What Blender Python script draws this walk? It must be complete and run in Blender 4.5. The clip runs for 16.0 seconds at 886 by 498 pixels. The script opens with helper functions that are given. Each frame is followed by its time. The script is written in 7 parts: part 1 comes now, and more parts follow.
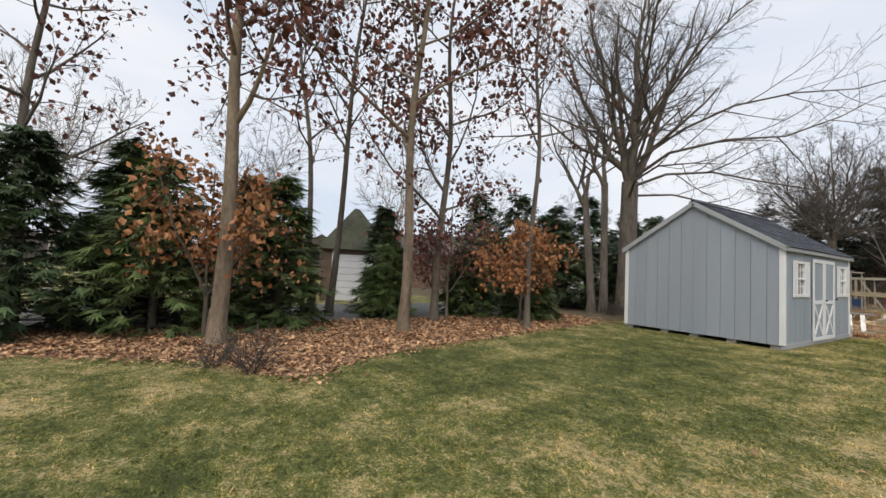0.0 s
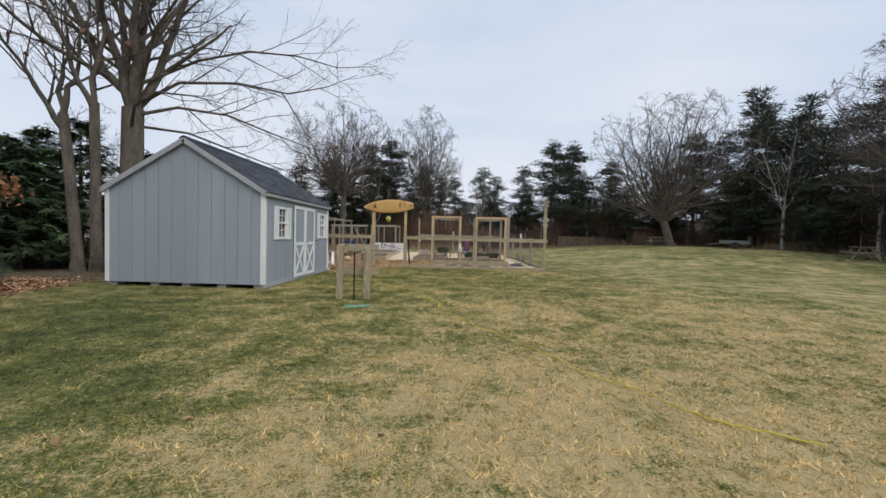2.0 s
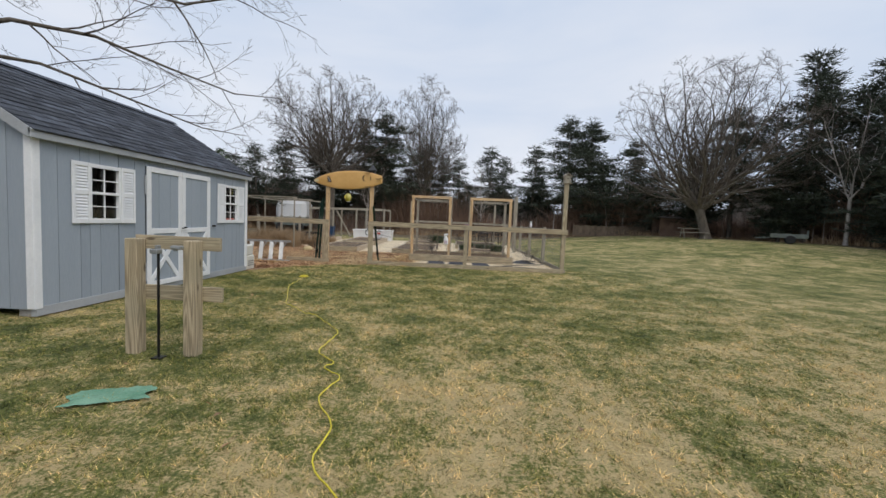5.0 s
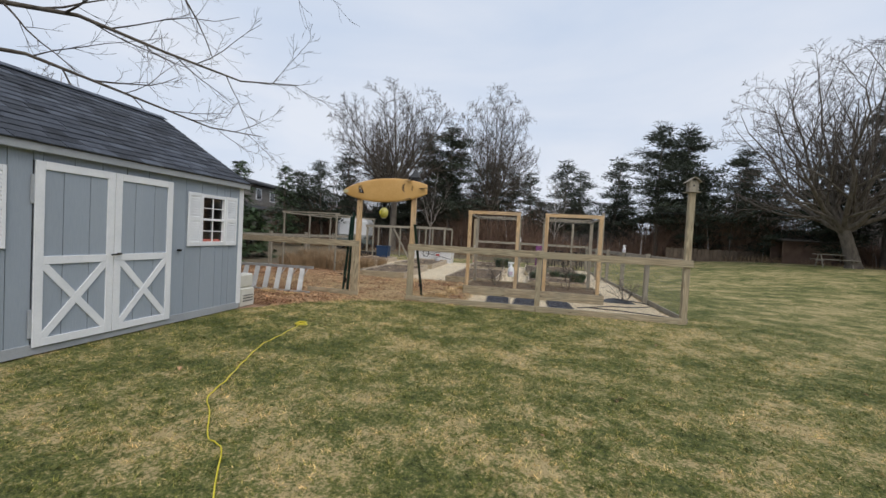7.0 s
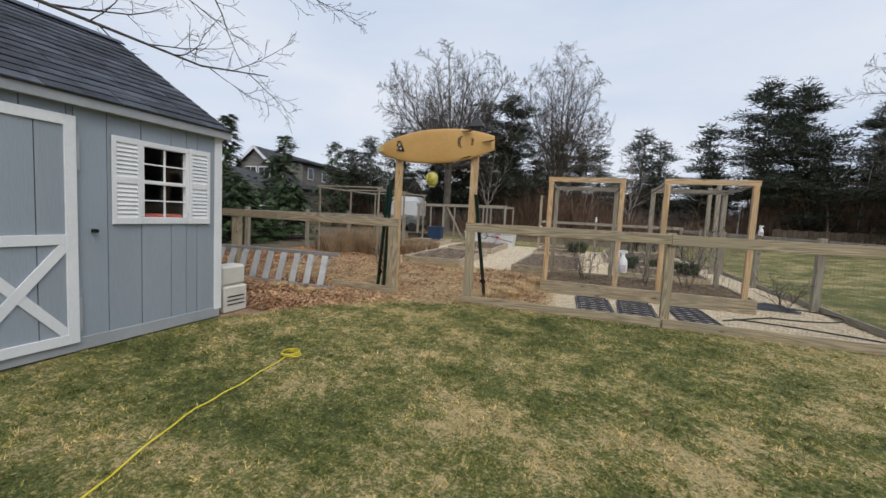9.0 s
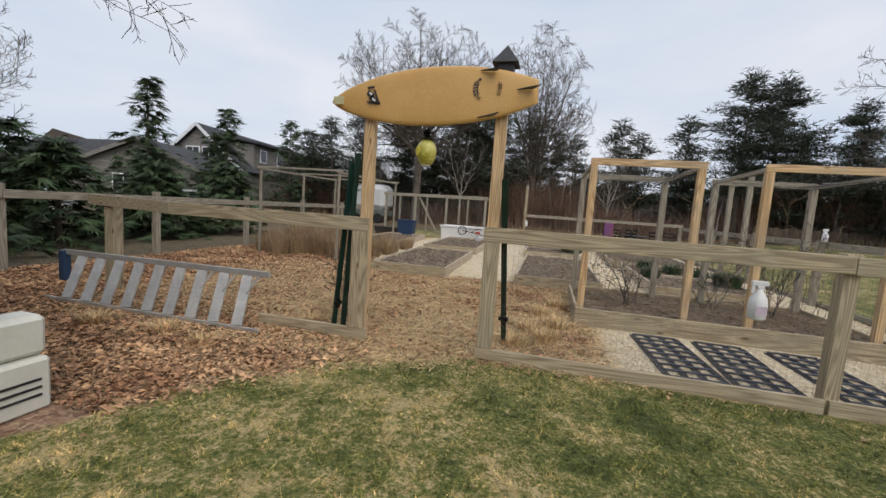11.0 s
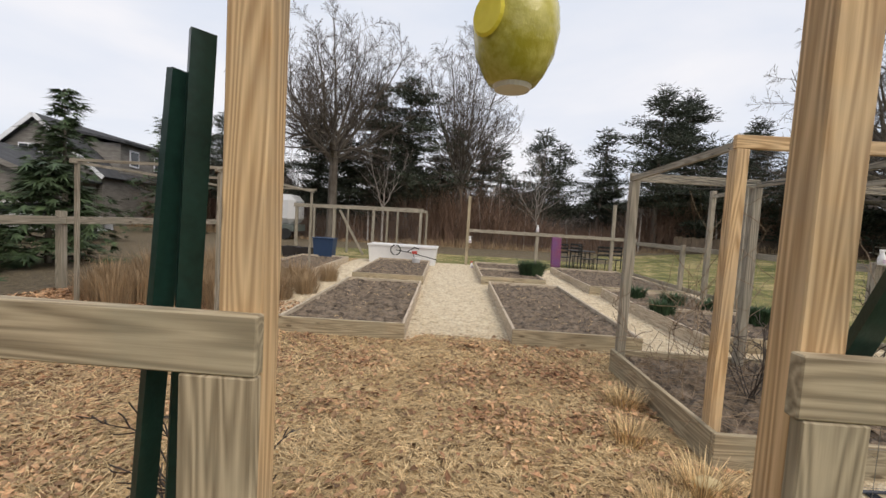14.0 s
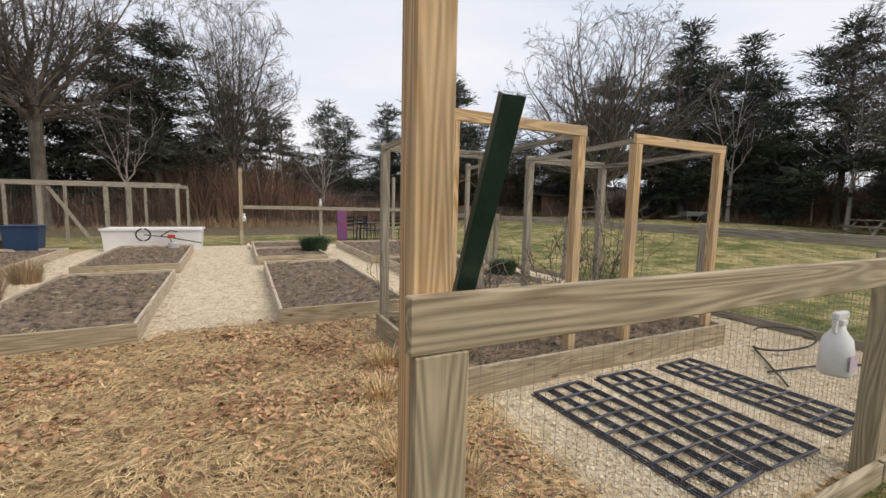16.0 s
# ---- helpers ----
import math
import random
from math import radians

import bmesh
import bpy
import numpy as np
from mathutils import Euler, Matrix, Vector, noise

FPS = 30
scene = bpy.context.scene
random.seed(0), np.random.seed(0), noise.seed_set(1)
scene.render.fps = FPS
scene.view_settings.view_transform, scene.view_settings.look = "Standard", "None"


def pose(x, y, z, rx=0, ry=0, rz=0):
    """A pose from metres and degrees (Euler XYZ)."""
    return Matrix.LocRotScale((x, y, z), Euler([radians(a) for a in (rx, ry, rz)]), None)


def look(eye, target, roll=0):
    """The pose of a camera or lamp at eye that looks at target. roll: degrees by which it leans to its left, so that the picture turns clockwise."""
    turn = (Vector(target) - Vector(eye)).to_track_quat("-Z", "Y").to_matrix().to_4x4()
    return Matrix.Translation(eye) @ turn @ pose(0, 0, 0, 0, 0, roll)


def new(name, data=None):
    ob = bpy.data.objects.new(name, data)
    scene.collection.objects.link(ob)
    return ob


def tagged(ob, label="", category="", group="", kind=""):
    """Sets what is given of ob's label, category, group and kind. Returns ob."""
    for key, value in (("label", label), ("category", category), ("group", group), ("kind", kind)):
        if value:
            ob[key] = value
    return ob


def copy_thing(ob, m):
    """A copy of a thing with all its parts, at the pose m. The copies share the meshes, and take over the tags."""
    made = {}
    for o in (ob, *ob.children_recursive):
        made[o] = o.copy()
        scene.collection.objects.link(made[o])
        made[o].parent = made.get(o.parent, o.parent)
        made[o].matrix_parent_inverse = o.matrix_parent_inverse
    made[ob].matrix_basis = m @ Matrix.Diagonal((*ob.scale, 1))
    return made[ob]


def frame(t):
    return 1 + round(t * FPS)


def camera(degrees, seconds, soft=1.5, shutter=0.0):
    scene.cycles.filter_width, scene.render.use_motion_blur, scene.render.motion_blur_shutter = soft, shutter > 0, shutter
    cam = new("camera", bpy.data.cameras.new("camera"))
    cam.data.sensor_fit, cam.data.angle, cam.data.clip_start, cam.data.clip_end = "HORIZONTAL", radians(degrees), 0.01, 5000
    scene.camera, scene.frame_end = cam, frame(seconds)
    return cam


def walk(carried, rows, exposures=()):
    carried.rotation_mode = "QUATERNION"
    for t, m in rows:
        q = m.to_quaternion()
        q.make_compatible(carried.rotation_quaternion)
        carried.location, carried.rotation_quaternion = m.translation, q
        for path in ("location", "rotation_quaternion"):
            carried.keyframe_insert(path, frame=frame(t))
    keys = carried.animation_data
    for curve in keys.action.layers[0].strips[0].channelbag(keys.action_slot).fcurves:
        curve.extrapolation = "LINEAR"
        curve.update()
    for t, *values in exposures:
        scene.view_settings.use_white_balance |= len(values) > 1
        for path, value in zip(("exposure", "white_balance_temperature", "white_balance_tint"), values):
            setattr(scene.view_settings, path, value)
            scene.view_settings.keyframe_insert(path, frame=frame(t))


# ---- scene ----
cam = camera(94.6, 16.0)
PATH = [
    (0, (-1.529, -0.313, 1.425), (-3.195, 0.79, 1.523), 2.5),
    (0.5, (-1.184, -0.045, 1.384), (-2.258, 1.641, 1.45), 2.0),
    (1, (-0.927, 0.359, 1.36), (-1.463, 2.286, 1.395), 1.4),
    (1.5, (-0.824, 0.802, 1.334), (-0.972, 2.796, 1.307), 1.4),
    (2, (-0.578, 1.363, 1.35), (-0.605, 3.361, 1.283), 1.5),
    (2.5, (-0.365, 2.007, 1.374), (-0.357, 4.005, 1.293), 1.4),
    (3, (-0.184, 2.712, 1.43), (-0.172, 4.71, 1.349), 1.6),
    (3.2, (-0.148, 2.977, 1.442), (-0.131, 4.975, 1.36), 2.0),
    (5.3, (0.305, 6.476, 1.359), (0.221, 8.469, 1.219), 2.6),
    (5.5, (0.356, 6.791, 1.355), (0.26, 8.783, 1.213), 2.7),
    (6, (0.521, 7.57, 1.349), (0.345, 9.559, 1.234), 2.6),
    (6.5, (0.398, 8.315, 1.416), (0.144, 10.296, 1.318), 2.8),
    (7, (0.235, 9.121, 1.489), (-0.174, 11.077, 1.428), 3.1),
    (7.5, (0.084, 9.795, 1.436), (-0.4, 11.734, 1.364), 3.3),
    (8, (-0.088, 10.521, 1.435), (-0.649, 12.437, 1.307), 3.3),
    (8.5, (-0.39, 11.142, 1.418), (-1.006, 13.037, 1.258), 3.1),
    (9, (-0.616, 11.762, 1.382), (-1.273, 13.644, 1.217), 3.0),
    (9.2, (-0.74, 12.018, 1.37), (-1.392, 13.902, 1.213), 2.9),
    (11.5, (-2.201, 14.703, 1.472), (-2.634, 16.645, 1.263), 4.0),
    (12, (-2.559, 15.207, 1.491), (-2.939, 17.161, 1.3), 3.4),
    (12.5, (-2.801, 15.656, 1.5), (-3.104, 17.626, 1.335), 2.8),
    (13, (-2.963, 16.223, 1.519), (-3.235, 18.199, 1.381), 2.7),
    (13.5, (-3.115, 16.689, 1.515), (-3.286, 18.677, 1.391), 3.3),
    (14, (-3.165, 17.089, 1.516), (-3.24, 19.083, 1.392), 3.5),
    (14.5, (-3.201, 17.316, 1.537), (-2.906, 19.291, 1.411), 3.1),
    (15, (-3.289, 17.398, 1.523), (-2.726, 19.31, 1.359), 2.5),
    (15.5, (-3.226, 17.359, 1.523), (-2.711, 19.283, 1.346), 1.5),
    (16, (-2.755, 17.127, 1.491), (-1.884, 18.916, 1.284), 1.3),
]
walk(cam, [(t, look(eye, target, roll)) for t, eye, target, roll in PATH],
     [(0, 0.24, 6600, 10), (0.6, 0.1, 6400, 10), (1.5, 0.04, 6200, 10), (9, 0.04, 6200, 10), (11.5, 0.05, 6450, 10.5), (13, 0.18, 6700, 12), (16, 0.28, 6750, 12)])

# ---- world and light ----
world = bpy.data.worlds.new("world")
scene.world = world
world.use_nodes = True
wn, wl = world.node_tree.nodes, world.node_tree.links
wn.clear()
w_out, w_bg = wn.new("ShaderNodeOutputWorld"), wn.new("ShaderNodeBackground")
w_sky = wn.new("ShaderNodeTexSky")
w_sky.sky_type, w_sky.sun_disc = "NISHITA", False
w_sky.sun_elevation, w_sky.sun_rotation, w_sky.dust_density = radians(49), radians(140), 3.0
w_co, w_map = wn.new("ShaderNodeTexCoord"), wn.new("ShaderNodeMapping")
w_map.inputs["Scale"].default_value = (1.0, 1.0, 3.2)
w_map.inputs["Location"].default_value = (0.35, 0.1, 0.2)
w_noise = wn.new("ShaderNodeTexNoise")
w_noise.inputs["Scale"].default_value, w_noise.inputs["Detail"].default_value = 1.5, 5.0
w_noise.inputs["Distortion"].default_value = 0.35
w_ramp = wn.new("ShaderNodeValToRGB")
w_ramp.color_ramp.elements[0].position, w_ramp.color_ramp.elements[0].color = 0.34, (6.9, 7.75, 9.1, 1)
w_ramp.color_ramp.elements[1].position, w_ramp.color_ramp.elements[1].color = 0.66, (9.1, 9.3, 9.8, 1)
w_mix = wn.new("ShaderNodeMix")
w_mix.data_type = "RGBA"
w_mix.inputs[0].default_value = 0.9
wl.new(w_co.outputs["Generated"], w_map.inputs["Vector"])
wl.new(w_map.outputs["Vector"], w_noise.inputs["Vector"])
wl.new(w_noise.outputs["Fac"], w_ramp.inputs["Fac"])
wl.new(w_sky.outputs["Color"], w_mix.inputs["A"])
wl.new(w_ramp.outputs["Color"], w_mix.inputs["B"])
wl.new(w_mix.outputs["Result"], w_bg.inputs["Color"])
w_bg.inputs["Strength"].default_value = 0.09
wl.new(w_bg.outputs["Background"], w_out.inputs["Surface"])
sun = new("sun", bpy.data.lights.new("sun", "SUN"))
sun.data.energy, sun.data.angle, sun.data.color = 1.5, radians(40), (1.0, 0.90, 0.76)
sun.matrix_world = look((5.0, -6.0, 9.0), (0, 0, 0))
scene.view_settings.exposure = 0.0


# ---- materials ----
def nodes_of(name):
    m = bpy.data.materials.new(name)
    m.use_nodes = True
    nt = m.node_tree
    return m, nt, nt.nodes["Principled BSDF"]


def mapped(nt, stretch=(1, 1, 1), random_shift=False):
    co, mp = nt.nodes.new("ShaderNodeTexCoord"), nt.nodes.new("ShaderNodeMapping")
    mp.inputs["Scale"].default_value = stretch
    nt.links.new(co.outputs["Object"], mp.inputs["Vector"])
    if random_shift:
        info = nt.nodes.new("ShaderNodeObjectInfo")
        mul = nt.nodes.new("ShaderNodeVectorMath")
        mul.operation = "SCALE"
        mul.inputs[0].default_value = (37.0, 53.0, 71.0)
        nt.links.new(info.outputs["Random"], mul.inputs["Scale"])
        nt.links.new(mul.outputs["Vector"], mp.inputs["Location"])
    return mp.outputs["Vector"]


def noise_tex(nt, vec, scale, detail=4.0, rough=0.6, distort=0.0):
    n = nt.nodes.new("ShaderNodeTexNoise")
    n.inputs["Scale"].default_value, n.inputs["Detail"].default_value = scale, detail
    n.inputs["Roughness"].default_value, n.inputs["Distortion"].default_value = rough, distort
    nt.links.new(vec, n.inputs["Vector"])
    return n.outputs["Fac"]


def ramp(nt, fac, stops):
    r = nt.nodes.new("ShaderNodeValToRGB")
    cr = r.color_ramp
    while len(cr.elements) < len(stops):
        cr.elements.new(0.5)
    for e, (p, c) in zip(cr.elements, stops):
        e.position = p
        e.color = (*c, 1) if len(c) == 3 else c
    nt.links.new(fac, r.inputs["Fac"])
    return r.outputs["Color"]


def mixc(nt, fac, a, b, mode="MIX"):
    m = nt.nodes.new("ShaderNodeMix")
    m.data_type, m.blend_type = "RGBA", mode
    for s, v in ((m.inputs[0], fac), (m.inputs["A"], a), (m.inputs["B"], b)):
        if isinstance(v, (int, float)):
            s.default_value = v
        elif isinstance(v, tuple):
            s.default_value = (*v, 1)
        else:
            nt.links.new(v, s)
    return m.outputs["Result"]


def mathn(nt, op, a, b=0.0, clamp=False):
    m = nt.nodes.new("ShaderNodeMath")
    m.operation, m.use_clamp = op, clamp
    for s, v in ((m.inputs[0], a), (m.inputs[1], b)):
        if isinstance(v, (int, float)):
            s.default_value = v
        else:
            nt.links.new(v, s)
    return m.outputs[0]


def bump(nt, bsdf, height, strength, distance=0.01):
    b = nt.nodes.new("ShaderNodeBump")
    b.inputs["Strength"].default_value, b.inputs["Distance"].default_value = strength, distance
    nt.links.new(height, b.inputs["Height"])
    nt.links.new(b.outputs["Normal"], bsdf.inputs["Normal"])


def plain(name, c1, c2, scale=6.0, rough=0.6, metal=0.0, relief=0.3, fine=40.0, island=0.0, stretch=(1, 1, 1), object_var=0.0):
    """Two-scale mottled surface between two colours, with fine relief."""
    m, nt, b = nodes_of(name)
    v = mapped(nt, stretch, True)
    big, small = noise_tex(nt, v, scale), noise_tex(nt, v, fine, 3.0)
    f = mathn(nt, "ADD", mathn(nt, "MULTIPLY", big, 0.65), mathn(nt, "MULTIPLY", small, 0.35))
    col = ramp(nt, f, [(0.36, c1), (0.64, c2)])
    if island:
        g = nt.nodes.new("ShaderNodeNewGeometry")
        k = mathn(nt, "ADD", mathn(nt, "MULTIPLY", g.outputs["Random Per Island"], 2 * island), 1 - island)
        col = mixc(nt, 1.0, col, k, "MULTIPLY")
    if object_var:
        o = nt.nodes.new("ShaderNodeObjectInfo")
        k = mathn(nt, "ADD", mathn(nt, "MULTIPLY", o.outputs["Random"], 2 * object_var), 1 - object_var)
        col = mixc(nt, 1.0, col, k, "MULTIPLY")
    nt.links.new(col, b.inputs["Base Color"])
    b.inputs["Roughness"].default_value, b.inputs["Metallic"].default_value = rough, metal
    if relief:
        bump(nt, b, small, relief, 0.006)
    return m


def timber(name, dark, light, axis, weather, amount=0.4):
    """Sawn softwood with growth rings along an axis, knots and grey weathering."""
    m, nt, b = nodes_of(name)
    st = [9.0, 9.0, 9.0]
    st[axis] = 0.5
    v = mapped(nt, tuple(st), True)
    base = noise_tex(nt, v, 1.0, 1.5, 0.45, 0.35)
    rings = mathn(nt, "SINE", mathn(nt, "MULTIPLY", base, 85.0))
    r01 = mathn(nt, "ADD", mathn(nt, "MULTIPLY", rings, 0.5), 0.5)
    fibre_st = [90.0, 90.0, 90.0]
    fibre_st[axis] = 3.0
    fibre = noise_tex(nt, mapped(nt, tuple(fibre_st), True), 1.0, 3.0)
    f = mathn(nt, "ADD", mathn(nt, "MULTIPLY", r01, 0.38), mathn(nt, "MULTIPLY", fibre, 0.62))
    col = ramp(nt, f, [(0.2, dark), (0.75, light)])
    wob = noise_tex(nt, mapped(nt, (1.6, 1.6, 1.6), True), 1.6, 4.0)
    wmask = ramp(nt, wob, [(0.40, (0, 0, 0)), (0.66, (1, 1, 1))])
    col = mixc(nt, mathn(nt, "MULTIPLY", wmask, amount), col, weather)
    vo = nt.nodes.new("ShaderNodeTexVoronoi")
    vo.inputs["Scale"].default_value = 1.0
    kst = [7.0, 7.0, 7.0]
    kst[axis] = 2.4
    nt.links.new(mapped(nt, tuple(kst), True), vo.inputs["Vector"])
    knot = ramp(nt, vo.outputs["Distance"], [(0.07, (1, 1, 1)), (0.13, (0, 0, 0))])
    col = mixc(nt, mathn(nt, "MULTIPLY", knot, 0.75), col, (0.07, 0.045, 0.025))
    nt.links.new(col, b.inputs["Base Color"])
    b.inputs["Roughness"].default_value = 0.8
    bump(nt, b, f, 0.35, 0.004)
    return m


GREY_W = (0.30, 0.27, 0.21)
wood_old = [timber("weathered_timber_" + "xyz"[i], (0.20, 0.155, 0.095), (0.52, 0.43, 0.29), i, (0.31, 0.285, 0.20), 0.5) for i in range(3)]
wood_new = [timber("fresh_timber_" + "xyz"[i], (0.38, 0.225, 0.10), (0.76, 0.54, 0.30), i, (0.42, 0.35, 0.25), 0.5) for i in range(3)]
wood_grey = [timber("grey_timber_" + "xyz"[i], (0.17, 0.145, 0.11), (0.42, 0.375, 0.30), i, (0.28, 0.27, 0.21), 0.5) for i in range(3)]
# grey timber lightened for the beds: light on the boards painted into the colour
lit_bed_wood = [timber("lit_bed_board_" + "xyz"[i], (0.30, 0.235, 0.165), (0.66, 0.56, 0.43), i, (0.44, 0.38, 0.29), 0.5) for i in range(3)]
siding = plain("grey_blue_siding_paint", (0.29, 0.335, 0.39), (0.345, 0.39, 0.445), 1.2, 0.62, relief=0.5, fine=70, stretch=(1, 1, 0.12), object_var=0.05)
# near-black backing: the shade in the board gaps is painted into its colour
gap_shade = plain("shade_dark_sheathing", (0.05, 0.055, 0.065), (0.07, 0.075, 0.085), relief=0)
white_paint = plain("white_trim_paint", (0.74, 0.76, 0.79), (0.86, 0.87, 0.89), 2.0, 0.5, relief=0.12)
gutter_paint = plain("pale_grey_fascia_paint", (0.33, 0.35, 0.38), (0.42, 0.44, 0.46), 2.0, 0.6, relief=0.2)
shingle_m = plain("charcoal_asphalt_shingle", (0.028, 0.034, 0.048), (0.095, 0.108, 0.135), 3.0, 0.92, relief=0.7, fine=160, island=0.3, object_var=0.4)
black_iron = plain("black_metal", (0.012, 0.012, 0.013), (0.03, 0.03, 0.03), rough=0.45, metal=0.6, relief=0.1)
green_steel = plain("dark_green_painted_steel", (0.004, 0.022, 0.016), (0.012, 0.045, 0.034), 5, 0.4, relief=0.2)
concrete = plain("grey_concrete", (0.26, 0.26, 0.25), (0.40, 0.39, 0.37), 5, 0.9, relief=0.6)
stone_tan = plain("tan_stone", (0.42, 0.33, 0.17), (0.58, 0.47, 0.27), 6, 0.85, relief=0.6)
bark_grey = plain("grey_brown_bark", (0.075, 0.062, 0.05), (0.19, 0.165, 0.135), 5, 0.95, relief=1.0, fine=30, stretch=(1, 1, 0.3))
bark_tan = plain("pale_oak_bark", (0.11, 0.082, 0.06), (0.30, 0.235, 0.17), 5, 0.95, relief=1.0, fine=26, stretch=(1, 1, 0.3))
twig_m = plain("dark_twig_bark", (0.055, 0.045, 0.038), (0.12, 0.10, 0.085), 3, 0.95, relief=0)
twig_far = plain("grey_twig_bark", (0.060, 0.050, 0.043), (0.125, 0.105, 0.09), 3, 0.95, relief=0)
birch_m = plain("pale_birch_bark", (0.30, 0.27, 0.24), (0.48, 0.44, 0.40), 8, 0.9, relief=0.3)
scrub_m = plain("red_brown_brush", (0.13, 0.078, 0.055), (0.29, 0.19, 0.135), 0.5, 0.95, relief=0)
oak_leaf = plain("dry_brown_oak_leaf", (0.15, 0.06, 0.035), (0.33, 0.145, 0.07), 1.2, 0.8, relief=0.1, island=0.45)
plum_leaf = plain("dry_plum_oak_leaf", (0.10, 0.04, 0.035), (0.22, 0.085, 0.06), 1.2, 0.8, relief=0.1, island=0.45)
rust_leaf = plain("dry_rust_oak_leaf", (0.22, 0.085, 0.035), (0.42, 0.20, 0.085), 1.2, 0.8, relief=0.1, island=0.4)
litter_leaf = plain("fallen_oak_leaf", (0.22, 0.10, 0.05), (0.60, 0.39, 0.22), 2.0, 0.85, relief=0.1, island=0.62)
straw_m = plain("dry_straw", (0.42, 0.29, 0.14), (0.78, 0.59, 0.33), 2.0, 0.85, relief=0, island=0.55)
reed_m = plain("dry_ornamental_grass", (0.22, 0.145, 0.08), (0.44, 0.32, 0.19), 2.0, 0.85, relief=0, island=0.3)
hedge_leaf = plain("dark_green_conifer_foliage", (0.022, 0.046, 0.020), (0.085, 0.13, 0.05), 1.4, 0.75, relief=0.1, island=0.4)
spruce_leaf = plain("green_spruce_foliage", (0.045, 0.075, 0.022), (0.15, 0.21, 0.065), 1.4, 0.75, relief=0.1, island=0.4)
pine_leaf = plain("dark_pine_foliage", (0.018, 0.027, 0.019), (0.062, 0.076, 0.048), 0.7, 0.8, relief=0, island=0.4)
shrub_leaf = plain("small_shrub_foliage", (0.02, 0.05, 0.02), (0.06, 0.11, 0.045), 5, 0.7, relief=0, island=0.4)
shell_m = plain("cream_crushed_shell", (0.54, 0.42, 0.26), (0.90, 0.81, 0.62), 7, 0.85, relief=0.2, island=0.22)
soil_m = plain("dry_garden_soil", (0.026, 0.020, 0.015), (0.26, 0.20, 0.145), 9, 0.95, relief=1.0, fine=38)
white_plastic = plain("white_moulded_plastic", (0.70, 0.71, 0.72), (0.80, 0.80, 0.80), 3, 0.4, relief=0.05)
cream_plastic = plain("cream_moulded_plastic", (0.60, 0.59, 0.52), (0.70, 0.69, 0.63), 3, 0.5, relief=0.05)
blue_plastic = plain("dark_blue_plastic", (0.02, 0.045, 0.10), (0.03, 0.065, 0.14), 3, 0.45, relief=0.05)
black_plastic = plain("black_plastic", (0.015, 0.015, 0.018), (0.035, 0.035, 0.04), 3, 0.5, relief=0.1)
mat_black = plain("black_plastic_mesh_tray", (0.03, 0.035, 0.05), (0.09, 0.095, 0.12), 8, 0.6, relief=0.3)
red_plastic = plain("red_plastic", (0.45, 0.05, 0.04), (0.6, 0.09, 0.06), 3, 0.4, relief=0.05)
label_m = plain("printed_label", (0.45, 0.35, 0.45), (0.65, 0.55, 0.62), 30, 0.5, relief=0)
yellow_cord = plain("bright_yellow_cord_sheath", (0.70, 0.58, 0.03), (0.82, 0.70, 0.06), 5, 0.45, relief=0.05)
aluminium = plain("dull_aluminium", (0.42, 0.42, 0.42), (0.60, 0.60, 0.59), 6, 0.45, metal=0.5, relief=0.2)
green_mat_m = plain("teal_green_plastic", (0.10, 0.24, 0.15), (0.22, 0.38, 0.27), 6, 0.8, relief=0.6, fine=90)
cloth_beige = plain("beige_woven_sack", (0.50, 0.43, 0.31), (0.68, 0.60, 0.46), 6, 0.9, relief=0.6, fine=120)
wire_m = plain("galvanised_wire", (0.16, 0.16, 0.155), (0.26, 0.26, 0.25), 6, 0.5, metal=0.5, relief=0)
pipe_grey = plain("grey_pipe_metal", (0.22, 0.23, 0.23), (0.34, 0.35, 0.35), 6, 0.5, metal=0.4, relief=0.1)
net_m = plain("dark_netting", (0.05, 0.05, 0.045), (0.11, 0.11, 0.10), 6, 0.8, relief=0)
house_shake = plain("weathered_cedar_shake", (0.15, 0.14, 0.125), (0.27, 0.255, 0.235), 1.5, 0.9, relief=0.6, fine=9, stretch=(1, 1, 5))
house_roof = plain("dark_house_shingle", (0.035, 0.037, 0.042), (0.075, 0.078, 0.085), 2, 0.95, relief=0.5, fine=12)
brown_roof = plain("brown_house_shingle", (0.07, 0.055, 0.045), (0.12, 0.10, 0.085), 2, 0.95, relief=0.5, fine=12)
moss_roof = plain("mossy_shingle", (0.045, 0.05, 0.035), (0.10, 0.105, 0.07), 2, 0.95, relief=0.6, fine=14)
brick_m = plain("dull_brown_cladding", (0.14, 0.09, 0.07), (0.22, 0.15, 0.11), 2, 0.9, relief=0.4)
car_white = plain("white_car_paint", (0.68, 0.69, 0.70), (0.74, 0.75, 0.76), 2, 0.25, relief=0)
trailer_m = plain("grey_green_trailer_paint", (0.09, 0.11, 0.10), (0.17, 0.19, 0.17), 4, 0.6, relief=0.3)
rubber = plain("black_rubber", (0.015, 0.015, 0.015), (0.03, 0.03, 0.03), 4, 0.85, relief=0.2)
red_cloth = plain("dusty_red_fabric", (0.42, 0.09, 0.08), (0.55, 0.16, 0.13), 9, 0.9, relief=0.4)
purple_m = plain("faded_purple_red_plastic", (0.22, 0.04, 0.09), (0.13, 0.05, 0.20), 2.0, 0.5, relief=0.05)
board_m = plain("honey_yellow_resin_foam", (0.56, 0.32, 0.095), (0.70, 0.43, 0.155), 1.6, 0.38, relief=0.1, fine=60)
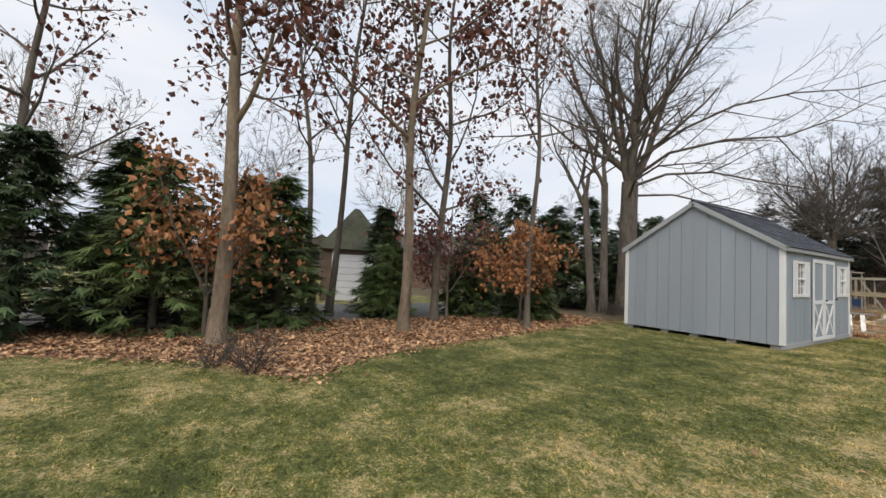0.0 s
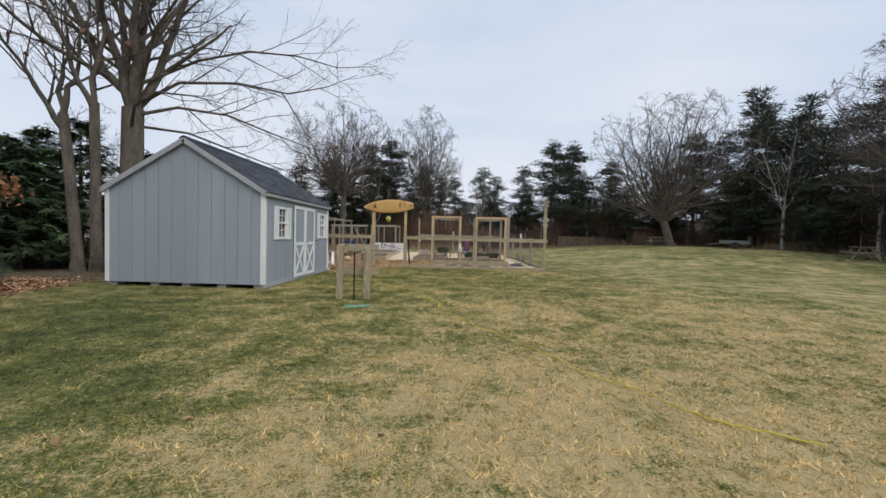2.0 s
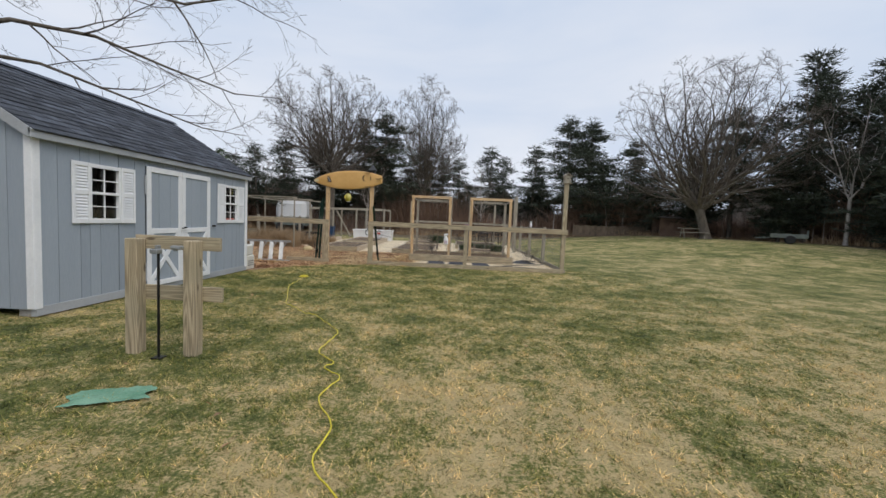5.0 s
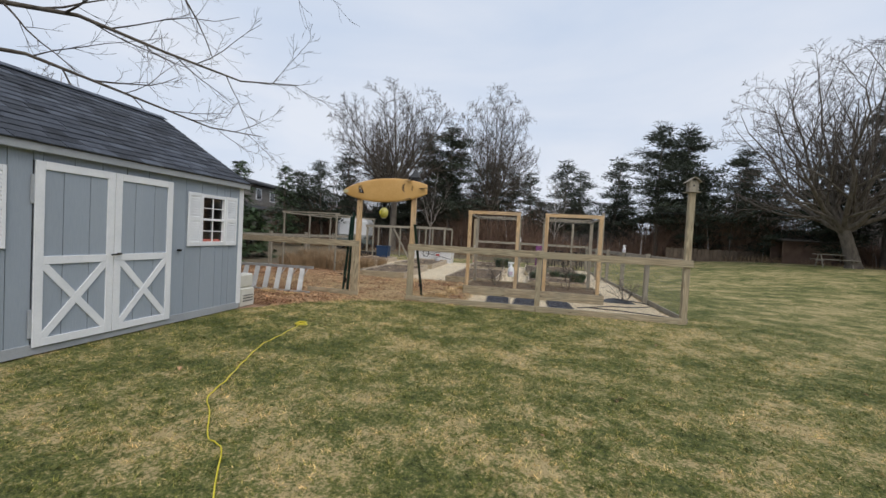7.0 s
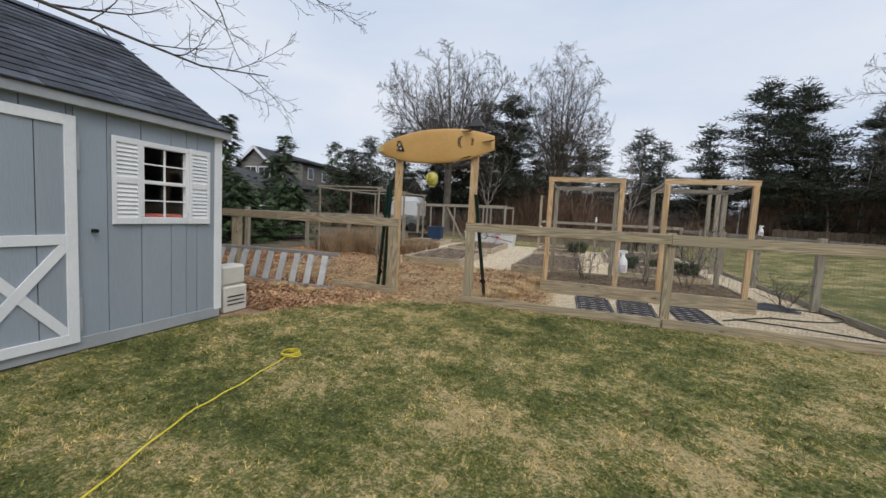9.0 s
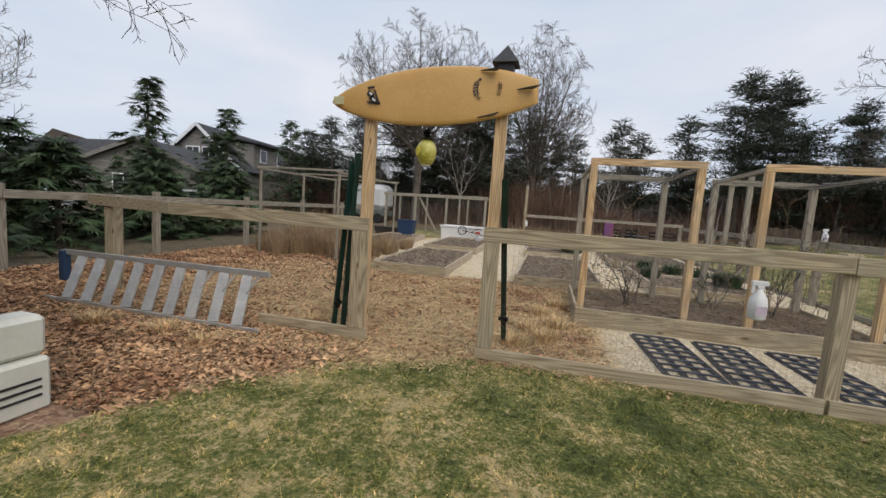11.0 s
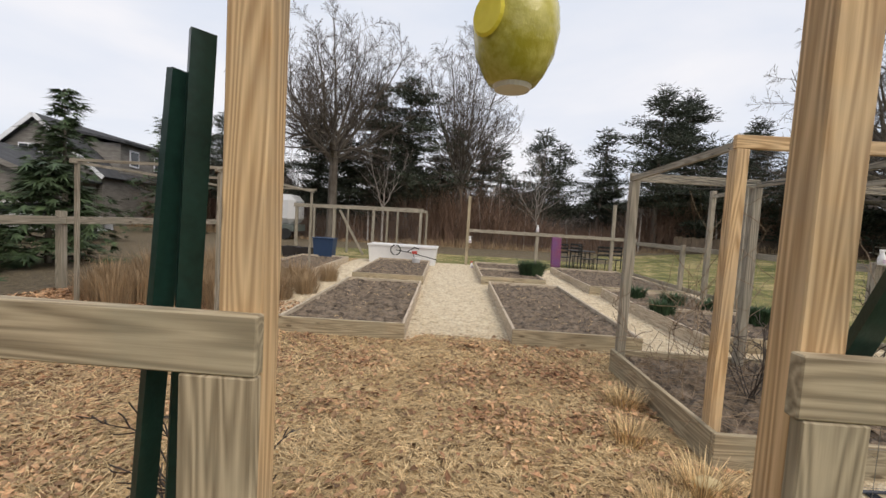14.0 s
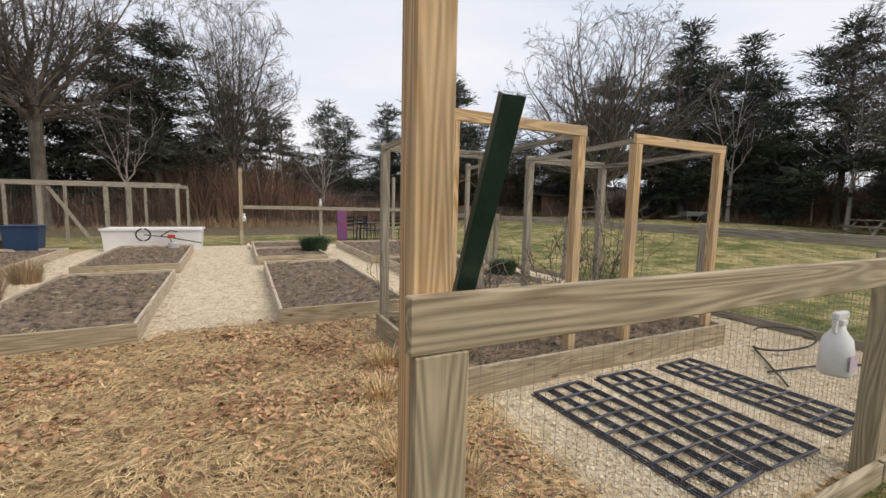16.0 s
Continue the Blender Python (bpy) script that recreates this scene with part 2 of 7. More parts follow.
board_rim = plain("yellowed_resin_rail", (0.40, 0.25, 0.08), (0.52, 0.34, 0.12), 3, 0.35, relief=0.1)
ink = plain("black_graphic_ink", (0.02, 0.02, 0.022), (0.035, 0.035, 0.035), 5, 0.5, relief=0)
ink_white = plain("white_graphic_ink", (0.7, 0.7, 0.7), (0.75, 0.75, 0.75), 5, 0.5, relief=0)
ink_tan = plain("brown_graphic_ink", (0.22, 0.13, 0.05), (0.30, 0.18, 0.07), 5, 0.5, relief=0)
ceramic = plain("yellow_green_crackle_glaze", (0.33, 0.30, 0.03), (0.62, 0.57, 0.17), 9, 0.15, relief=0.3, fine=60)
pane_m, pnt, pb = nodes_of("window_glass")
pb.inputs["Base Color"].default_value, pb.inputs["Roughness"].default_value = (0.9, 0.93, 0.95, 1), 0.03
pb.inputs["Transmission Weight"].default_value, pb.inputs["IOR"].default_value = 1.0, 1.45
dark_glass, dnt, db = nodes_of("dark_house_glass")
db.inputs["Base Color"].default_value, db.inputs["Roughness"].default_value = (0.03, 0.035, 0.04, 1), 0.08


def lawn_colour(nt):
    """Green and straw-coloured turf, mottled at three scales; used on the ground and on the blades."""
    geo = nt.nodes.new("ShaderNodeNewGeometry")
    pos = geo.outputs["Position"]
    a = noise_tex(nt, pos, 0.33, 3.0, 0.55)
    b = noise_tex(nt, pos, 1.7, 5.0, 0.65)
    c = noise_tex(nt, pos, 11.0, 4.0, 0.7)
    at = nt.nodes.new("ShaderNodeAttribute")
    at.attribute_name = "dry"
    e = noise_tex(nt, pos, 42.0, 3.0, 0.8)
    f = mathn(nt, "ADD", mathn(nt, "MULTIPLY", a, 0.32), mathn(nt, "MULTIPLY", b, 0.60))
    f = mathn(nt, "ADD", f, mathn(nt, "MULTIPLY", c, 0.46))
    f = mathn(nt, "ADD", f, mathn(nt, "MULTIPLY", e, 0.70))
    f = mathn(nt, "ADD", f, mathn(nt, "MULTIPLY", at.outputs["Fac"], 0.22))
    f = mathn(nt, "SUBTRACT", f, 0.125)
    return ramp(nt, f, [(0.77, (0.060, 0.076, 0.014)), (0.88, (0.160, 0.178, 0.040)), (0.955, (0.295, 0.262, 0.098)), (1.0, (0.56, 0.435, 0.215))]), c


lawn_blade, lnt, lb = nodes_of("grass_blade")
lcol, _ = lawn_colour(lnt)
lg = lnt.nodes.new("ShaderNodeNewGeometry")
lcol = mixc(lnt, 1.0, lcol, ramp(lnt, lg.outputs["Random Per Island"], [(0.0, (0.65, 0.7, 0.65)), (0.5, (1.1, 1.08, 1.0)), (1.0, (1.4, 1.35, 1.3))]), "MULTIPLY")
tone = lnt.nodes.new("ShaderNodeAttribute")
tone.attribute_name = "tone"
lcol = mixc(lnt, 1.0, lcol, ramp(lnt, tone.outputs["Fac"], [(0.0, (0.42, 0.48, 0.42)), (0.45, (0.95, 1.0, 0.9)), (0.8, (1.3, 1.22, 1.15)), (1.0, (1.75, 1.6, 1.5))]), "MULTIPLY")
lnt.links.new(lcol, lb.inputs["Base Color"])
lb.inputs["Roughness"].default_value = 0.8

ground_m, gnt, gb = nodes_of("lawn_litter_and_shell_ground")
gcol, gfine = lawn_colour(gnt)
ggeo = gnt.nodes.new("ShaderNodeNewGeometry")
gpos = ggeo.outputs["Position"]
edge = noise_tex(gnt, gpos, 2.6, 5.0, 0.7)
fine1, fine2 = noise_tex(gnt, gpos, 30.0, 4.0, 0.7), noise_tex(gnt, gpos, 5.0, 5.0, 0.7)
speck = gnt.nodes.new("ShaderNodeTexVoronoi")
speck.inputs["Scale"].default_value = 26.0
gnt.links.new(gpos, speck.inputs["Vector"])
LAYERS = {
    # straw's dark first stop paints in the shadows among the stalks and leaves
    "straw": [(0.40, (0.13, 0.078, 0.036)), (0.49, (0.42, 0.275, 0.13)), (0.59, (0.80, 0.59, 0.32))],
    "litter": [(0.36, (0.15, 0.078, 0.048)), (0.50, (0.36, 0.215, 0.135)), (0.64, (0.60, 0.43, 0.28))],
    "dirt": [(0.36, (0.075, 0.058, 0.036)), (0.50, (0.15, 0.118, 0.070)), (0.66, (0.28, 0.215, 0.13))],
    "shell": [(0.34, (0.34, 0.25, 0.145)), (0.47, (0.72, 0.59, 0.40)), (0.64, (0.88, 0.80, 0.63))],
    "road": [(0.30, (0.15, 0.148, 0.14)), (0.70, (0.22, 0.215, 0.205))],
}
for key, stops in LAYERS.items():
    at = gnt.nodes.new("ShaderNodeAttribute")
    at.attribute_name = key
    mask = mathn(gnt, "ADD", mathn(gnt, "MULTIPLY", at.outputs["Fac"], 2.0), mathn(gnt, "MULTIPLY", edge, 1.6 if key not in ("road", "shell") else 0.5))
    mask = ramp(gnt, mathn(gnt, "MULTIPLY", mask, 0.5), [(0.83 if key not in ("road", "shell") else 0.58, (0, 0, 0)), (0.98 if key not in ("road", "shell") else 0.68, (1, 1, 1))])
    f = mathn(gnt, "ADD", mathn(gnt, "MULTIPLY", fine1, 0.4), mathn(gnt, "MULTIPLY", fine2, 0.35))
    f = mathn(gnt, "ADD", f, mathn(gnt, "MULTIPLY", speck.outputs["Color"], 0.25))
    gcol = mixc(gnt, mask, gcol, ramp(gnt, f, stops))
gnt.links.new(gcol, gb.inputs["Base Color"])
gb.inputs["Roughness"].default_value = 0.95
bump(gnt, gb, mathn(gnt, "ADD", fine1, mathn(gnt, "MULTIPLY", fine2, 1.4)), 1.0, 0.05)


# ---- builders ----
def mesh_of(name, verts, faces, mats, smooth=False):
    me = bpy.data.meshes.new(name)
    me.from_pydata([tuple(v) for v in verts], [], faces)
    for m in mats if isinstance(mats, (list, tuple)) else [mats]:
        me.materials.append(m)
    if smooth:
        me.polygons.foreach_set("use_smooth", [True] * len(me.polygons))
    me.update()
    return me


def soup(name, verts, tris, mat, smooth=False):
    """A mesh of triangles from two numpy arrays."""
    verts, tris = np.asarray(verts, dtype=np.float32), np.asarray(tris, dtype=np.int32)
    me = bpy.data.meshes.new(name)
    me.vertices.add(len(verts))
    me.vertices.foreach_set("co", verts.ravel())
    me.loops.add(tris.size)
    me.loops.foreach_set("vertex_index", tris.ravel())
    me.polygons.add(len(tris))
    me.polygons.foreach_set("loop_start", np.arange(0, tris.size, 3, dtype=np.int32))
    me.polygons.foreach_set("use_smooth", np.full(len(tris), smooth))
    me.materials.append(mat)
    me.update(calc_edges=True)
    return me


def place(name, me, parent=None, label="", category="", group="", kind="", m=None):
    ob = new(name, me)
    if parent:
        ob.parent = parent
    if m is not None:
        ob.matrix_basis = m
    return tagged(ob, label, category, group, kind)


def thing(name, m, label, category, group=""):
    ob = new(name)
    ob.empty_display_size = 0.2
    ob.matrix_basis = m if isinstance(m, Matrix) else Matrix.Translation(m)
    return tagged(ob, label, category, group)


def part(name, bm, mat, parent, label="", smooth=False, kind="", m=None):
    me = bpy.data.meshes.new(name)
    bm.normal_update()
    bm.to_mesh(me)
    bm.free()
    me.materials.append(mat)
    if smooth:
        me.polygons.foreach_set("use_smooth", [True] * len(me.polygons))
    return place(name, me, parent, label, kind=kind, m=m)


def box(bm, x0, x1, y0, y1, z0, z1, bev=0.0, m=None):
    g = bmesh.ops.create_cube(bm, size=1.0)
    vs = g["verts"]
    mat = Matrix.Translation(((x0 + x1) / 2, (y0 + y1) / 2, (z0 + z1) / 2)) @ Matrix.Diagonal((x1 - x0, y1 - y0, z1 - z0, 1))
    bmesh.ops.transform(bm, matrix=(m @ mat) if m is not None else mat, verts=vs)
    if bev:
        es = {e for v in vs for e in v.link_edges}
        bmesh.ops.bevel(bm, geom=list(es), offset=bev, segments=1, affect="EDGES", clamp_overlap=True)
    return bm


def bx(*a, bev=0.004, m=None):
    return box(bmesh.new(), *a, bev=bev, m=m)


def beam(bm, a, b, w, h, bev=0.0):
    """A bar with a w by h section from a to b."""
    a, b = Vector(a), Vector(b)
    d = b - a
    q = d.to_track_quat("X", "Z").to_matrix().to_4x4()
    return box(bm, 0, d.length, -w / 2, w / 2, -h / 2, h / 2, bev, Matrix.Translation(a) @ q)


def tube_arrays(paths, sides=5):
    """Vertices and triangles of tubes along polylines of (points, radii)."""
    vs, ts, n0 = [], [], 0
    for pts, rad in paths:
        k = sides if rad[0] > 0.02 else (4 if rad[0] > 0.009 and sides > 4 else 3)
        pts = np.asarray(pts, dtype=float)
        tan = np.gradient(pts, axis=0)
        tan /= np.linalg.norm(tan, axis=1)[:, None] + 1e-9
        ref = np.array([0.0, 0.0, 1.0]) if abs(tan[0][2]) < 0.85 else np.array([1.0, 0.0, 0.0])
        u = np.cross(tan, ref)
        u /= np.linalg.norm(u, axis=1)[:, None] + 1e-9
        w = np.cross(tan, u)
        ang = np.arange(k) * 2 * math.pi / k
        ring = pts[:, None, :] + np.asarray(rad)[:, None, None] * (np.cos(ang)[None, :, None] * u[:, None, :] + np.sin(ang)[None, :, None] * w[:, None, :])
        vs.append(ring.reshape(-1, 3))
        n = len(pts)
        i = np.arange(n - 1)[:, None] * k
        j = np.arange(k)[None, :]
        a, b = i + j, i + (j + 1) % k
        q = np.stack([a, b, b + k, a, b + k, a + k], axis=-1).reshape(-1, 3) + n0
        ts.append(q)
        n0 += n * k
    return np.concatenate(vs), np.concatenate(ts)


def tube_mesh(name, paths, mat, sides=5, smooth=True):
    v, t = tube_arrays(paths, sides)
    return soup(name, v, t, mat, smooth)


def lathe(profile, n=20):
    """A turned shape from (radius, height) pairs."""
    bm = bmesh.new()
    rings = []
    for r, z in profile:
        rings.append([bm.verts.new((r * math.cos(2 * math.pi * i / n), r * math.sin(2 * math.pi * i / n), z)) for i in range(n)])
    for a, b in zip(rings, rings[1:]):
        for i in range(n):
            bm.faces.new((a[i], a[(i + 1) % n], b[(i + 1) % n], b[i]))
    bm.faces.new(list(reversed(rings[0])))
    bm.faces.new(rings[-1])
    return bm


def smooth01(v):
    v = np.clip(v, 0, 1)
    return v * v * (3 - 2 * v)


def ground_z(x, y):
    return 0.95 * smooth01((np.asarray(x, dtype=float) - 3.5) / 16.0) * smooth01((np.asarray(y, dtype=float) - 16.0) / 17.0)


def gz(x, y):
    return float(ground_z(x, y))


# ---- ground ----
def axis_steps(lo, hi, step, far):
    core = np.arange(lo, hi + 1e-6, step)
    out = np.cumsum(step * 1.28 ** np.arange(1, 26))
    out = out[out < far]
    return np.concatenate([(lo - out)[::-1], core, hi + out, [hi + far]])


GX, GY = axis_steps(-16, 9, 0.25, 900), axis_steps(-5, 38, 0.25, 900)
gxx, gyy = np.meshgrid(GX, GY, indexing="ij")
gzz = ground_z(gxx, gyy)
lump = np.sin(gxx * 0.9 + 1.3) * np.sin(gyy * 0.7) * 0.012
gverts = np.stack([gxx, gyy, gzz + lump * ((gxx > -30) & (gxx < 30))], axis=-1).reshape(-1, 3)
ni, nj = gxx.shape
ii, jj = np.meshgrid(np.arange(ni - 1), np.arange(nj - 1), indexing="ij")
a = (ii * nj + jj).ravel()
gtris = np.concatenate([np.stack([a, a + nj, a + nj + 1], 1), np.stack([a, a + nj + 1, a + 1], 1)])
ground_me = soup("ground", gverts, gtris, ground_m, True)

EDGE_Y = np.array([-8.0, -2.5, -1.6, 0.1, 0.9, 1.3, 1.9, 3.4, 5.0, 7.2, 9.0, 10.5, 12.0, 20.0])
EDGE_X = np.array([-10.0, -9.6, -9.1, -8.2, -6.9, -6.7, -7.3, -7.9, -8.2, -8.75, -9.1, -9.3, -9.6, -9.6])


def soft_in(d, w):
    return np.clip(0.5 + d / w, 0, 1)


def ground_masks(x, y):
    """How much of each ground cover lies at a place, 0 to 1."""
    bed = soft_in(np.interp(y, EDGE_Y, EDGE_X) - x, 0.9)
    litter = bed * soft_in(x + 11.6, 0.6) * soft_in(11.0 - y, 1.5)
    straw = soft_in(np.minimum(np.minimum(y - 18.0, 32.6 - y), np.minimum(3.4 - x, x + 9.9)), 0.5)
    apron = soft_in(np.minimum(np.minimum(y - np.interp(x, [-12, -4.7, -4.2, -3.4, -1.0], [14.2, 15.5, 16.6, 17.5, 18.3]), 18.6 - y), -2.6 - x), 0.7)
    left = np.maximum(apron * soft_in(-3.9 - x, 1.2), straw * soft_in(-5.9 - x, 2.0) * soft_in(28.0 - y, 3))
    straw = np.maximum(straw, apron)
    shell = np.minimum.reduce([y - 22.25, 32.7 - y, x + 6.95, 3.35 - x])
    shell = np.maximum(shell, np.minimum.reduce([y - 18.1, 22.3 - y, x + 1.12, 3.32 - x]))
    shell = np.where((x > -3.7) & (x < -2.4) & (y < 22.9), shell - 0.3, shell)
    shell = soft_in(shell, 0.25)
    dirt = np.maximum(bed * soft_in(y - 10.5, 2.0), soft_in(y - 37.5, 2.0) * soft_in(5.0 - x, 2))
    woods = soft_in(y - np.interp(x, [-60, -10, 0, 10, 14, 19, 23, 26, 29], [38, 38, 42, 44, 44, 40, 33, 27, 10]), 3.0)
    dirt = np.maximum(np.maximum(dirt, woods), soft_in(x - 30, 3))
    road = soft_in(np.minimum(np.minimum(x + 16.0, -11.9 - x), 11.0 - y), 0.3)
    dry = np.exp(-(((x - 1.0) / 4.5) ** 2 + ((y - 4.2) / 2.6) ** 2)) * 0.62 + 0.35 * np.exp(-(((x - 8) / 6) ** 2 + ((y - 9) / 3) ** 2)) - 0.45 * np.exp(-(((x + 5.5) / 3) ** 2 + ((y - 5) / 5) ** 2)) + 0.30 * np.exp(-(((x - 0.3) / 2.2) ** 2 + ((y - 9.0) / 1.2) ** 2))
    return {"litter": np.maximum(litter, left), "straw": straw, "shell": shell, "dirt": dirt, "road": road, "dry": dry}


masks = ground_masks(gxx.ravel(), gyy.ravel())
for key, val in masks.items():
    ground_me.attributes.new(key, "FLOAT", "POINT").data.foreach_set("value", np.asarray(val, dtype=np.float32))
place("ground", ground_me, label="lawn with dry patches, leaf litter and shell paths", kind="structure")

# ---- shed ----
SX0, SX1, SY0, SY1, EAVE, RIDGE = -8.45, -4.79, 10.64, 15.52, 2.25, 3.375
SXM = (SX0 + SX1) / 2
WIN = [(11.39, 11.87), (14.60, 15.08)]
WZ0, WZ1 = 1.19, 1.92
DOOR_Y0, DOOR_Y1, DOOR_Z1 = 12.38, 14.04, 2.05
FZ = 0.10
shed = thing("garden_shed", (SX1, SY0, 0), "grey blue gabled wooden shed with white trim on blocks", "shed")
SO = Vector((SX1, SY0, 0))


def sbox(x0, x1, y0, y1, z0, z1, bev=0.004):
    return box(bmesh.new(), x0 - SO.x, x1 - SO.x, y0 - SO.y, y1 - SO.y, z0, z1, bev)


def wall_ring(pts, depth_axis, d0, d1):
    """A flat slab through a polygon given in (along, z)."""
    bm = bmesh.new()
    lo = [bm.verts.new((p[0], d0, p[1]) if depth_axis == 1 else (d0, p[0], p[1])) for p in pts]
    hi = [bm.verts.new((p[0], d1, p[1]) if depth_axis == 1 else (d1, p[0], p[1])) for p in pts]
    n = len(pts)
    bm.faces.new(lo)
    bm.faces.new(list(reversed(hi)))
    for i in range(n):
        bm.faces.new((lo[i], hi[i], hi[(i + 1) % n], lo[(i + 1) % n]))
    bmesh.ops.recalc_face_normals(bm, faces=bm.faces)
    return bm


# sheathing behind the boards, gap shade put into its colour, with the window holes left open
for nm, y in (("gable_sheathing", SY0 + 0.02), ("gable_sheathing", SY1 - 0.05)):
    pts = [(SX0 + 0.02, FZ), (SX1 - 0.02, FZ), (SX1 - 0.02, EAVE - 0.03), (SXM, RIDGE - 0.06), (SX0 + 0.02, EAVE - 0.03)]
    part(nm, wall_ring([(p[0] - SO.x, p[1]) for p in pts], 1, y - SO.y, y + 0.03 - SO.y), gap_shade, shed)
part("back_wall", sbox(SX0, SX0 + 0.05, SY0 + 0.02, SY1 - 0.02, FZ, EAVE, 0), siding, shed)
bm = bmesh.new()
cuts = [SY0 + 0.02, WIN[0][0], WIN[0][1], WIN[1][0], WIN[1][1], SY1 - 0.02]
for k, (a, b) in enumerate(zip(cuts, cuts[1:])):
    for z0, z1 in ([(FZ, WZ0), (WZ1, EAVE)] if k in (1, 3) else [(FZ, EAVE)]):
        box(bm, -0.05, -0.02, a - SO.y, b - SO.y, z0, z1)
part("front_sheathing", bm, gap_shade, shed)
part("shed_floor", sbox(SX0 + 0.05, SX1 - 0.05, SY0 + 0.06, SY1 - 0.06, FZ, FZ + 0.04, 0), wood_grey[0], shed)
part("sill_beam", sbox(SX1 - 0.06, SX1 + 0.012, SY0 + 0.01, SY1 - 0.01, 0.015, FZ + 0.03, 0.003), gutter_paint, shed, "grey painted skid beam")
part("sill_beam", sbox(SX0 + 0.01, SX0 + 0.09, SY0 + 0.01, SY1 - 0.01, 0.02, FZ, 0.003), wood_grey[1], shed, "bare timber skid beam")
for x in (SX0 + 0.12, SX0 + 1.1, SXM, SX1 - 1.0, SX1 - 0.16):
    part("foundation_block", sbox(x - 0.1, x + 0.1, SY0 + 0.05, SY0 + 0.42, -0.03, FZ, 0.006), concrete, shed, "grey concrete block")
for x0, x1, y0, y1 in ((SX1 - 0.085, SX1 + 0.016, SY0 - 0.016, SY0 + 0.0), (SX0 - 0.016, SX0 + 0.085, SY0 - 0.016, SY0 + 0.0), (SX1 + 0.0, SX1 + 0.016, SY0, SY0 + 0.085), (SX1 + 0.0, SX1 + 0.016, SY1 - 0.085, SY1 + 0.016)):
    part("corner_trim", sbox(x0, x1, y0, y1, FZ + 0.005, EAVE - 0.03), white_paint, shed, "white corner board")


# roof: two slabs, barge boards, fascia
slope_len = math.hypot(SX1 - SXM, RIDGE - EAVE)
pitch = math.atan2(RIDGE - EAVE, SX1 - SXM)
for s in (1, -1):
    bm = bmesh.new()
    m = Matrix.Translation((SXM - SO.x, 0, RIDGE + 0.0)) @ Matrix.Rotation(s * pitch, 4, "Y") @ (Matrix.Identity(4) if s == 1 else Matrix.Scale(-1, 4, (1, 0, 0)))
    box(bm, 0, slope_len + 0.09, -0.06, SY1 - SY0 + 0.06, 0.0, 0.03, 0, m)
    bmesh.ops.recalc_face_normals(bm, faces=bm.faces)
    part("roof_deck", bm, gap_shade, shed)
    for y0, y1 in ((-0.085, -0.055), (SY1 - SY0 + 0.055, SY1 - SY0 + 0.085)):
        bm = bmesh.new()
        box(bm, 0.0, slope_len + 0.10, y0, y1, -0.075, 0.034, 0, m)
        bmesh.ops.recalc_face_normals(bm, faces=bm.faces)
        part("barge_board", bm, gutter_paint, shed, "pale grey barge board")
part("fascia", sbox(SX1 + 0.055, SX1 + 0.085, SY0 - 0.085, SY1 + 0.085, EAVE - 0.115, EAVE - 0.005), gutter_paint, shed, "pale grey eave board")
part("soffit", sbox(SX1 + 0.0, SX1 + 0.055, SY0 - 0.05, SY1 + 0.05, EAVE - 0.075, EAVE - 0.06, 0), gutter_paint, shed)
part("fascia", sbox(SX0 - 0.085, SX0 - 0.055, SY0 - 0.085, SY1 + 0.085, EAVE - 0.115, EAVE - 0.005), gutter_paint, shed, "pale grey eave board")


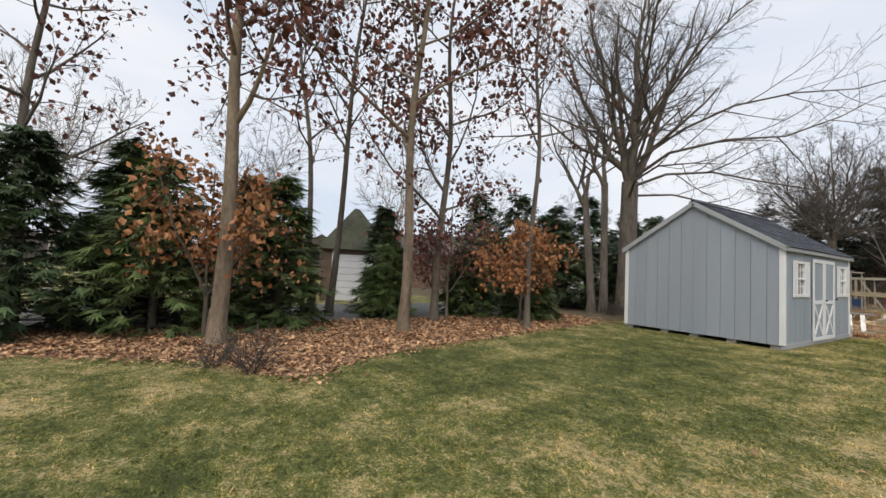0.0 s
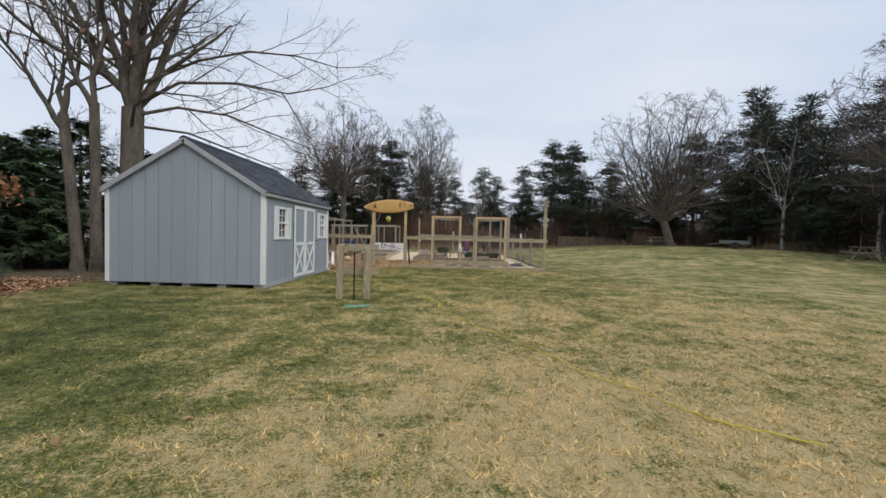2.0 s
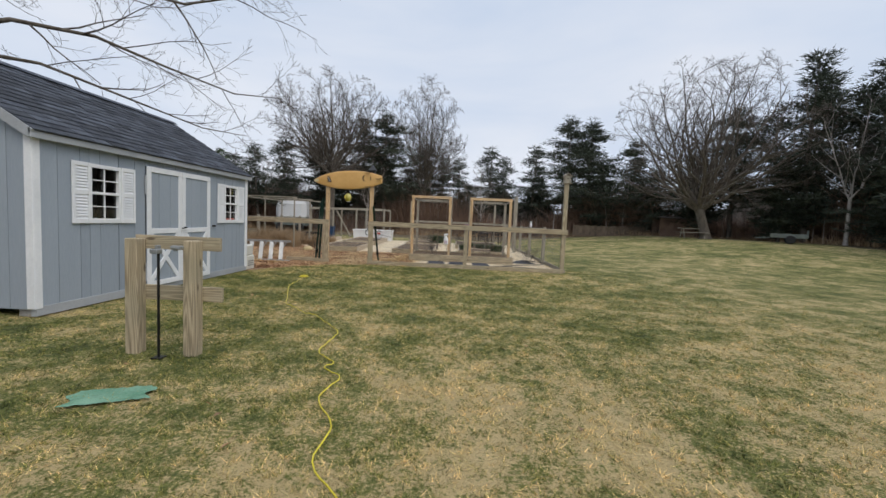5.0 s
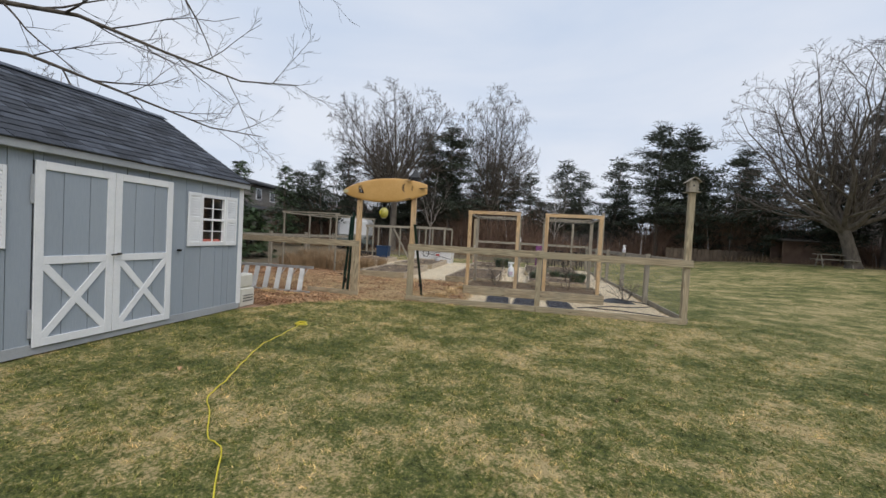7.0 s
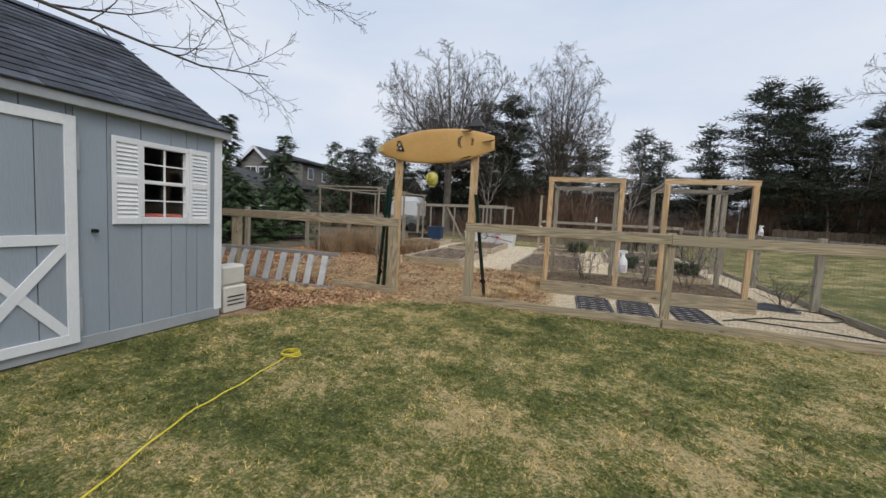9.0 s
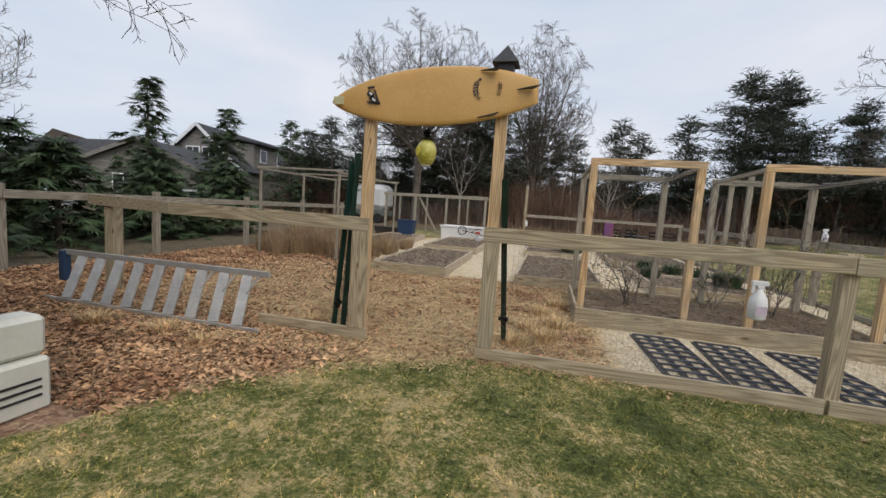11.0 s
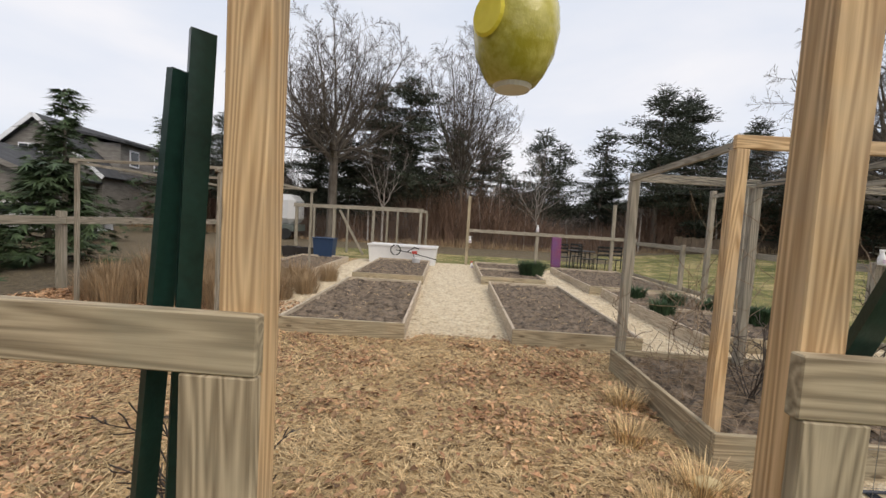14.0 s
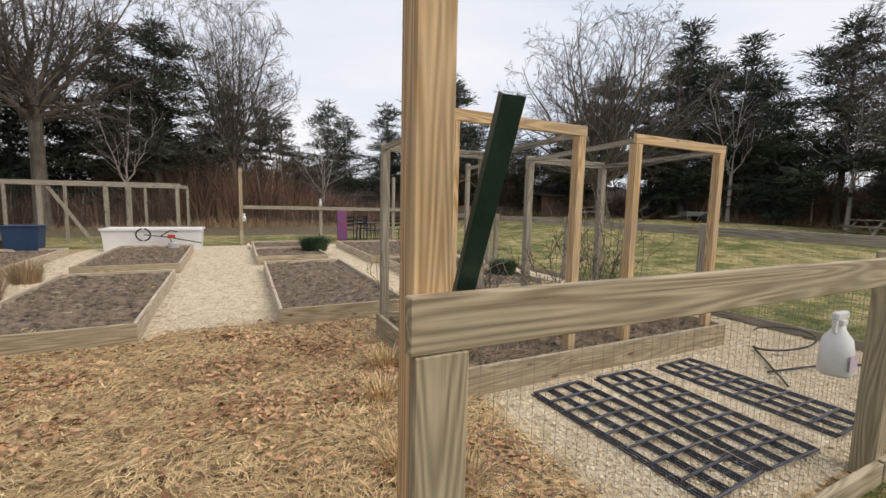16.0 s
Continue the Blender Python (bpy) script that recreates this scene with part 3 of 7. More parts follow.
def shed_window(y0, y1):
    bm = bmesh.new()
    X = 0.0
    for a, b, c, d in ((y0 - 0.015, y1 + 0.015, WZ1 - 0.02, WZ1 + 0.03), (y0 - 0.015, y1 + 0.015, WZ0 - 0.05, WZ0 + 0.015), (y0 - 0.0145, y0 + 0.018, WZ0 + 0.0155, WZ1 - 0.0205), (y1 - 0.018, y1 + 0.0145, WZ0 + 0.0155, WZ1 - 0.0205), (y0 + 0.0185, y1 - 0.0185, (WZ0 + WZ1) / 2 - 0.018, (WZ0 + WZ1) / 2 + 0.018)):
        box(bm, X - 0.03, X + 0.026, a - SO.y, b - SO.y, c, d, 0.003)
    w = part("shed_window", bm, white_paint, shed, "white window with small panes and dark interior")
    bm = bmesh.new()
    for half in (0, 1):
        z0 = WZ0 + 0.02 if half == 0 else (WZ0 + WZ1) / 2 + 0.018
        z1 = (WZ0 + WZ1) / 2 - 0.018 if half == 0 else WZ1 - 0.025
        box(bm, X - 0.012, X + 0.004, (y0 + y1) / 2 - 0.007 - SO.y, (y0 + y1) / 2 + 0.007 - SO.y, z0, z1)
        box(bm, X - 0.012, X + 0.003, y0 - SO.y + 0.02, y1 - SO.y - 0.02, (z0 + z1) / 2 - 0.007, (z0 + z1) / 2 + 0.007)
    part("muntins", bm, white_paint, w)
    zs = [WZ0 + 0.015, WZ0 * 0.75 + WZ1 * 0.25, (WZ0 + WZ1) / 2, WZ0 * 0.25 + WZ1 * 0.75, WZ1 - 0.02]
    for za, zb in zip(zs, zs[1:]):
        for pa, pb in ((y0 + 0.015, (y0 + y1) / 2), ((y0 + y1) / 2, y1 - 0.015)):
            pane = part("pane", box(bmesh.new(), X - 0.0225, X - 0.0185, pa - SO.y + 0.0005, pb - SO.y - 0.0005, za + 0.0005, zb - 0.0005), pane_m, w, "clear window glass")
            pane.visible_shadow = False
    for ya, yb in ((y0 - 0.275, y0 - 0.017), (y1 + 0.017, y1 + 0.275)):
        bm = bmesh.new()
        ya, yb = ya - SO.y, yb - SO.y
        for a, b, c, d in ((ya, ya + 0.035, WZ0 - 0.05, WZ1 + 0.035), (yb - 0.035, yb, WZ0 - 0.05, WZ1 + 0.035), (ya + 0.0355, yb - 0.0355, WZ1 - 0.02, WZ1 + 0.035), (ya + 0.0355, yb - 0.0355, WZ0 - 0.05, WZ0 + 0.01), (ya + 0.0355, yb - 0.0355, (WZ0 + WZ1) / 2 - 0.03, (WZ0 + WZ1) / 2 + 0.03)):
            box(bm, X + 0.013, X + 0.036, a, b, c, d, 0.002)
        sh = part("shutter", bm, white_paint, shed, "white louvred shutter")
        bm = bmesh.new()
        for z0, z1 in ((WZ0 + 0.01, (WZ0 + WZ1) / 2 - 0.03), ((WZ0 + WZ1) / 2 + 0.03, WZ1 - 0.02)):
            n = 8
            for i in range(n):
                z = z0 + (i + 0.5) * (z1 - z0) / n
                box(bm, -0.003, 0.003, ya + 0.03, yb - 0.03, -0.024, 0.024, 0, Matrix.Translation((X + 0.023, 0, z)) @ Matrix.Rotation(radians(-24), 4, "Y"))
        part("louvres", bm, white_paint, sh)


for y0, y1 in WIN:
    shed_window(y0, y1)

# doors
dm = (DOOR_Y0 + DOOR_Y1) / 2
for k, (ya, yb) in enumerate(((DOOR_Y0, dm - 0.004), (dm + 0.004, DOOR_Y1))):
    a, b = ya - SO.y, yb - SO.y
    z0, z1, zm = 0.10, DOOR_Z1, 1.01
    leaf = part("door", box(bmesh.new(), 0.004, 0.0125, a, b, z0, z1), gap_shade, shed, "grey board door with white cross-braced trim")
    n = 3
    for i in range(n):
        w = (b - a) / n
        part("door_panel", box(bmesh.new(), 0.012, 0.024, a + i * w + 0.004, a + (i + 1) * w - 0.004, z0, z1, 0.002), siding, leaf)
    T = 0.085
    for nm, q in (("stile", (a, a + T, z0, z1)), ("stile", (b - T, b, z0, z1)), ("top_rail", (a + T, b - T, z1 - T, z1)), ("middle_rail", (a + T, b - T, zm - T / 2, zm + T / 2)), ("bottom_rail", (a + T, b - T, z0, z0 + T))):
        part(nm, box(bmesh.new(), 0.0245, 0.042, *q, 0.002), white_paint, leaf, "white door trim board")
    for s in (0, 1):
        p, q = (0.033 - 0.002 * s, (a + T - 0.01) if s == 0 else (b - T + 0.01), z0 + T - 0.01), (0.033 - 0.002 * s, (b - T + 0.01) if s == 0 else (a + T - 0.01), zm - T / 2 + 0.01)
        bm = bmesh.new()
        d = Vector(q) - Vector(p)
        ang = math.atan2(d.z, d.y)
        box(bm, -0.0075, 0.0075, 0, d.length, -0.038, 0.038, 0.0, Matrix.Translation(p) @ Matrix.Rotation(ang, 4, "X"))
        part("cross_brace", bm, white_paint, leaf, "white diagonal brace")
    for z in (0.35, 1.75):
        yy = a if k == 0 else b
        part("hinge", box(bmesh.new(), 0.013, 0.03, yy - 0.03 if k == 0 else yy, yy if k == 0 else yy + 0.03, z - 0.15, z + 0.15, 0.002), gutter_paint, leaf, "grey strap hinge")
part("door_handle", beam(beam(bmesh.new(), (0.04, dm + 0.05 - SO.y, 1.06), (0.09, dm + 0.05 - SO.y, 1.06), 0.02, 0.02), (0.085, dm + 0.06 - SO.y, 1.06), (0.085, dm - 0.06 - SO.y, 1.05), 0.018, 0.018), black_iron, shed, "black door handle")
part("door_catch", beam(bmesh.new(), (0.012, DOOR_Y1 + 0.13 - SO.y, 1.08), (0.07, DOOR_Y1 + 0.13 - SO.y, 1.08), 0.03, 0.03), black_iron, shed, "small black catch")
part("sill_cloth", sbox(SX1 - 0.2, SX1 - 0.03, 14.61, 15.07, WZ0 - 0.02, WZ0 + 0.05, 0.02), red_cloth, shed, "dusty red cloth behind the glass")
part("inner_shelf", sbox(SX1 - 0.35, SX1 - 0.055, 11.0, 15.3, WZ0 - 0.06, WZ0 - 0.02, 0.0), wood_grey[1], shed)

# white plastic vent box beside the shed
vb = thing("storage_box", (SX1 - 0.22, SY1 + 0.05, 0), "cream plastic box on the ground beside the shed", "box")
part("box_body", bx(-0.06, 0.19, 0.05, 0.42, 0, 0.34, bev=0.02), cream_plastic, vb)
part("box_lid", bx(-0.07, 0.15, 0.04, 0.43, 0.345, 0.60, bev=0.03), cream_plastic, vb, "cream plastic hood")
for i in range(3):
    part("vent_slot", bx(0.191, 0.196, 0.10, 0.36, 0.1 + i * 0.05, 0.115 + i * 0.05, bev=0), black_plastic, vb)


# ---- trees ----
class Rng(random.Random):
    def vec(self, s=1.0):
        return Vector((self.gauss(0, 1), self.gauss(0, 1), self.gauss(0, 1))) * s


def wander(r, p, d, length, n, bend, up=0.0):
    pts = [Vector(p)]
    d = Vector(d).normalized()
    for _ in range(n):
        d = (d + r.vec(bend) + Vector((0, 0, up))).normalized()
        pts.append(pts[-1] + d * (length / n))
    return pts, d


MINR = [0.0028]


def grow(r, paths, pts, r0, r1, level, spec, tips):
    """Adds a limb and its side shoots. spec: per level (count, length share, angle, bend, up)."""
    n = len(pts)
    rad = [r0 + (r1 - r0) * (i / (n - 1)) ** 0.8 for i in range(n)]
    paths[level].append(([tuple(p) for p in pts], rad))
    length = sum((pts[i + 1] - pts[i]).length for i in range(n - 1))
    if level >= len(spec):
        tips.append(pts[-1])
        tips.append(pts[n // 2])
        return
    count, share, angle, bend, up, first = spec[level]
    count = max(2, int(count * (0.8 + 0.4 * r.random())))
    roll = r.random() * 6.28
    for i in range(count):
        f = first + (1.0 - first) * (i + r.random() * 0.8) / count
        x = min(f * (n - 1), n - 1.001)
        k = int(x)
        p = pts[k].lerp(pts[k + 1], x - k)
        d = (pts[k + 1] - pts[k]).normalized()
        side = d.orthogonal().normalized()
        roll += 2.4 + r.uniform(-0.4, 0.4)
        side = Matrix.Rotation(roll, 3, d) @ side
        a = radians(angle * r.uniform(0.7, 1.25))
        nd = (d * math.cos(a) + side * math.sin(a)).normalized()
        rr = rad[k] * r.uniform(0.45, 0.62)
        ln = length * share * r.uniform(0.65, 1.2) * (1.15 - 0.6 * f)
        q, _ = wander(r, p, nd, ln, 5 if level < 2 else 4, bend, up)
        grow(r, paths, q, max(rr, MINR[0] * 1.3), max(rr * 0.3, MINR[0]), level + 1, spec, tips)
    tips.append(pts[-1])


def tree(name, at, label, paths, bark, twigs, tips=None, leaf=None, leaf_n=0, leaf_size=0.09, rng=None, group="", sides=8, keep=2, category="tree", spread=0.18, low=None):
    t = thing(name, at, label, category, group)
    thick = [p for lv in sorted(paths) if lv < 1 for p in paths[lv]]
    mid = [p for lv in sorted(paths) if lv == 1 for p in paths[lv]]
    thin = [p for lv in sorted(paths) if lv >= 2 for p in paths[lv]]
    place("trunk", tube_mesh("trunk", thick, bark, sides + 2), t)
    if mid:
        place("crown", tube_mesh("crown", mid, bark, 6), t, kind="stuff")
    if thin:
        place("twig_work", tube_mesh("twig_work", thin, twigs, 4), t, kind="stuff")
    if leaf is not None:
        place("leaves", leaf_mesh("leaves", rng, tips, leaf_n, leaf_size, spread, leaf, low), t)
    return t


def leaf_mesh(name, rng, tips, count, size, spread, mat, low=None):
    g = np.random.default_rng(rng.randint(0, 9999))
    P = np.array([tuple(p) for p in tips])
    if low is not None:
        P = P[P[:, 2] < low] if (P[:, 2] < low).sum() > 10 else P
    base = P[g.integers(0, len(P), count)] + g.normal(0, spread, (count, 3))
    d = g.normal(0, 1, (count, 3))
    d[:, 2] -= 1.0
    d /= np.linalg.norm(d, axis=1)[:, None]
    s = np.cross(d, g.normal(0, 1, (count, 3)))
    s /= np.linalg.norm(s, axis=1)[:, None]
    nrm = np.cross(d, s)
    L = size * g.uniform(0.6, 1.4, (count, 1))
    v = np.stack([base, base + d * L * 0.55 + s * L * 0.36 + nrm * L * 0.12, base + d * L, base + d * L * 0.5 - s * L * 0.36 + nrm * L * 0.12], 1).reshape(-1, 3)
    i = np.arange(count)[:, None] * 4
    t = np.concatenate([i + [0, 1, 2], i + [0, 2, 3]])
    return soup(name, v, t, mat)


def levels():
    return {i: [] for i in range(6)}


def bare_tree(seed, height, crown, stems=5, fan=False, fork=0.3, trunk_r=0.28, lean=(0, 0), wide=0.9, dens=1.0, extra=(), up=0.05, deep=True, stem_angle=None):
    """A bare deciduous tree: a trunk that forks into stems, limbs and twigs."""
    r = Rng(seed)
    paths, tips = levels(), []
    fz = height * fork
    tr = [Vector((0, 0, -0.1)), Vector((0, 0, fz * 0.08)), Vector((lean[0] * 0.25, lean[1] * 0.25, fz * 0.5)), Vector((lean[0] * 0.6, lean[1] * 0.6, fz))]
    paths[0].append(([tuple(p) for p in tr], [trunk_r * 1.5, trunk_r * 1.1, trunk_r * 0.92, trunk_r * 0.85]))
    spec = [(9 * dens, 0.50, 46, 0.10, up, 0.16), (7 * dens, 0.48, 44, 0.13, up * 0.7, 0.2), (6 * dens, 0.5, 40, 0.15, 0.02, 0.15)]
    if deep:
        spec.append((4 * dens, 0.55, 38, 0.16, 0.0, 0.2))
    if fan:
        spec = [(14 * dens, 0.50, 44, 0.09, 0.03, 0.12), (10 * dens, 0.48, 40, 0.10, 0.02, 0.15), (9 * dens, 0.46, 36, 0.10, 0.01, 0.1)]
    for i in range(stems):
        a = i * 2 * math.pi / stems + r.uniform(-0.35, 0.35)
        out = crown * (r.uniform(0.55, 1.0) * wide if not fan else math.sqrt((i + 0.5) / stems) * wide) if i else crown * 0.2
        a = a if not fan else i * 2.4 + r.uniform(-0.3, 0.3)
        tip = Vector((math.cos(a) * out, math.sin(a) * out, height * (r.uniform(0.9, 1.0) if fan else r.uniform(0.78, 1.0)) * (1.0 - (0.42 if fan else 0.22) * (out / crown) ** 2)))
        s = tr[-1] - Vector((0, 0, fz * 0.12 * r.random()))
        c1 = s + Vector((math.cos(a) * out * 0.45, math.sin(a) * out * 0.45, (tip.z - s.z) * 0.33))
        n = 9
        pts = []
        for k in range(n + 1):
            f = k / n
            p = s * (1 - f) ** 2 + c1 * 2 * f * (1 - f) + tip * f * f
            pts.append(p + (r.vec(0.02 * height * 0.25) if 0 < k < n else Vector()))
        rr = trunk_r * (0.5 if stems > 3 else 0.62)
        grow(r, paths, pts, rr, 0.012, 0, spec[0:] , tips)
    if fan:
        mid_z = fz + (height - fz) * 0.36
        for level in paths.values():
            for pts, _ in level[(1 if level is paths[0] else 0):]:
                for k, p in enumerate(pts):
                    q = ((p[0] - lean[0]) / crown, (p[1] - lean[1]) / crown, (p[2] - mid_z) / (height - mid_z if p[2] > mid_z else mid_z - fz * 0.5))
                    far = math.sqrt(q[0] ** 2 + q[1] ** 2 + q[2] ** 2)
                    if far > 0.62 and p[2] > fz * 0.9:
                        f = (0.62 + 0.42 * math.tanh((far - 0.62) / 0.42)) / far
                        pts[k] = (lean[0] + (p[0] - lean[0]) * f, lean[1] + (p[1] - lean[1]) * f, mid_z + (p[2] - mid_z) * f)
    for pts, r0 in extra:
        grow(r, paths, [Vector(p) for p in pts], r0, 0.008, 1, [None] + [(11, 0.34, 38, 0.10, 0.03, 0.2), (6, 0.45, 40, 0.13, 0.02, 0.2)] + ([(4, 0.5, 38, 0.15, 0, 0.2)] if deep else []), tips)
    return r, paths, tips


def conifer(seed, height, radius, leafmat, label, name="conifer", whorls=26, per=9, sprays=12, droop=-0.12, bare=0.05, group="", spray_len=0.28, at=(0, 0, 0), category="evergreen tree", ragged=0.15):
    """A dense cone of drooping, feathered sprays round a straight stem."""
    r = Rng(seed)
    g = np.random.default_rng(seed)
    trunk, limbs = [([(0, 0, -0.05), (0, 0, height * 0.5), (0, 0, height * 0.98)], [0.05 + height * 0.012, 0.03 + height * 0.006, 0.006])], []
    V, T, n0 = [], [], 0
    for i in range(whorls):
        f = bare + (1 - bare) * (i / whorls) ** 0.92
        z = height * f
        reach = radius * (1 - f) ** 0.75 * 1.05 + 0.06
        for j in range(per):
            a = r.random() * 6.28
            R = reach * r.uniform(1 - 2.2 * ragged, 1.0 + ragged)
            rise = r.uniform(0.05, 0.25) * (0.4 + f)
            pts = [Vector((0, 0, z)), Vector((math.cos(a) * R * 0.5, math.sin(a) * R * 0.5, z + R * (rise * 0.5))), Vector((math.cos(a) * R, math.sin(a) * R, z + R * (rise + droop)))]
            limbs.append(([tuple(p) for p in pts], [0.012, 0.008, 0.003]))
            k = max(4, int(sprays * (0.4 + 0.6 * R / radius)))
            u = g.uniform(0.25, 1.0, k) ** 0.7
            base = np.array([tuple(pts[0].lerp(pts[1], min(1, q * 2)) if q < 0.5 else pts[1].lerp(pts[2], q * 2 - 1)) for q in u])
            base += g.normal(0, 0.035 + 0.02 * radius, (k, 3))
            da = a + g.uniform(-1.0, 1.0, k)
            d = np.stack([np.cos(da), np.sin(da), g.uniform(-0.5, 0.25, k)], 1)
            d /= np.linalg.norm(d, axis=1)[:, None]
            s = np.cross(d, [0, 0, 1.0]) + g.normal(0, 0.3, (k, 3))
            s /= np.linalg.norm(s, axis=1)[:, None]
            L = spray_len * g.uniform(0.6, 1.3, (k, 1))
            fins = []
            for q in (-1, -0.45, 0, 0.45, 1):
                dd = d * (1 - 0.35 * abs(q)) + s * q * 0.75
                st = base + d * L * (0.15 * (1 - abs(q)))
                wv = np.cross(dd, np.cross(d, s)) * 0.09
                tip = st + dd * L * (0.95 - 0.3 * abs(q))
                tip[:, 2] -= L[:, 0] * 0.15
                fins.append(np.stack([st - wv * L, st + wv * L, tip], 1))
            F = np.concatenate(fins).reshape(-1, 3)
            V.append(F)
            T.append(np.arange(len(F)).reshape(-1, 3) + n0)
            n0 += len(F)
    t = thing(name, at, label, category, group)
    place("trunk", tube_mesh("trunk", trunk, bark_grey, 7), t)
    place("branch_work", tube_mesh("branch_work", limbs, twig_m, 3), t, kind="stuff")
    place("foliage", soup("foliage", np.concatenate(V), np.concatenate(T), leafmat), t)
    return t


def pine(seed, height, radius, label, at, name="pine", clumps=60, crown_from=0.3, tri=50, size=0.62, lean=0.0, group="", category="evergreen tree", taper=0.6):
    """An open, irregular old conifer: bare lower stem, uneven limbs, tufts of needles."""
    r, g = Rng(seed), np.random.default_rng(seed)
    top = Vector((lean, lean * 0.4, height))
    trunk = [([(0, 0, -0.1), tuple(top * 0.5 + r.vec(0.08)), tuple(top * 0.98)], [0.07 + height * 0.013, 0.05 + height * 0.006, 0.015])]
    limbs, V, n = [], [], 0
    for i in range(clumps):
        f = crown_from + (1 - crown_from) * (i + r.random()) / clumps
        z = height * f
        a = r.random() * 6.28
        u = (f - crown_from) / (1 - crown_from)
        R = radius * r.uniform(0.15, 1.1) * max(0.10, math.sin(math.pi * (0.30 + 0.68 * u)) ** 0.9) * (1.0 + 0.45 * math.sin(u * 19 + seed)) * (1.0 - 0.35 * u)
        s = top * f
        e = Vector((s.x + math.cos(a) * R, s.y + math.sin(a) * R, z + R * r.uniform(-0.05, 0.4)))
        mdl = s.lerp(e, 0.5) + Vector((0, 0, R * 0.05))
        limbs.append(([tuple(s), tuple(mdl), tuple(e)], [0.03, 0.018, 0.006]))
        for b in range(1 + int(R * 1.6)):
            c = s.lerp(e, 1 - 0.28 * b) + r.vec(0.12)
            sz = size * r.uniform(0.6, 1.2)
            k = tri
            cen = np.array(tuple(c)) + g.normal(0, 1, (k, 3)) * np.array([sz * 0.40, sz * 0.40, sz * 0.10])
            d = cen - np.array(tuple(c)) + g.normal(0, 0.12, (k, 3)) + np.array([0, 0, 0.12])
            d /= np.linalg.norm(d, axis=1)[:, None] + 1e-9
            w = np.cross(d, g.normal(0, 1, (k, 3)))
            w /= np.linalg.norm(w, axis=1)[:, None]
            L = sz * 0.38 * g.uniform(0.6, 1.3, (k, 1))
            V.append(np.stack([cen - w * L * 0.115, cen + w * L * 0.115, cen + d * L * 1.15], 1).reshape(-1, 3))
    V = np.concatenate(V)
    t = thing(name, at, label, category, group)
    place("trunk", tube_mesh("trunk", trunk, bark_grey, 7), t)
    place("branch_work", tube_mesh("branch_work", limbs, twig_m, 4), t, kind="stuff")
    place("needles", soup("needles", V, np.arange(len(V)).reshape(-1, 3), pine_leaf), t)
    return t


# the large many-stemmed tree behind the shed
BT = Vector((-10.75, 14.3, 0))
ext = [([(0.15, 0.0, 4.9), (1.3, 0.3, 5.25), (2.6, 0.9, 5.2), (3.9, 1.5, 4.75), (5.2, 2.0, 4.35), (6.3, 2.3, 4.35)], 0.062),
       ([(0.2, 0.1, 5.3), (1.6, -0.1, 5.9), (3.2, 0.4, 6.1), (4.6, 1.0, 6.0), (5.8, 1.3, 6.35), (6.8, 1.6, 6.9)], 0.065),
       ([(0.1, -0.1, 4.5), (0.9, -1.0, 4.9), (2.2, -1.9, 5.0), (3.6, -2.6, 4.7), (4.6, -3.0, 4.4)], 0.06),
       ([(0.2, 0.1, 5.9), (1.6, 0.9, 7.0), (3.0, 1.5, 7.6), (4.6, 1.8, 7.6), (6.0, 2.0, 7.3), (7.4, 2.3, 7.5)], 0.06),
       ([(0.2, 0.1, 5.6), (1.5, -1.0, 7.1), (3.0, -1.7, 8.1), (4.4, -2.0, 8.9), (5.6, -2.2, 9.2)], 0.065),
       ([(0.1, 0.2, 4.6), (1.2, 1.0, 4.6), (2.6, 1.8, 4.1), (4.0, 2.6, 3.6), (5.0, 3.0, 3.5)], 0.05)]
r_, p_, t_ = bare_tree(11, 15.5, 3.9, stems=7, fork=0.33, trunk_r=0.36, lean=(0.05, 0.1), dens=1.05, extra=ext, up=0.07)
tree("maple_tree", BT, "large bare grey maple behind the shed with long low limbs", p_, bark_grey, twig_m, category="tree")
for k, (dx, dy, h, rr, lean, sd) in enumerate(((-0.45, -0.75, 12.0, 0.15, (-0.1, 0.0), 21), (-0.85, -0.95, 11.0, 0.15, (-0.6, -0.1), 22))):
    r_, p_, t_ = bare_tree(sd, h, 2.4, stems=3, fork=0.42, trunk_r=rr, lean=lean, dens=0.8, up=0.09, deep=False)
    tree("maple_tree", BT + Vector((dx, dy, 0)), "slim bare grey maple stem beside the large maple", p_, bark_grey, twig_m)

def leader_tree(seed, height, spread, trunk_r, lean, first=0.3, count=15, twist=0.05):
    """A tree with one wavering stem and side limbs all the way up."""
    r = Rng(seed)
    paths, tips = levels(), []
    n = 14
    a1, a2 = r.uniform(0, 6.28), r.uniform(0, 6.28)
    pts = [Vector((lean[0] * (k / n) * height * 0.25 + twist * height * 0.3 * math.sin(a1 + k * 0.75) * (k / n), lean[1] * (k / n) * height * 0.25 + twist * height * 0.3 * math.sin(a2 + k * 0.6) * (k / n), -0.1 + height * k / n)) for k in range(n + 1)]
    spec = [(count, spread / height, 62, 0.13, 0.06, first), (7, 0.5, 48, 0.16, 0.02, 0.2), (4, 0.5, 42, 0.16, 0.0, 0.2)]
    grow(r, paths, pts, trunk_r, 0.03, 0, spec, tips)
    flare = ([tuple(pts[0]), tuple(pts[0] + Vector((0, 0, 0.25))), tuple(pts[0] + Vector((0, 0, 0.7)))], [trunk_r * 1.45, trunk_r * 1.15, trunk_r * 0.9])
    paths[0].append(flare)
    return r, paths, tips


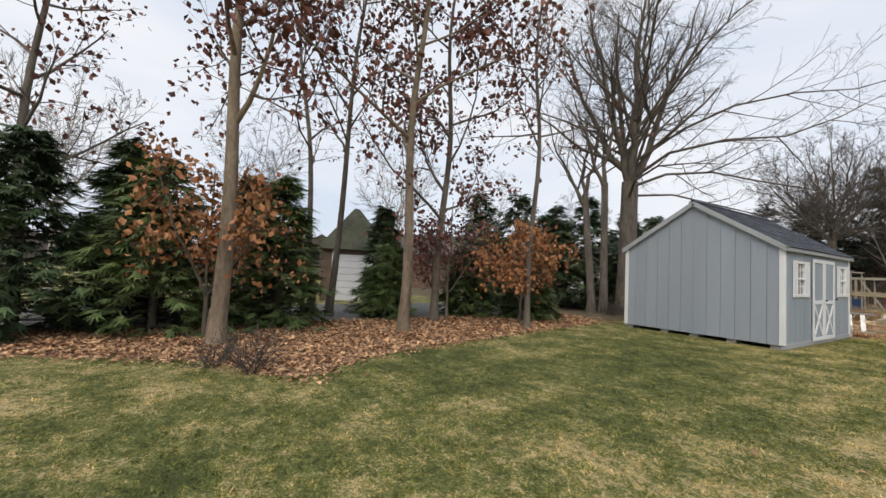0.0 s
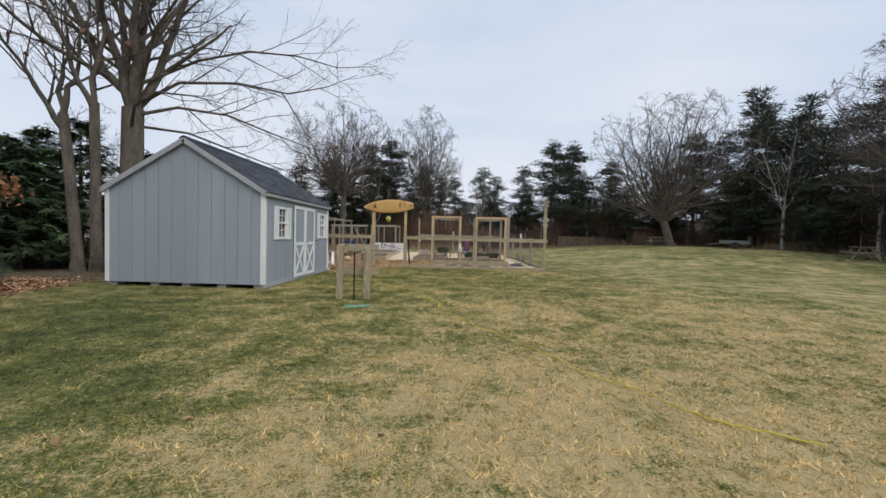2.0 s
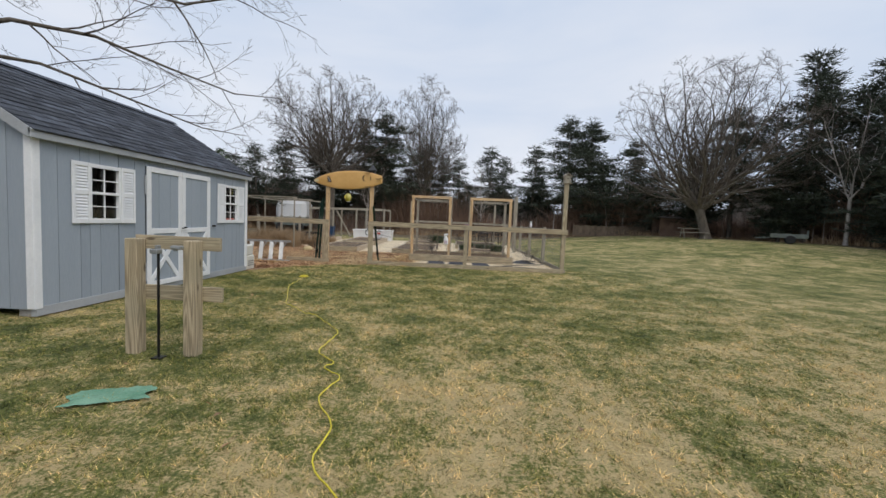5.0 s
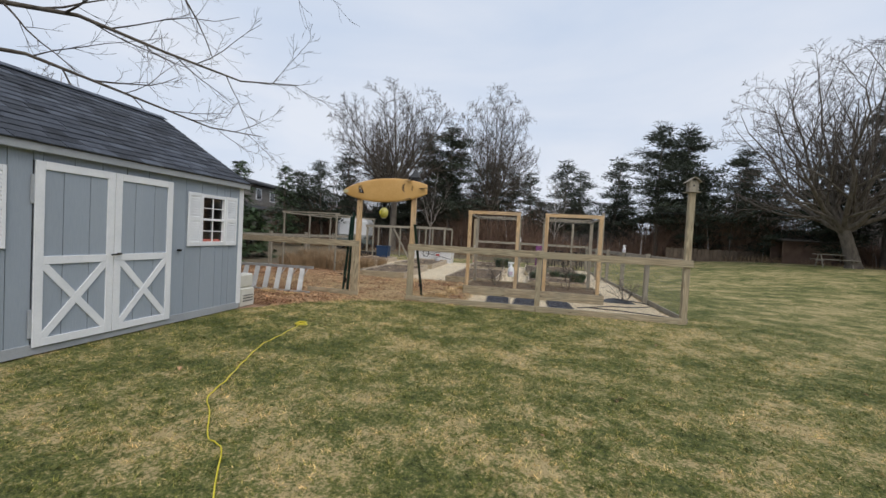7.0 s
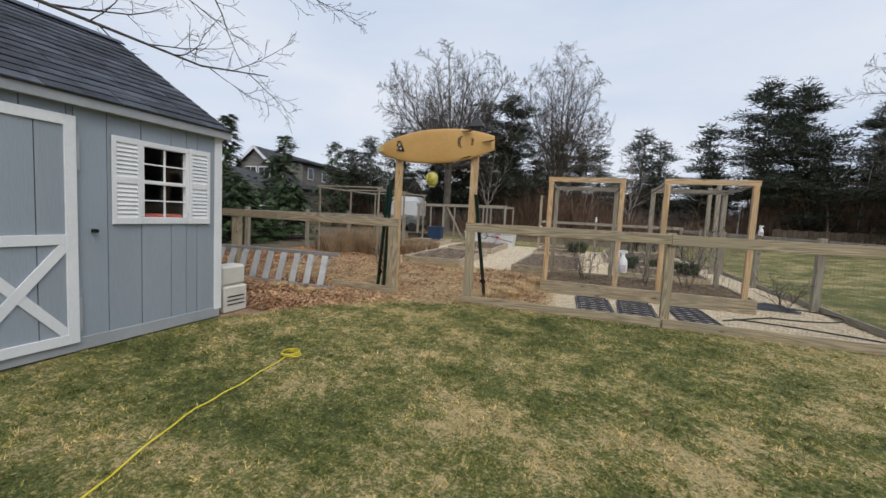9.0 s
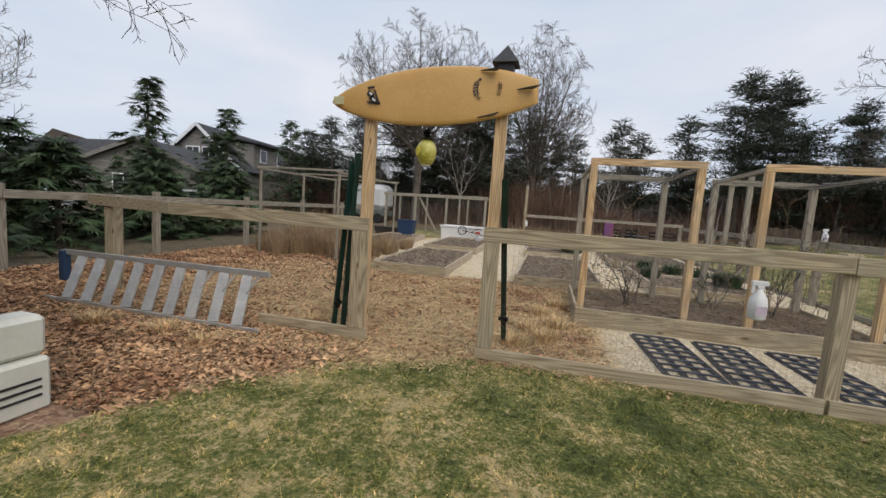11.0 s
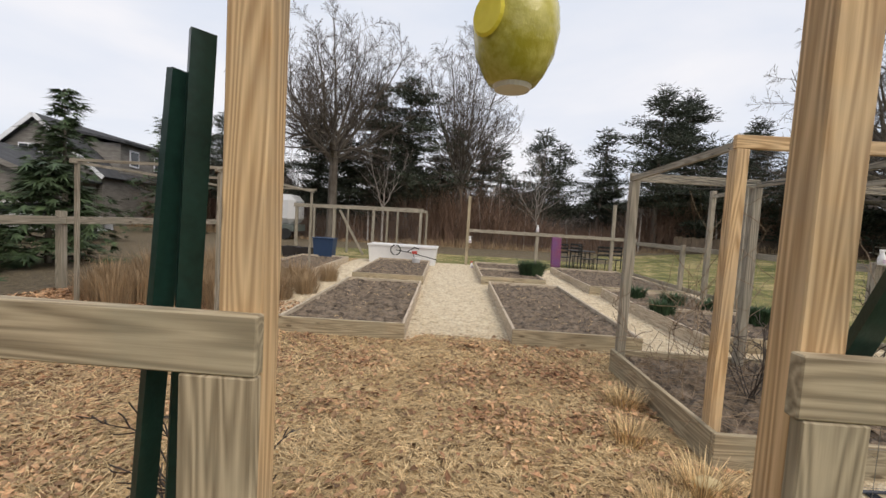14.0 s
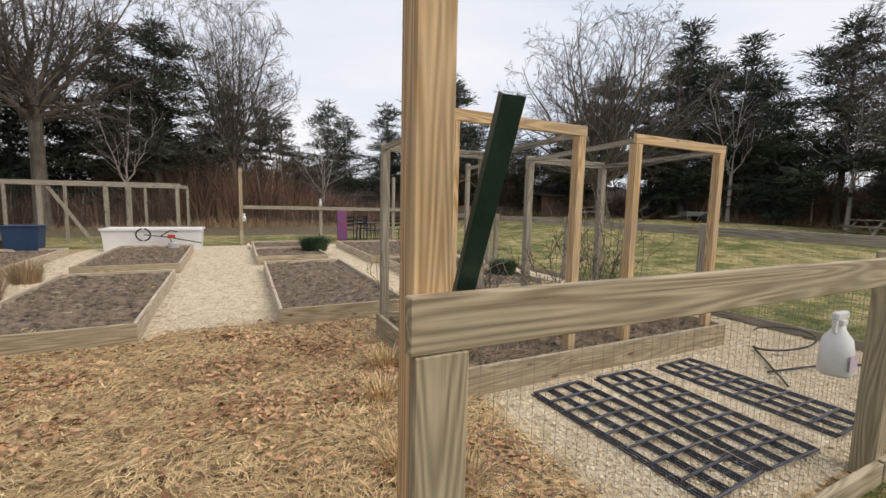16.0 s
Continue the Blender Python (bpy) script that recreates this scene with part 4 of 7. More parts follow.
# oaks in the leaf bed, holding brown leaves
OAKS = [  # x, y, height, trunk radius, lean, seed, leaf, leaves, fork, bark
    ("slim oak with pale lower bark and plum-brown leaves", -9.40, 0.40, 11.0, 0.15, (0.12, 0.05), 31, plum_leaf, 2600, 0.34, bark_tan),
    ("slim oak with a wavering trunk and dark leaves", -9.60, 4.06, 10.5, 0.13, (0.1, 0.0), 32, plum_leaf, 2200, 0.36, bark_tan),
    ("leaning oak with dark plum leaves in the leaf bed", -11.0, 5.75, 10.5, 0.12, (0.0, 0.15), 33, plum_leaf, 3000, 0.25, bark_grey),
    ("crooked slender oak at the lawn edge", -9.12, 7.38, 9.5, 0.085, (0.0, 0.12), 34, plum_leaf, 350, 0.45, bark_grey),
    ("tall thin grey oak stem behind the hedge", -12.8, 2.95, 10.5, 0.10, (-0.4, -0.2), 35, plum_leaf, 500, 0.40, bark_grey),
    ("tall thin grey oak stem beside its twin", -12.7, 3.4, 11.0, 0.11, (0.1, 0.2), 36, plum_leaf, 500, 0.40, bark_grey),
    ("bare oak beyond the hedge", -14.5, -3.4, 10.0, 0.14, (0.3, 0.2), 37, plum_leaf, 900, 0.3, bark_grey),
]
for lab, x, y, h, rr, lean, sd, lf, nleaf, fk, bk in OAKS:
    r_, p_, t_ = leader_tree(sd, h, 3.6, rr, lean, first=fk)
    low = [p for p in t_]
    tree("oak_tree", (x, y, 0), lab, p_, bk, twig_m, low, lf, nleaf, 0.145, r_, group="oaks at the lawn edge", spread=0.16)
# low leafy young oaks with rust-coloured leaves
for lab, x, y, h, c, sd, lf, nleaf in (("young oak full of rust-brown leaves behind the trunk", -10.0, 0.25, 3.6, 1.1, 41, rust_leaf, 1500), ("young oak with rust-brown leaves by the crooked oak", -9.75, 7.75, 3.2, 1.3, 42, rust_leaf, 2200), ("young oak with dark red leaves in the leaf bed", -11.2, 6.3, 3.6, 1.2, 43, plum_leaf, 1300)):
    r_, p_, t_ = bare_tree(sd, h, c, stems=5, fork=0.22, trunk_r=0.045, dens=0.8, up=0.0, deep=False, wide=1.2)
    t_ = [p for p in t_ if p.z > 1.05]
    tree("young_oak", (x, y, 0), lab, p_, bark_grey, twig_m, t_, lf, nleaf, 0.12, r_, group="young oaks in the leaf bed", spread=0.14, sides=5)

# dense evergreens along the road and beyond the shed
HEDGE = [(-11.4, -2.5, 3.6, 1.35, 51, hedge_leaf), (-13.2, -1.2, 4.1, 1.25, 52, hedge_leaf), (-11.3, -0.55, 3.4, 1.65, 53, spruce_leaf), (-11.5, 1.8, 3.4, 1.2, 54, spruce_leaf),
         (-13.0, 1.3, 3.6, 1.3, 55, hedge_leaf), (-12.0, 4.75, 2.1, 0.62, 56, spruce_leaf), (-12.0, 7.6, 2.1, 0.85, 57, spruce_leaf), (-10.7, 9.0, 1.9, 0.85, 58, spruce_leaf), (-13.2, 5.2, 3.3, 0.8, 59, hedge_leaf)]
for x, y, h, rad, sd, lf in HEDGE:
    conifer(sd, h, rad, lf, "dense green conifer growing in the leaf bed", at=(x, y, 0), name="hedge_conifer", group="conifers along the road", whorls=int(8 + h * 6), per=10, sprays=14, spray_len=0.30, category="evergreen tree", bare=0.02)
for x, y, h, rad, sd in ((-11.6, 18.0, 4.3, 1.7, 61), (-17.2, 27.0, 5.7, 1.6, 62), (-17.6, 31.5, 5.6, 1.7, 63), (-20.0, 40.0, 6.8, 1.9, 64), (-15.0, 21.5, 3.0, 1.6, 65), (-14.2, 24.5, 2.6, 1.5, 66), (-22.5, 36.0, 5.0, 2.0, 67)):
    conifer(sd, h, rad, hedge_leaf, "tall pointed dark conifer beyond the side fence", at=(x, y, 0), name="fir_tree", group="firs beyond the side fence", whorls=int(8 + h * 3.2), per=7, sprays=11, spray_len=0.36, droop=-0.2, ragged=0.42)
for x, y, h, rad, sd in ((-12.6, 21.0, 2.4, 1.4, 161), (-12.8, 23.6, 2.2, 1.4, 162), (-13.0, 26.5, 2.4, 1.5, 163), (-11.9, 15.8, 2.8, 1.4, 164)):
    conifer(sd, h, rad, hedge_leaf, "low dark hedge conifer beyond the side fence", at=(x, y, 0), name="fir_tree", group="firs beyond the side fence", whorls=int(8 + h * 4), per=9, sprays=12, spray_len=0.36, droop=-0.15, ragged=0.2)
for x, y, h, rad, sd in ((-13.9, 16.0, 5.2, 2.1, 168), (-13.6, 13.6, 3.8, 1.8, 169), (-15.0, 12.6, 5.0, 2.1, 170), (-13.4, 18.6, 4.6, 1.9, 171), (-15.5, 15.0, 4.4, 1.8, 68), (-17.5, 18.0, 5.4, 2.0, 69), (-15.0, 11.5, 3.0, 1.4, 70), (-19.5, 14.0, 5.8, 2.2, 71)):
    conifer(sd, h, rad, hedge_leaf, "dark conifer beyond the large maple", at=(x, y, 0), name="fir_tree", group="firs beyond the maple", whorls=int(8 + h * 4), per=8, sprays=10, spray_len=0.42, ragged=0.25)

# far bare trees with named places
MINR[0] = 0.0068
r_, p_, t_ = bare_tree(73, 13.4, 7.3, stems=15, fan=True, fork=0.16, trunk_r=0.34, lean=(-1.0, 0), dens=0.78, up=0.06, wide=1.0)
tree("maple_tree", (18.3, 36.6, gz(18.3, 36.6)), "broad bare maple with a rounded crown at the lawn's end", p_, bark_grey, twig_far)
r_, p_, t_ = bare_tree(74, 15.0, 6.6, stems=12, fan=True, fork=0.36, trunk_r=0.30, dens=1.0, up=0.04, wide=1.05)
tree("maple_tree", (-11.4, 43.0, 0), "dark bare tree with a spreading crown behind the coop", p_, bark_grey, twig_far)
r_, p_, t_ = bare_tree(75, 15.6, 4.2, stems=9, fan=True, fork=0.26, trunk_r=0.22, dens=0.9, up=0.09)
tree("maple_tree", (-3.3, 46.6, 0), "pale bare upright tree behind the garden", p_, bark_grey, twig_far)
r_, p_, t_ = bare_tree(76, 13.5, 6.5, stems=12, fan=True, fork=0.2, trunk_r=0.28, dens=0.9, up=0.05)
tree("maple_tree", (25.0, 22.5, gz(25.0, 22.5)), "large bare tree at the side edge of the lawn", p_, bark_grey, twig_far)
r_, p_, t_ = bare_tree(77, 10.0, 3.0, stems=4, fan=True, fork=0.3, trunk_r=0.11, dens=0.7, up=0.08, deep=False)
bare_mid = tree("woodland_tree", (24.5, 32.5, gz(24.5, 32.5)), "thin pale bare tree before the dark pines", p_, birch_m, twig_far, group="thin bare trees in the wood")
for x, y, s, rz in ((-8.3, 44.0, 0.8, 50), (2.5, 48.0, 0.75, 120), (11.5, 50.0, 0.8, 200), (26.5, 27.5, 0.9, 270), (28.0, 22.0, 0.95, 20), (-16.5, 48.0, 0.8, 80), (-20.5, 50.0, 0.8, 150), (15.0, 47.0, 0.7, 10), (-19.0, 22.0, 0.8, 33), (-22.0, 10.0, 1.0, 66), (-24.0, 3.0, 1.05, 99), (-22.0, -4.0, 1.0, 140), (-26.0, 20.0, 1.0, 240)):
    copy_thing(bare_mid, Matrix.Translation((x, y, gz(x, y))) @ Matrix.Rotation(radians(rz), 4, "Z") @ Matrix.Scale(s, 4))

# pines and cedars of the wood's edge, each kind built once and copied
PG = "pines of the wood's edge"
pa = pine(81, 11.5, 3.5, "ragged dark pine at the edge of the wood", (10.9, 47.4, gz(10.9, 47.4)), clumps=105, group=PG, crown_from=0.26, size=0.8)
pb_ = pine(82, 9.6, 2.7, "ragged dark pine at the edge of the wood", (7.8, 51.0, gz(7.8, 51.0)), clumps=70, group=PG, crown_from=0.25, lean=0.7, size=0.75)
pc = pine(83, 13.0, 2.3, "tall narrow cedar at the edge of the wood", (24.3, 35.5, gz(24.3, 35.5)), clumps=120, group=PG, crown_from=0.10, size=0.85)
pd = pine(84, 7.0, 3.2, "low spreading pine at the edge of the wood", (14.0, 46.5, gz(14.0, 46.5)), clumps=75, group=PG, crown_from=0.04, tri=56, size=0.85)
SPOTS = [(pb_, 3.2, 51.5, 1.0, 30), (pb_, 0.4, 52.5, 0.88, 100), (pb_, 5.4, 53.0, 0.9, 200), (pa, 13.5, 49.0, 1.0, 60), (pa, -7.0, 45.4, 0.98, 10), (pc, -9.3, 46.5, 0.85, 90), (pa, -13.5, 46.0, 0.75, 140),
         (pb_, -15.5, 42.0, 0.85, 70), (pb_, -18.5, 44.0, 0.8, 200), (pd, -5.0, 49.5, 0.95, 0), (pd, 1.5, 54.0, 0.8, 40), (pd, 9.2, 53.0, 0.9, 90), (pa, 17.0, 46.5, 0.78, 250), (pd, 18.0, 44.5, 0.85, 180), (pd, 20.5, 42.5, 1.0, 222),
         (pa, 22.5, 40.5, 0.92, 300), (pc, 26.5, 33.0, 0.9, 50), (pa, 27.5, 35.5, 0.95, 0), (pd, 25.5, 30.5, 1.0, 100), (pa, 27.8, 28.5, 1.0, 120), (pd, 27.0, 25.0, 1.1, 160), (pa, 29.5, 23.0, 1.0, 33), (pd, 28.6, 19.5, 1.15, 77), (pa, 31.0, 16.0, 1.0, 210),
         (pd, 29.5, 13.5, 1.1, 270), (pb_, 32.0, 10.0, 1.1, 300), (pc, 28.0, 39.0, 1.0, 20), (pb_, 30.0, 33.0, 1.1, 66), (pc, 31.5, 27.0, 0.95, 99), (pb_, 33.0, 20.0, 1.1, 12), (pb_, -3.6, 51.0, 1.0, 44), (pc, -1.6, 49.5, 0.62, 12), (pb_, 24.0, 37.5, 1.0, 81), (pd, 23.0, 36.0, 0.8, 5), (pd, -11.5, 47.0, 1.0, 5), (pd, -8.0, 49.0, 1.1, 85), (pd, -22.0, 46.0, 1.0, 60)]
for src, x, y, s, rz in SPOTS:
    copy_thing(src, Matrix.Translation((x, y, gz(x, y))) @ Matrix.Rotation(radians(rz), 4, "Z") @ Matrix.Scale(s, 4))

MINR[0] = 0.0028
# brush under the wood's edge and the far wood
g = np.random.default_rng(91)
WX = np.array([-60, -34, -22, -12, -4, 3, 10, 15, 19, 22.5, 26, 28, 30, 31.5, 33])
WY = np.array([52, 49, 45, 43.5, 44.5, 46.5, 47, 46, 43.5, 40.5, 34, 28, 20, 12, 4])
seg = np.concatenate([[0], np.cumsum(np.hypot(np.diff(WX), np.diff(WY)))])


def brush(name, count, height, depth, mat, label, spread=0.5, rad=0.012, start=0.0):
    d = g.uniform(0, seg[-1], count)
    x, y = np.interp(d, seg, WX), np.interp(d, seg, WY)
    dx, dy = np.interp(d + 0.5, seg, WX) - np.interp(d - 0.5, seg, WX), np.interp(d + 0.5, seg, WY) - np.interp(d - 0.5, seg, WY)
    ln = np.hypot(dx, dy) + 1e-6
    off = start + g.uniform(0, depth, count)
    x, y = x - dy / ln * off, y + dx / ln * off
    h = height * g.uniform(0.35, 1.0, count) * (0.7 + 0.3 * np.sin(d * 0.35))
    z = ground_z(x, y) - 0.05
    t = g.normal(0, spread, (count, 2)) * h[:, None]
    w = rad * g.uniform(0.6, 1.6, count)
    a = g.uniform(0, 6.28, count)
    b = np.stack([x, y, z], 1)
    s = np.stack([np.cos(a) * w, np.sin(a) * w, 0 * w], 1)
    mid = b + np.stack([t[:, 0] * 0.35, t[:, 1] * 0.35, h * 0.55], 1)
    top = b + np.stack([t[:, 0], t[:, 1], h], 1)
    v = np.stack([b - s, b + s, mid + s * 0.7, mid - s * 0.7, top], 1).reshape(-1, 3)
    i = np.arange(count)[:, None] * 5
    tri = np.concatenate([i + [0, 1, 2], i + [0, 2, 3], i + [3, 2, 4]])
    place(name, soup(name, v, tri, mat), label=label, category="undergrowth", kind="stuff")


brush("brush", 60000, 5.2, 6.0, scrub_m, "tangled red-brown brush along the wood's edge", 0.50, 0.018)
brush("saplings", 9000, 8.5, 9.0, twig_m, "thin grey saplings in the wood", 0.12, 0.022, 1.0)
brush("dry_weeds", 14000, 0.8, 2.2, reed_m, "dry tan weeds along the wood's edge", 0.35, 0.014, -1.6)

brush("pale_stems", 170, 7.0, 3.0, birch_m, "thin pale stems at the wood's edge", 0.06, 0.045, -0.5)


def far_wood():
    """A plain dark wood that closes the horizon."""
    n = 300
    ang = np.linspace(0, 2 * math.pi, n, endpoint=False)
    rr = np.random.default_rng(5)
    h = 6.0 + 1.4 * np.sin(ang * 23) + 1.0 * np.sin(ang * 57 + 1) + rr.uniform(-0.7, 0.7, n)
    R = 75.0
    v = [(R * math.cos(a) - 2, R * math.sin(a) + 12, -1.0) for a in ang] + [((R + 4) * math.cos(a) - 2, (R + 4) * math.sin(a) + 12, q) for a, q in zip(ang, h)]
    f = [(i, (i + 1) % n, n + (i + 1) % n, n + i) for i in range(n)]
    return mesh_of("backdrop", v, f, scrub_dark)


scrub_dark = plain("dark_distant_wood", (0.035, 0.028, 0.024), (0.095, 0.078, 0.066), 0.25, 1.0, relief=0, fine=3.0)
place("backdrop", far_wood(), label="dark distant tree line", kind="structure")

# ---- garden fence and gate ----
FY = 18.06


def put_box(name, parent, o, x0, x1, y0, y1, z0, z1, mat, label="", bev=0.004, sub=None):
    return part(name, box(bmesh.new(), x0 - o[0], x1 - o[0], y0 - o[1], y1 - o[1], z0 - o[2], z1 - o[2], bev), mat, sub or parent, label)


arch = thing("gate_arch", (-3.0, FY, 0), "two tall tan timber posts carrying the surfboard", "gate")
AO = (-3.0, FY, 0)
put_box("post", arch, AO, -3.712, -3.608, 18.004, 18.098, -0.05, 2.34, wood_new[2], "tall tan timber post")
put_box("post", arch, AO, -2.405, -2.302, 18.004, 18.098, -0.05, 2.62, wood_new[2], "tall tan timber post")

ff = thing("garden_fence", (0.4, FY, 0), "weathered timber post and rail fence with wire mesh", "fence", "garden fence runs")
FO = (0.4, FY, 0)
put_box("face_board", ff, FO, -2.412, -2.268, 17.965, 18.002, 0.121, 1.143, wood_old[2], "weathered board nailed to the front of the gate post")
put_box("post", ff, FO, 0.42, 0.53, FY - 0.055, FY + 0.055, -0.05, 1.30, wood_old[2])
put_box("post", ff, FO, 3.27, 3.38, FY - 0.055, FY + 0.055, -0.05, 2.62, wood_old[2], "tall weathered corner post")
put_box("rail", ff, FO, -2.425, 0.47, FY - 0.095, FY - 0.057, 1.145, 1.285, wood_old[0])
put_box("rail", ff, FO, 0.474, 3.42, FY - 0.095, FY - 0.057, 1.14, 1.28, wood_old[0])
put_box("bottom_board", ff, FO, -2.43, 0.42, FY - 0.09, FY - 0.05, -0.01, 0.12, wood_old[0])
put_box("bottom_board", ff, FO, 0.45, 3.27, FY - 0.09, FY - 0.05, -0.01, 0.12, wood_old[0])

fl = thing("garden_fence", (-6.0, FY, 0), "weathered timber post and rail fence running from the gate post", "fence", "garden fence runs")
LO = (-6.0, FY, 0)
put_box("face_board", fl, LO, -3.778, -3.602, 17.965, 18.002, 0.131, 1.143, wood_old[2], "weathered board nailed to the front of the gate post")
put_box("rail", fl, LO, -6.1, -3.60, FY - 0.095, FY - 0.057, 1.145, 1.285, wood_old[0])
part("rail", beam(bmesh.new(), (-6.1 - LO[0], -0.076, 1.215), (-8.05 - LO[0], 0.42, 1.215), 0.038, 0.14, 0.003), wood_old[0], fl)
put_box("post", fl, LO, -7.62, -7.47, 18.36, 18.50, -0.05, 1.14, wood_old[2])
put_box("bottom_board", fl, LO, -4.86, -3.58, FY - 0.09, FY - 0.05, -0.01, 0.13, wood_old[0])


def wire_mesh(name, parent, a, b, z0, z1, sx=0.05, sz=0.1, rad=0.0008, o=(0, 0, 0)):
    a, b = Vector(a) - Vector(o), Vector(b) - Vector(o)
    L = (b - a).length
    paths = []
    for i in range(int(L / sx) + 1):
        p = a.lerp(b, i * sx / L)
        paths.append(([(p.x, p.y, z0), (p.x, p.y, z1)], [rad, rad]))
    for i in range(int((z1 - z0) / sz) + 1):
        z = z0 + i * sz
        paths.append(([(a.x, a.y, z), (b.x, b.y, z)], [rad, rad]))
    return place(name, tube_mesh(name, paths, wire_m, 3, False), parent, "thin welded wire mesh", kind="stuff")


wire_mesh("wire_mesh", ff, (-2.24, FY + 0.06, 0), (3.3, FY + 0.06, 0), 0.02, 1.2, o=FO)

fs = thing("garden_fence", (3.4, 25.0, 0), "weathered post and rail fence along the lawn side of the garden", "fence", "garden fence runs")
SO2 = (3.4, 25.0, 0)
ys = [20.85, 23.7, 26.4, 29.2, 32.55]
for y in ys:
    put_box("post", fs, SO2, 3.28, 3.39, y - 0.055, y + 0.055, -0.05, 1.32, wood_grey[2])
yy = [FY + 0.06] + ys
for a, b in zip(yy, yy[1:]):
    put_box("rail", fs, SO2, 3.40, 3.44, a + 0.01, b - 0.005, 1.15, 1.28, wood_grey[1])
    put_box("bottom_board", fs, SO2, 3.40, 3.44, a + 0.01, b - 0.005, -0.01, 0.10, wood_grey[1])
wire_mesh("wire_mesh", fs, (3.335, FY + 0.1, 0), (3.335, 32.5, 0), 0.02, 1.25, 0.1, 0.1, 0.0015, o=SO2)

fb = thing("garden_fence", (0, 32.6, 0), "weathered post and rail fence behind the garden beds", "fence", "garden fence runs")
BO = (0, 32.6, 0)
for x, h in ((-2.85, 2.6), (-0.24, 1.42), (2.55, 2.58)):
    put_box("post", fb, BO, x - 0.055, x + 0.055, 32.55, 32.65, -0.05, h, wood_grey[2] if x != -2.85 else wood_old[2])
for a, b in ((-2.8, -0.245), (-0.24, 2.55), (2.555, 3.42)):
    put_box("rail", fb, BO, a, b, 32.50, 32.54, 1.26, 1.38, wood_grey[0])
wire_mesh("wire_mesh", fb, (-2.8, 32.6, 0), (3.3, 32.6, 0), 0.02, 1.3, 0.1, 0.1, 0.0015, o=BO)

sf = thing("side_fence", (-9.9, 24.0, 0), "brown weathered post and rail fence along the plot's side", "fence", "garden fence runs")
SF = (-9.9, 24.0, 0)
ys = [13.4, 16.0, 18.5, 21.07, 23.75, 26.4, 29.1, 31.8]
for y in ys:
    put_box("post", sf, SF, -9.95, -9.84, y - 0.055, y + 0.055, -0.05, 1.34, wood_grey[2])
for a, b in zip(ys, ys[1:]):
    put_box("rail", sf, SF, -9.835, -9.80, a + 0.003, b - 0.003, 1.12, 1.25, wood_grey[1])

# birdhouse on the corner post
bh = thing("birdhouse", (3.325, FY, 2.62), "grey weathered birdhouse with a pitched roof on the corner post", "birdhouse")
part("birdhouse_body", bx(-0.085, 0.085, -0.085, 0.085, 0.012, 0.20), wood_grey[2], bh)
part("floor_board", bx(-0.13, 0.13, -0.12, 0.12, 0.0, 0.0115, bev=0), wood_grey[0], bh)
for s in (1, -1):
    part("roof_board", box(bmesh.new(), 0, 0.155, -0.13, 0.13, 0, 0.014, 0.0, Matrix.Translation((0, 0, 0.285)) @ (Matrix.Rotation(math.pi, 4, "Z") if s < 0 else Matrix.Identity(4)) @ Matrix.Rotation(radians(38), 4, "Y")), wood_grey[0], bh)
part("gable_block", bx(-0.07, 0.07, -0.08, 0.08, 0.20, 0.235, bev=0), wood_grey[2], bh)
part("entrance", bmesh_hole := lathe([(0.018, 0), (0.018, 0.004)], 12), black_plastic, bh, "small dark entrance hole", m=Matrix.Translation((0, -0.086, 0.13)) @ Matrix.Rotation(radians(90), 4, "X"))

bh2 = thing("birdhouse", (-2.354, FY, 2.622), "small dark grey pointed birdhouse on top of the gate post", "birdhouse")
part("birdhouse_body", bx(-0.075, 0.075, -0.07, 0.07, 0.0, 0.16), black_plastic, bh2)
bm = bmesh.new()
lo = [bm.verts.new(p) for p in ((-0.12, -0.11, 0.15), (0.12, -0.11, 0.15), (0.12, 0.11, 0.15), (-0.12, 0.11, 0.15))]
tp = bm.verts.new((0, 0, 0.33))
bm.faces.new(list(reversed(lo)))
for i in range(4):
    bm.faces.new((lo[i], lo[(i + 1) % 4], tp))
part("pointed_roof", bm, house_roof, bh2)

# surfboard across the arch
surf = thing("surfboard", Matrix.Translation((-3.055, FY - 0.10, 2.465)) @ Matrix.Rotation(radians(-2.6), 4, "Y"), "honey yellow surfboard with three dark fins mounted across the posts", "surfboard")
L, W = 2.03, 0.54


def half_width(u):
    """Half the board's width at u from 0 (pointed nose) to 1 (squared tail)."""
    nose = math.sin(min(1.0, u / 0.52) * math.pi / 2) ** 0.66
    tail = 1.0 if u < 0.5 else 1 - 0.62 * ((u - 0.5) / 0.5) ** 2.5
    return W / 2 * nose * tail


def surf_mesh():
    bm = bmesh.new()
    n, k = 48, 20
    rows = []
    for i in range(n + 1):
        u = 0.004 + 0.996 * (i / n) ** 0.97
        w = half_width(u)
        th = 0.030 * (0.35 + 0.65 * math.sin(min(1, max(0.02, u)) * math.pi) ** 0.5)
        rock = -0.07 * max(0, 0.35 - u) ** 2 * 4
        ring = []
        for j in range(k):
            a = 2 * math.pi * j / k
            c, s = math.cos(a), math.sin(a)
            ring.append(bm.verts.new(((u - 0.5) * L, -rock + th * math.copysign(abs(s) ** 0.75, s), w * math.copysign(abs(c) ** 0.85, c))))
        rows.append(ring)
    for a, b in zip(rows, rows[1:]):
        for j in range(k):
            bm.faces.new((a[j], a[(j + 1) % k], b[(j + 1) % k], b[j]))
    bm.faces.new(rows[0])
    bm.faces.new(list(reversed(rows[-1])))
    bmesh.ops.recalc_face_normals(bm, faces=bm.faces)
    return bm


part("board_body", surf_mesh(), board_m, surf, smooth=True)


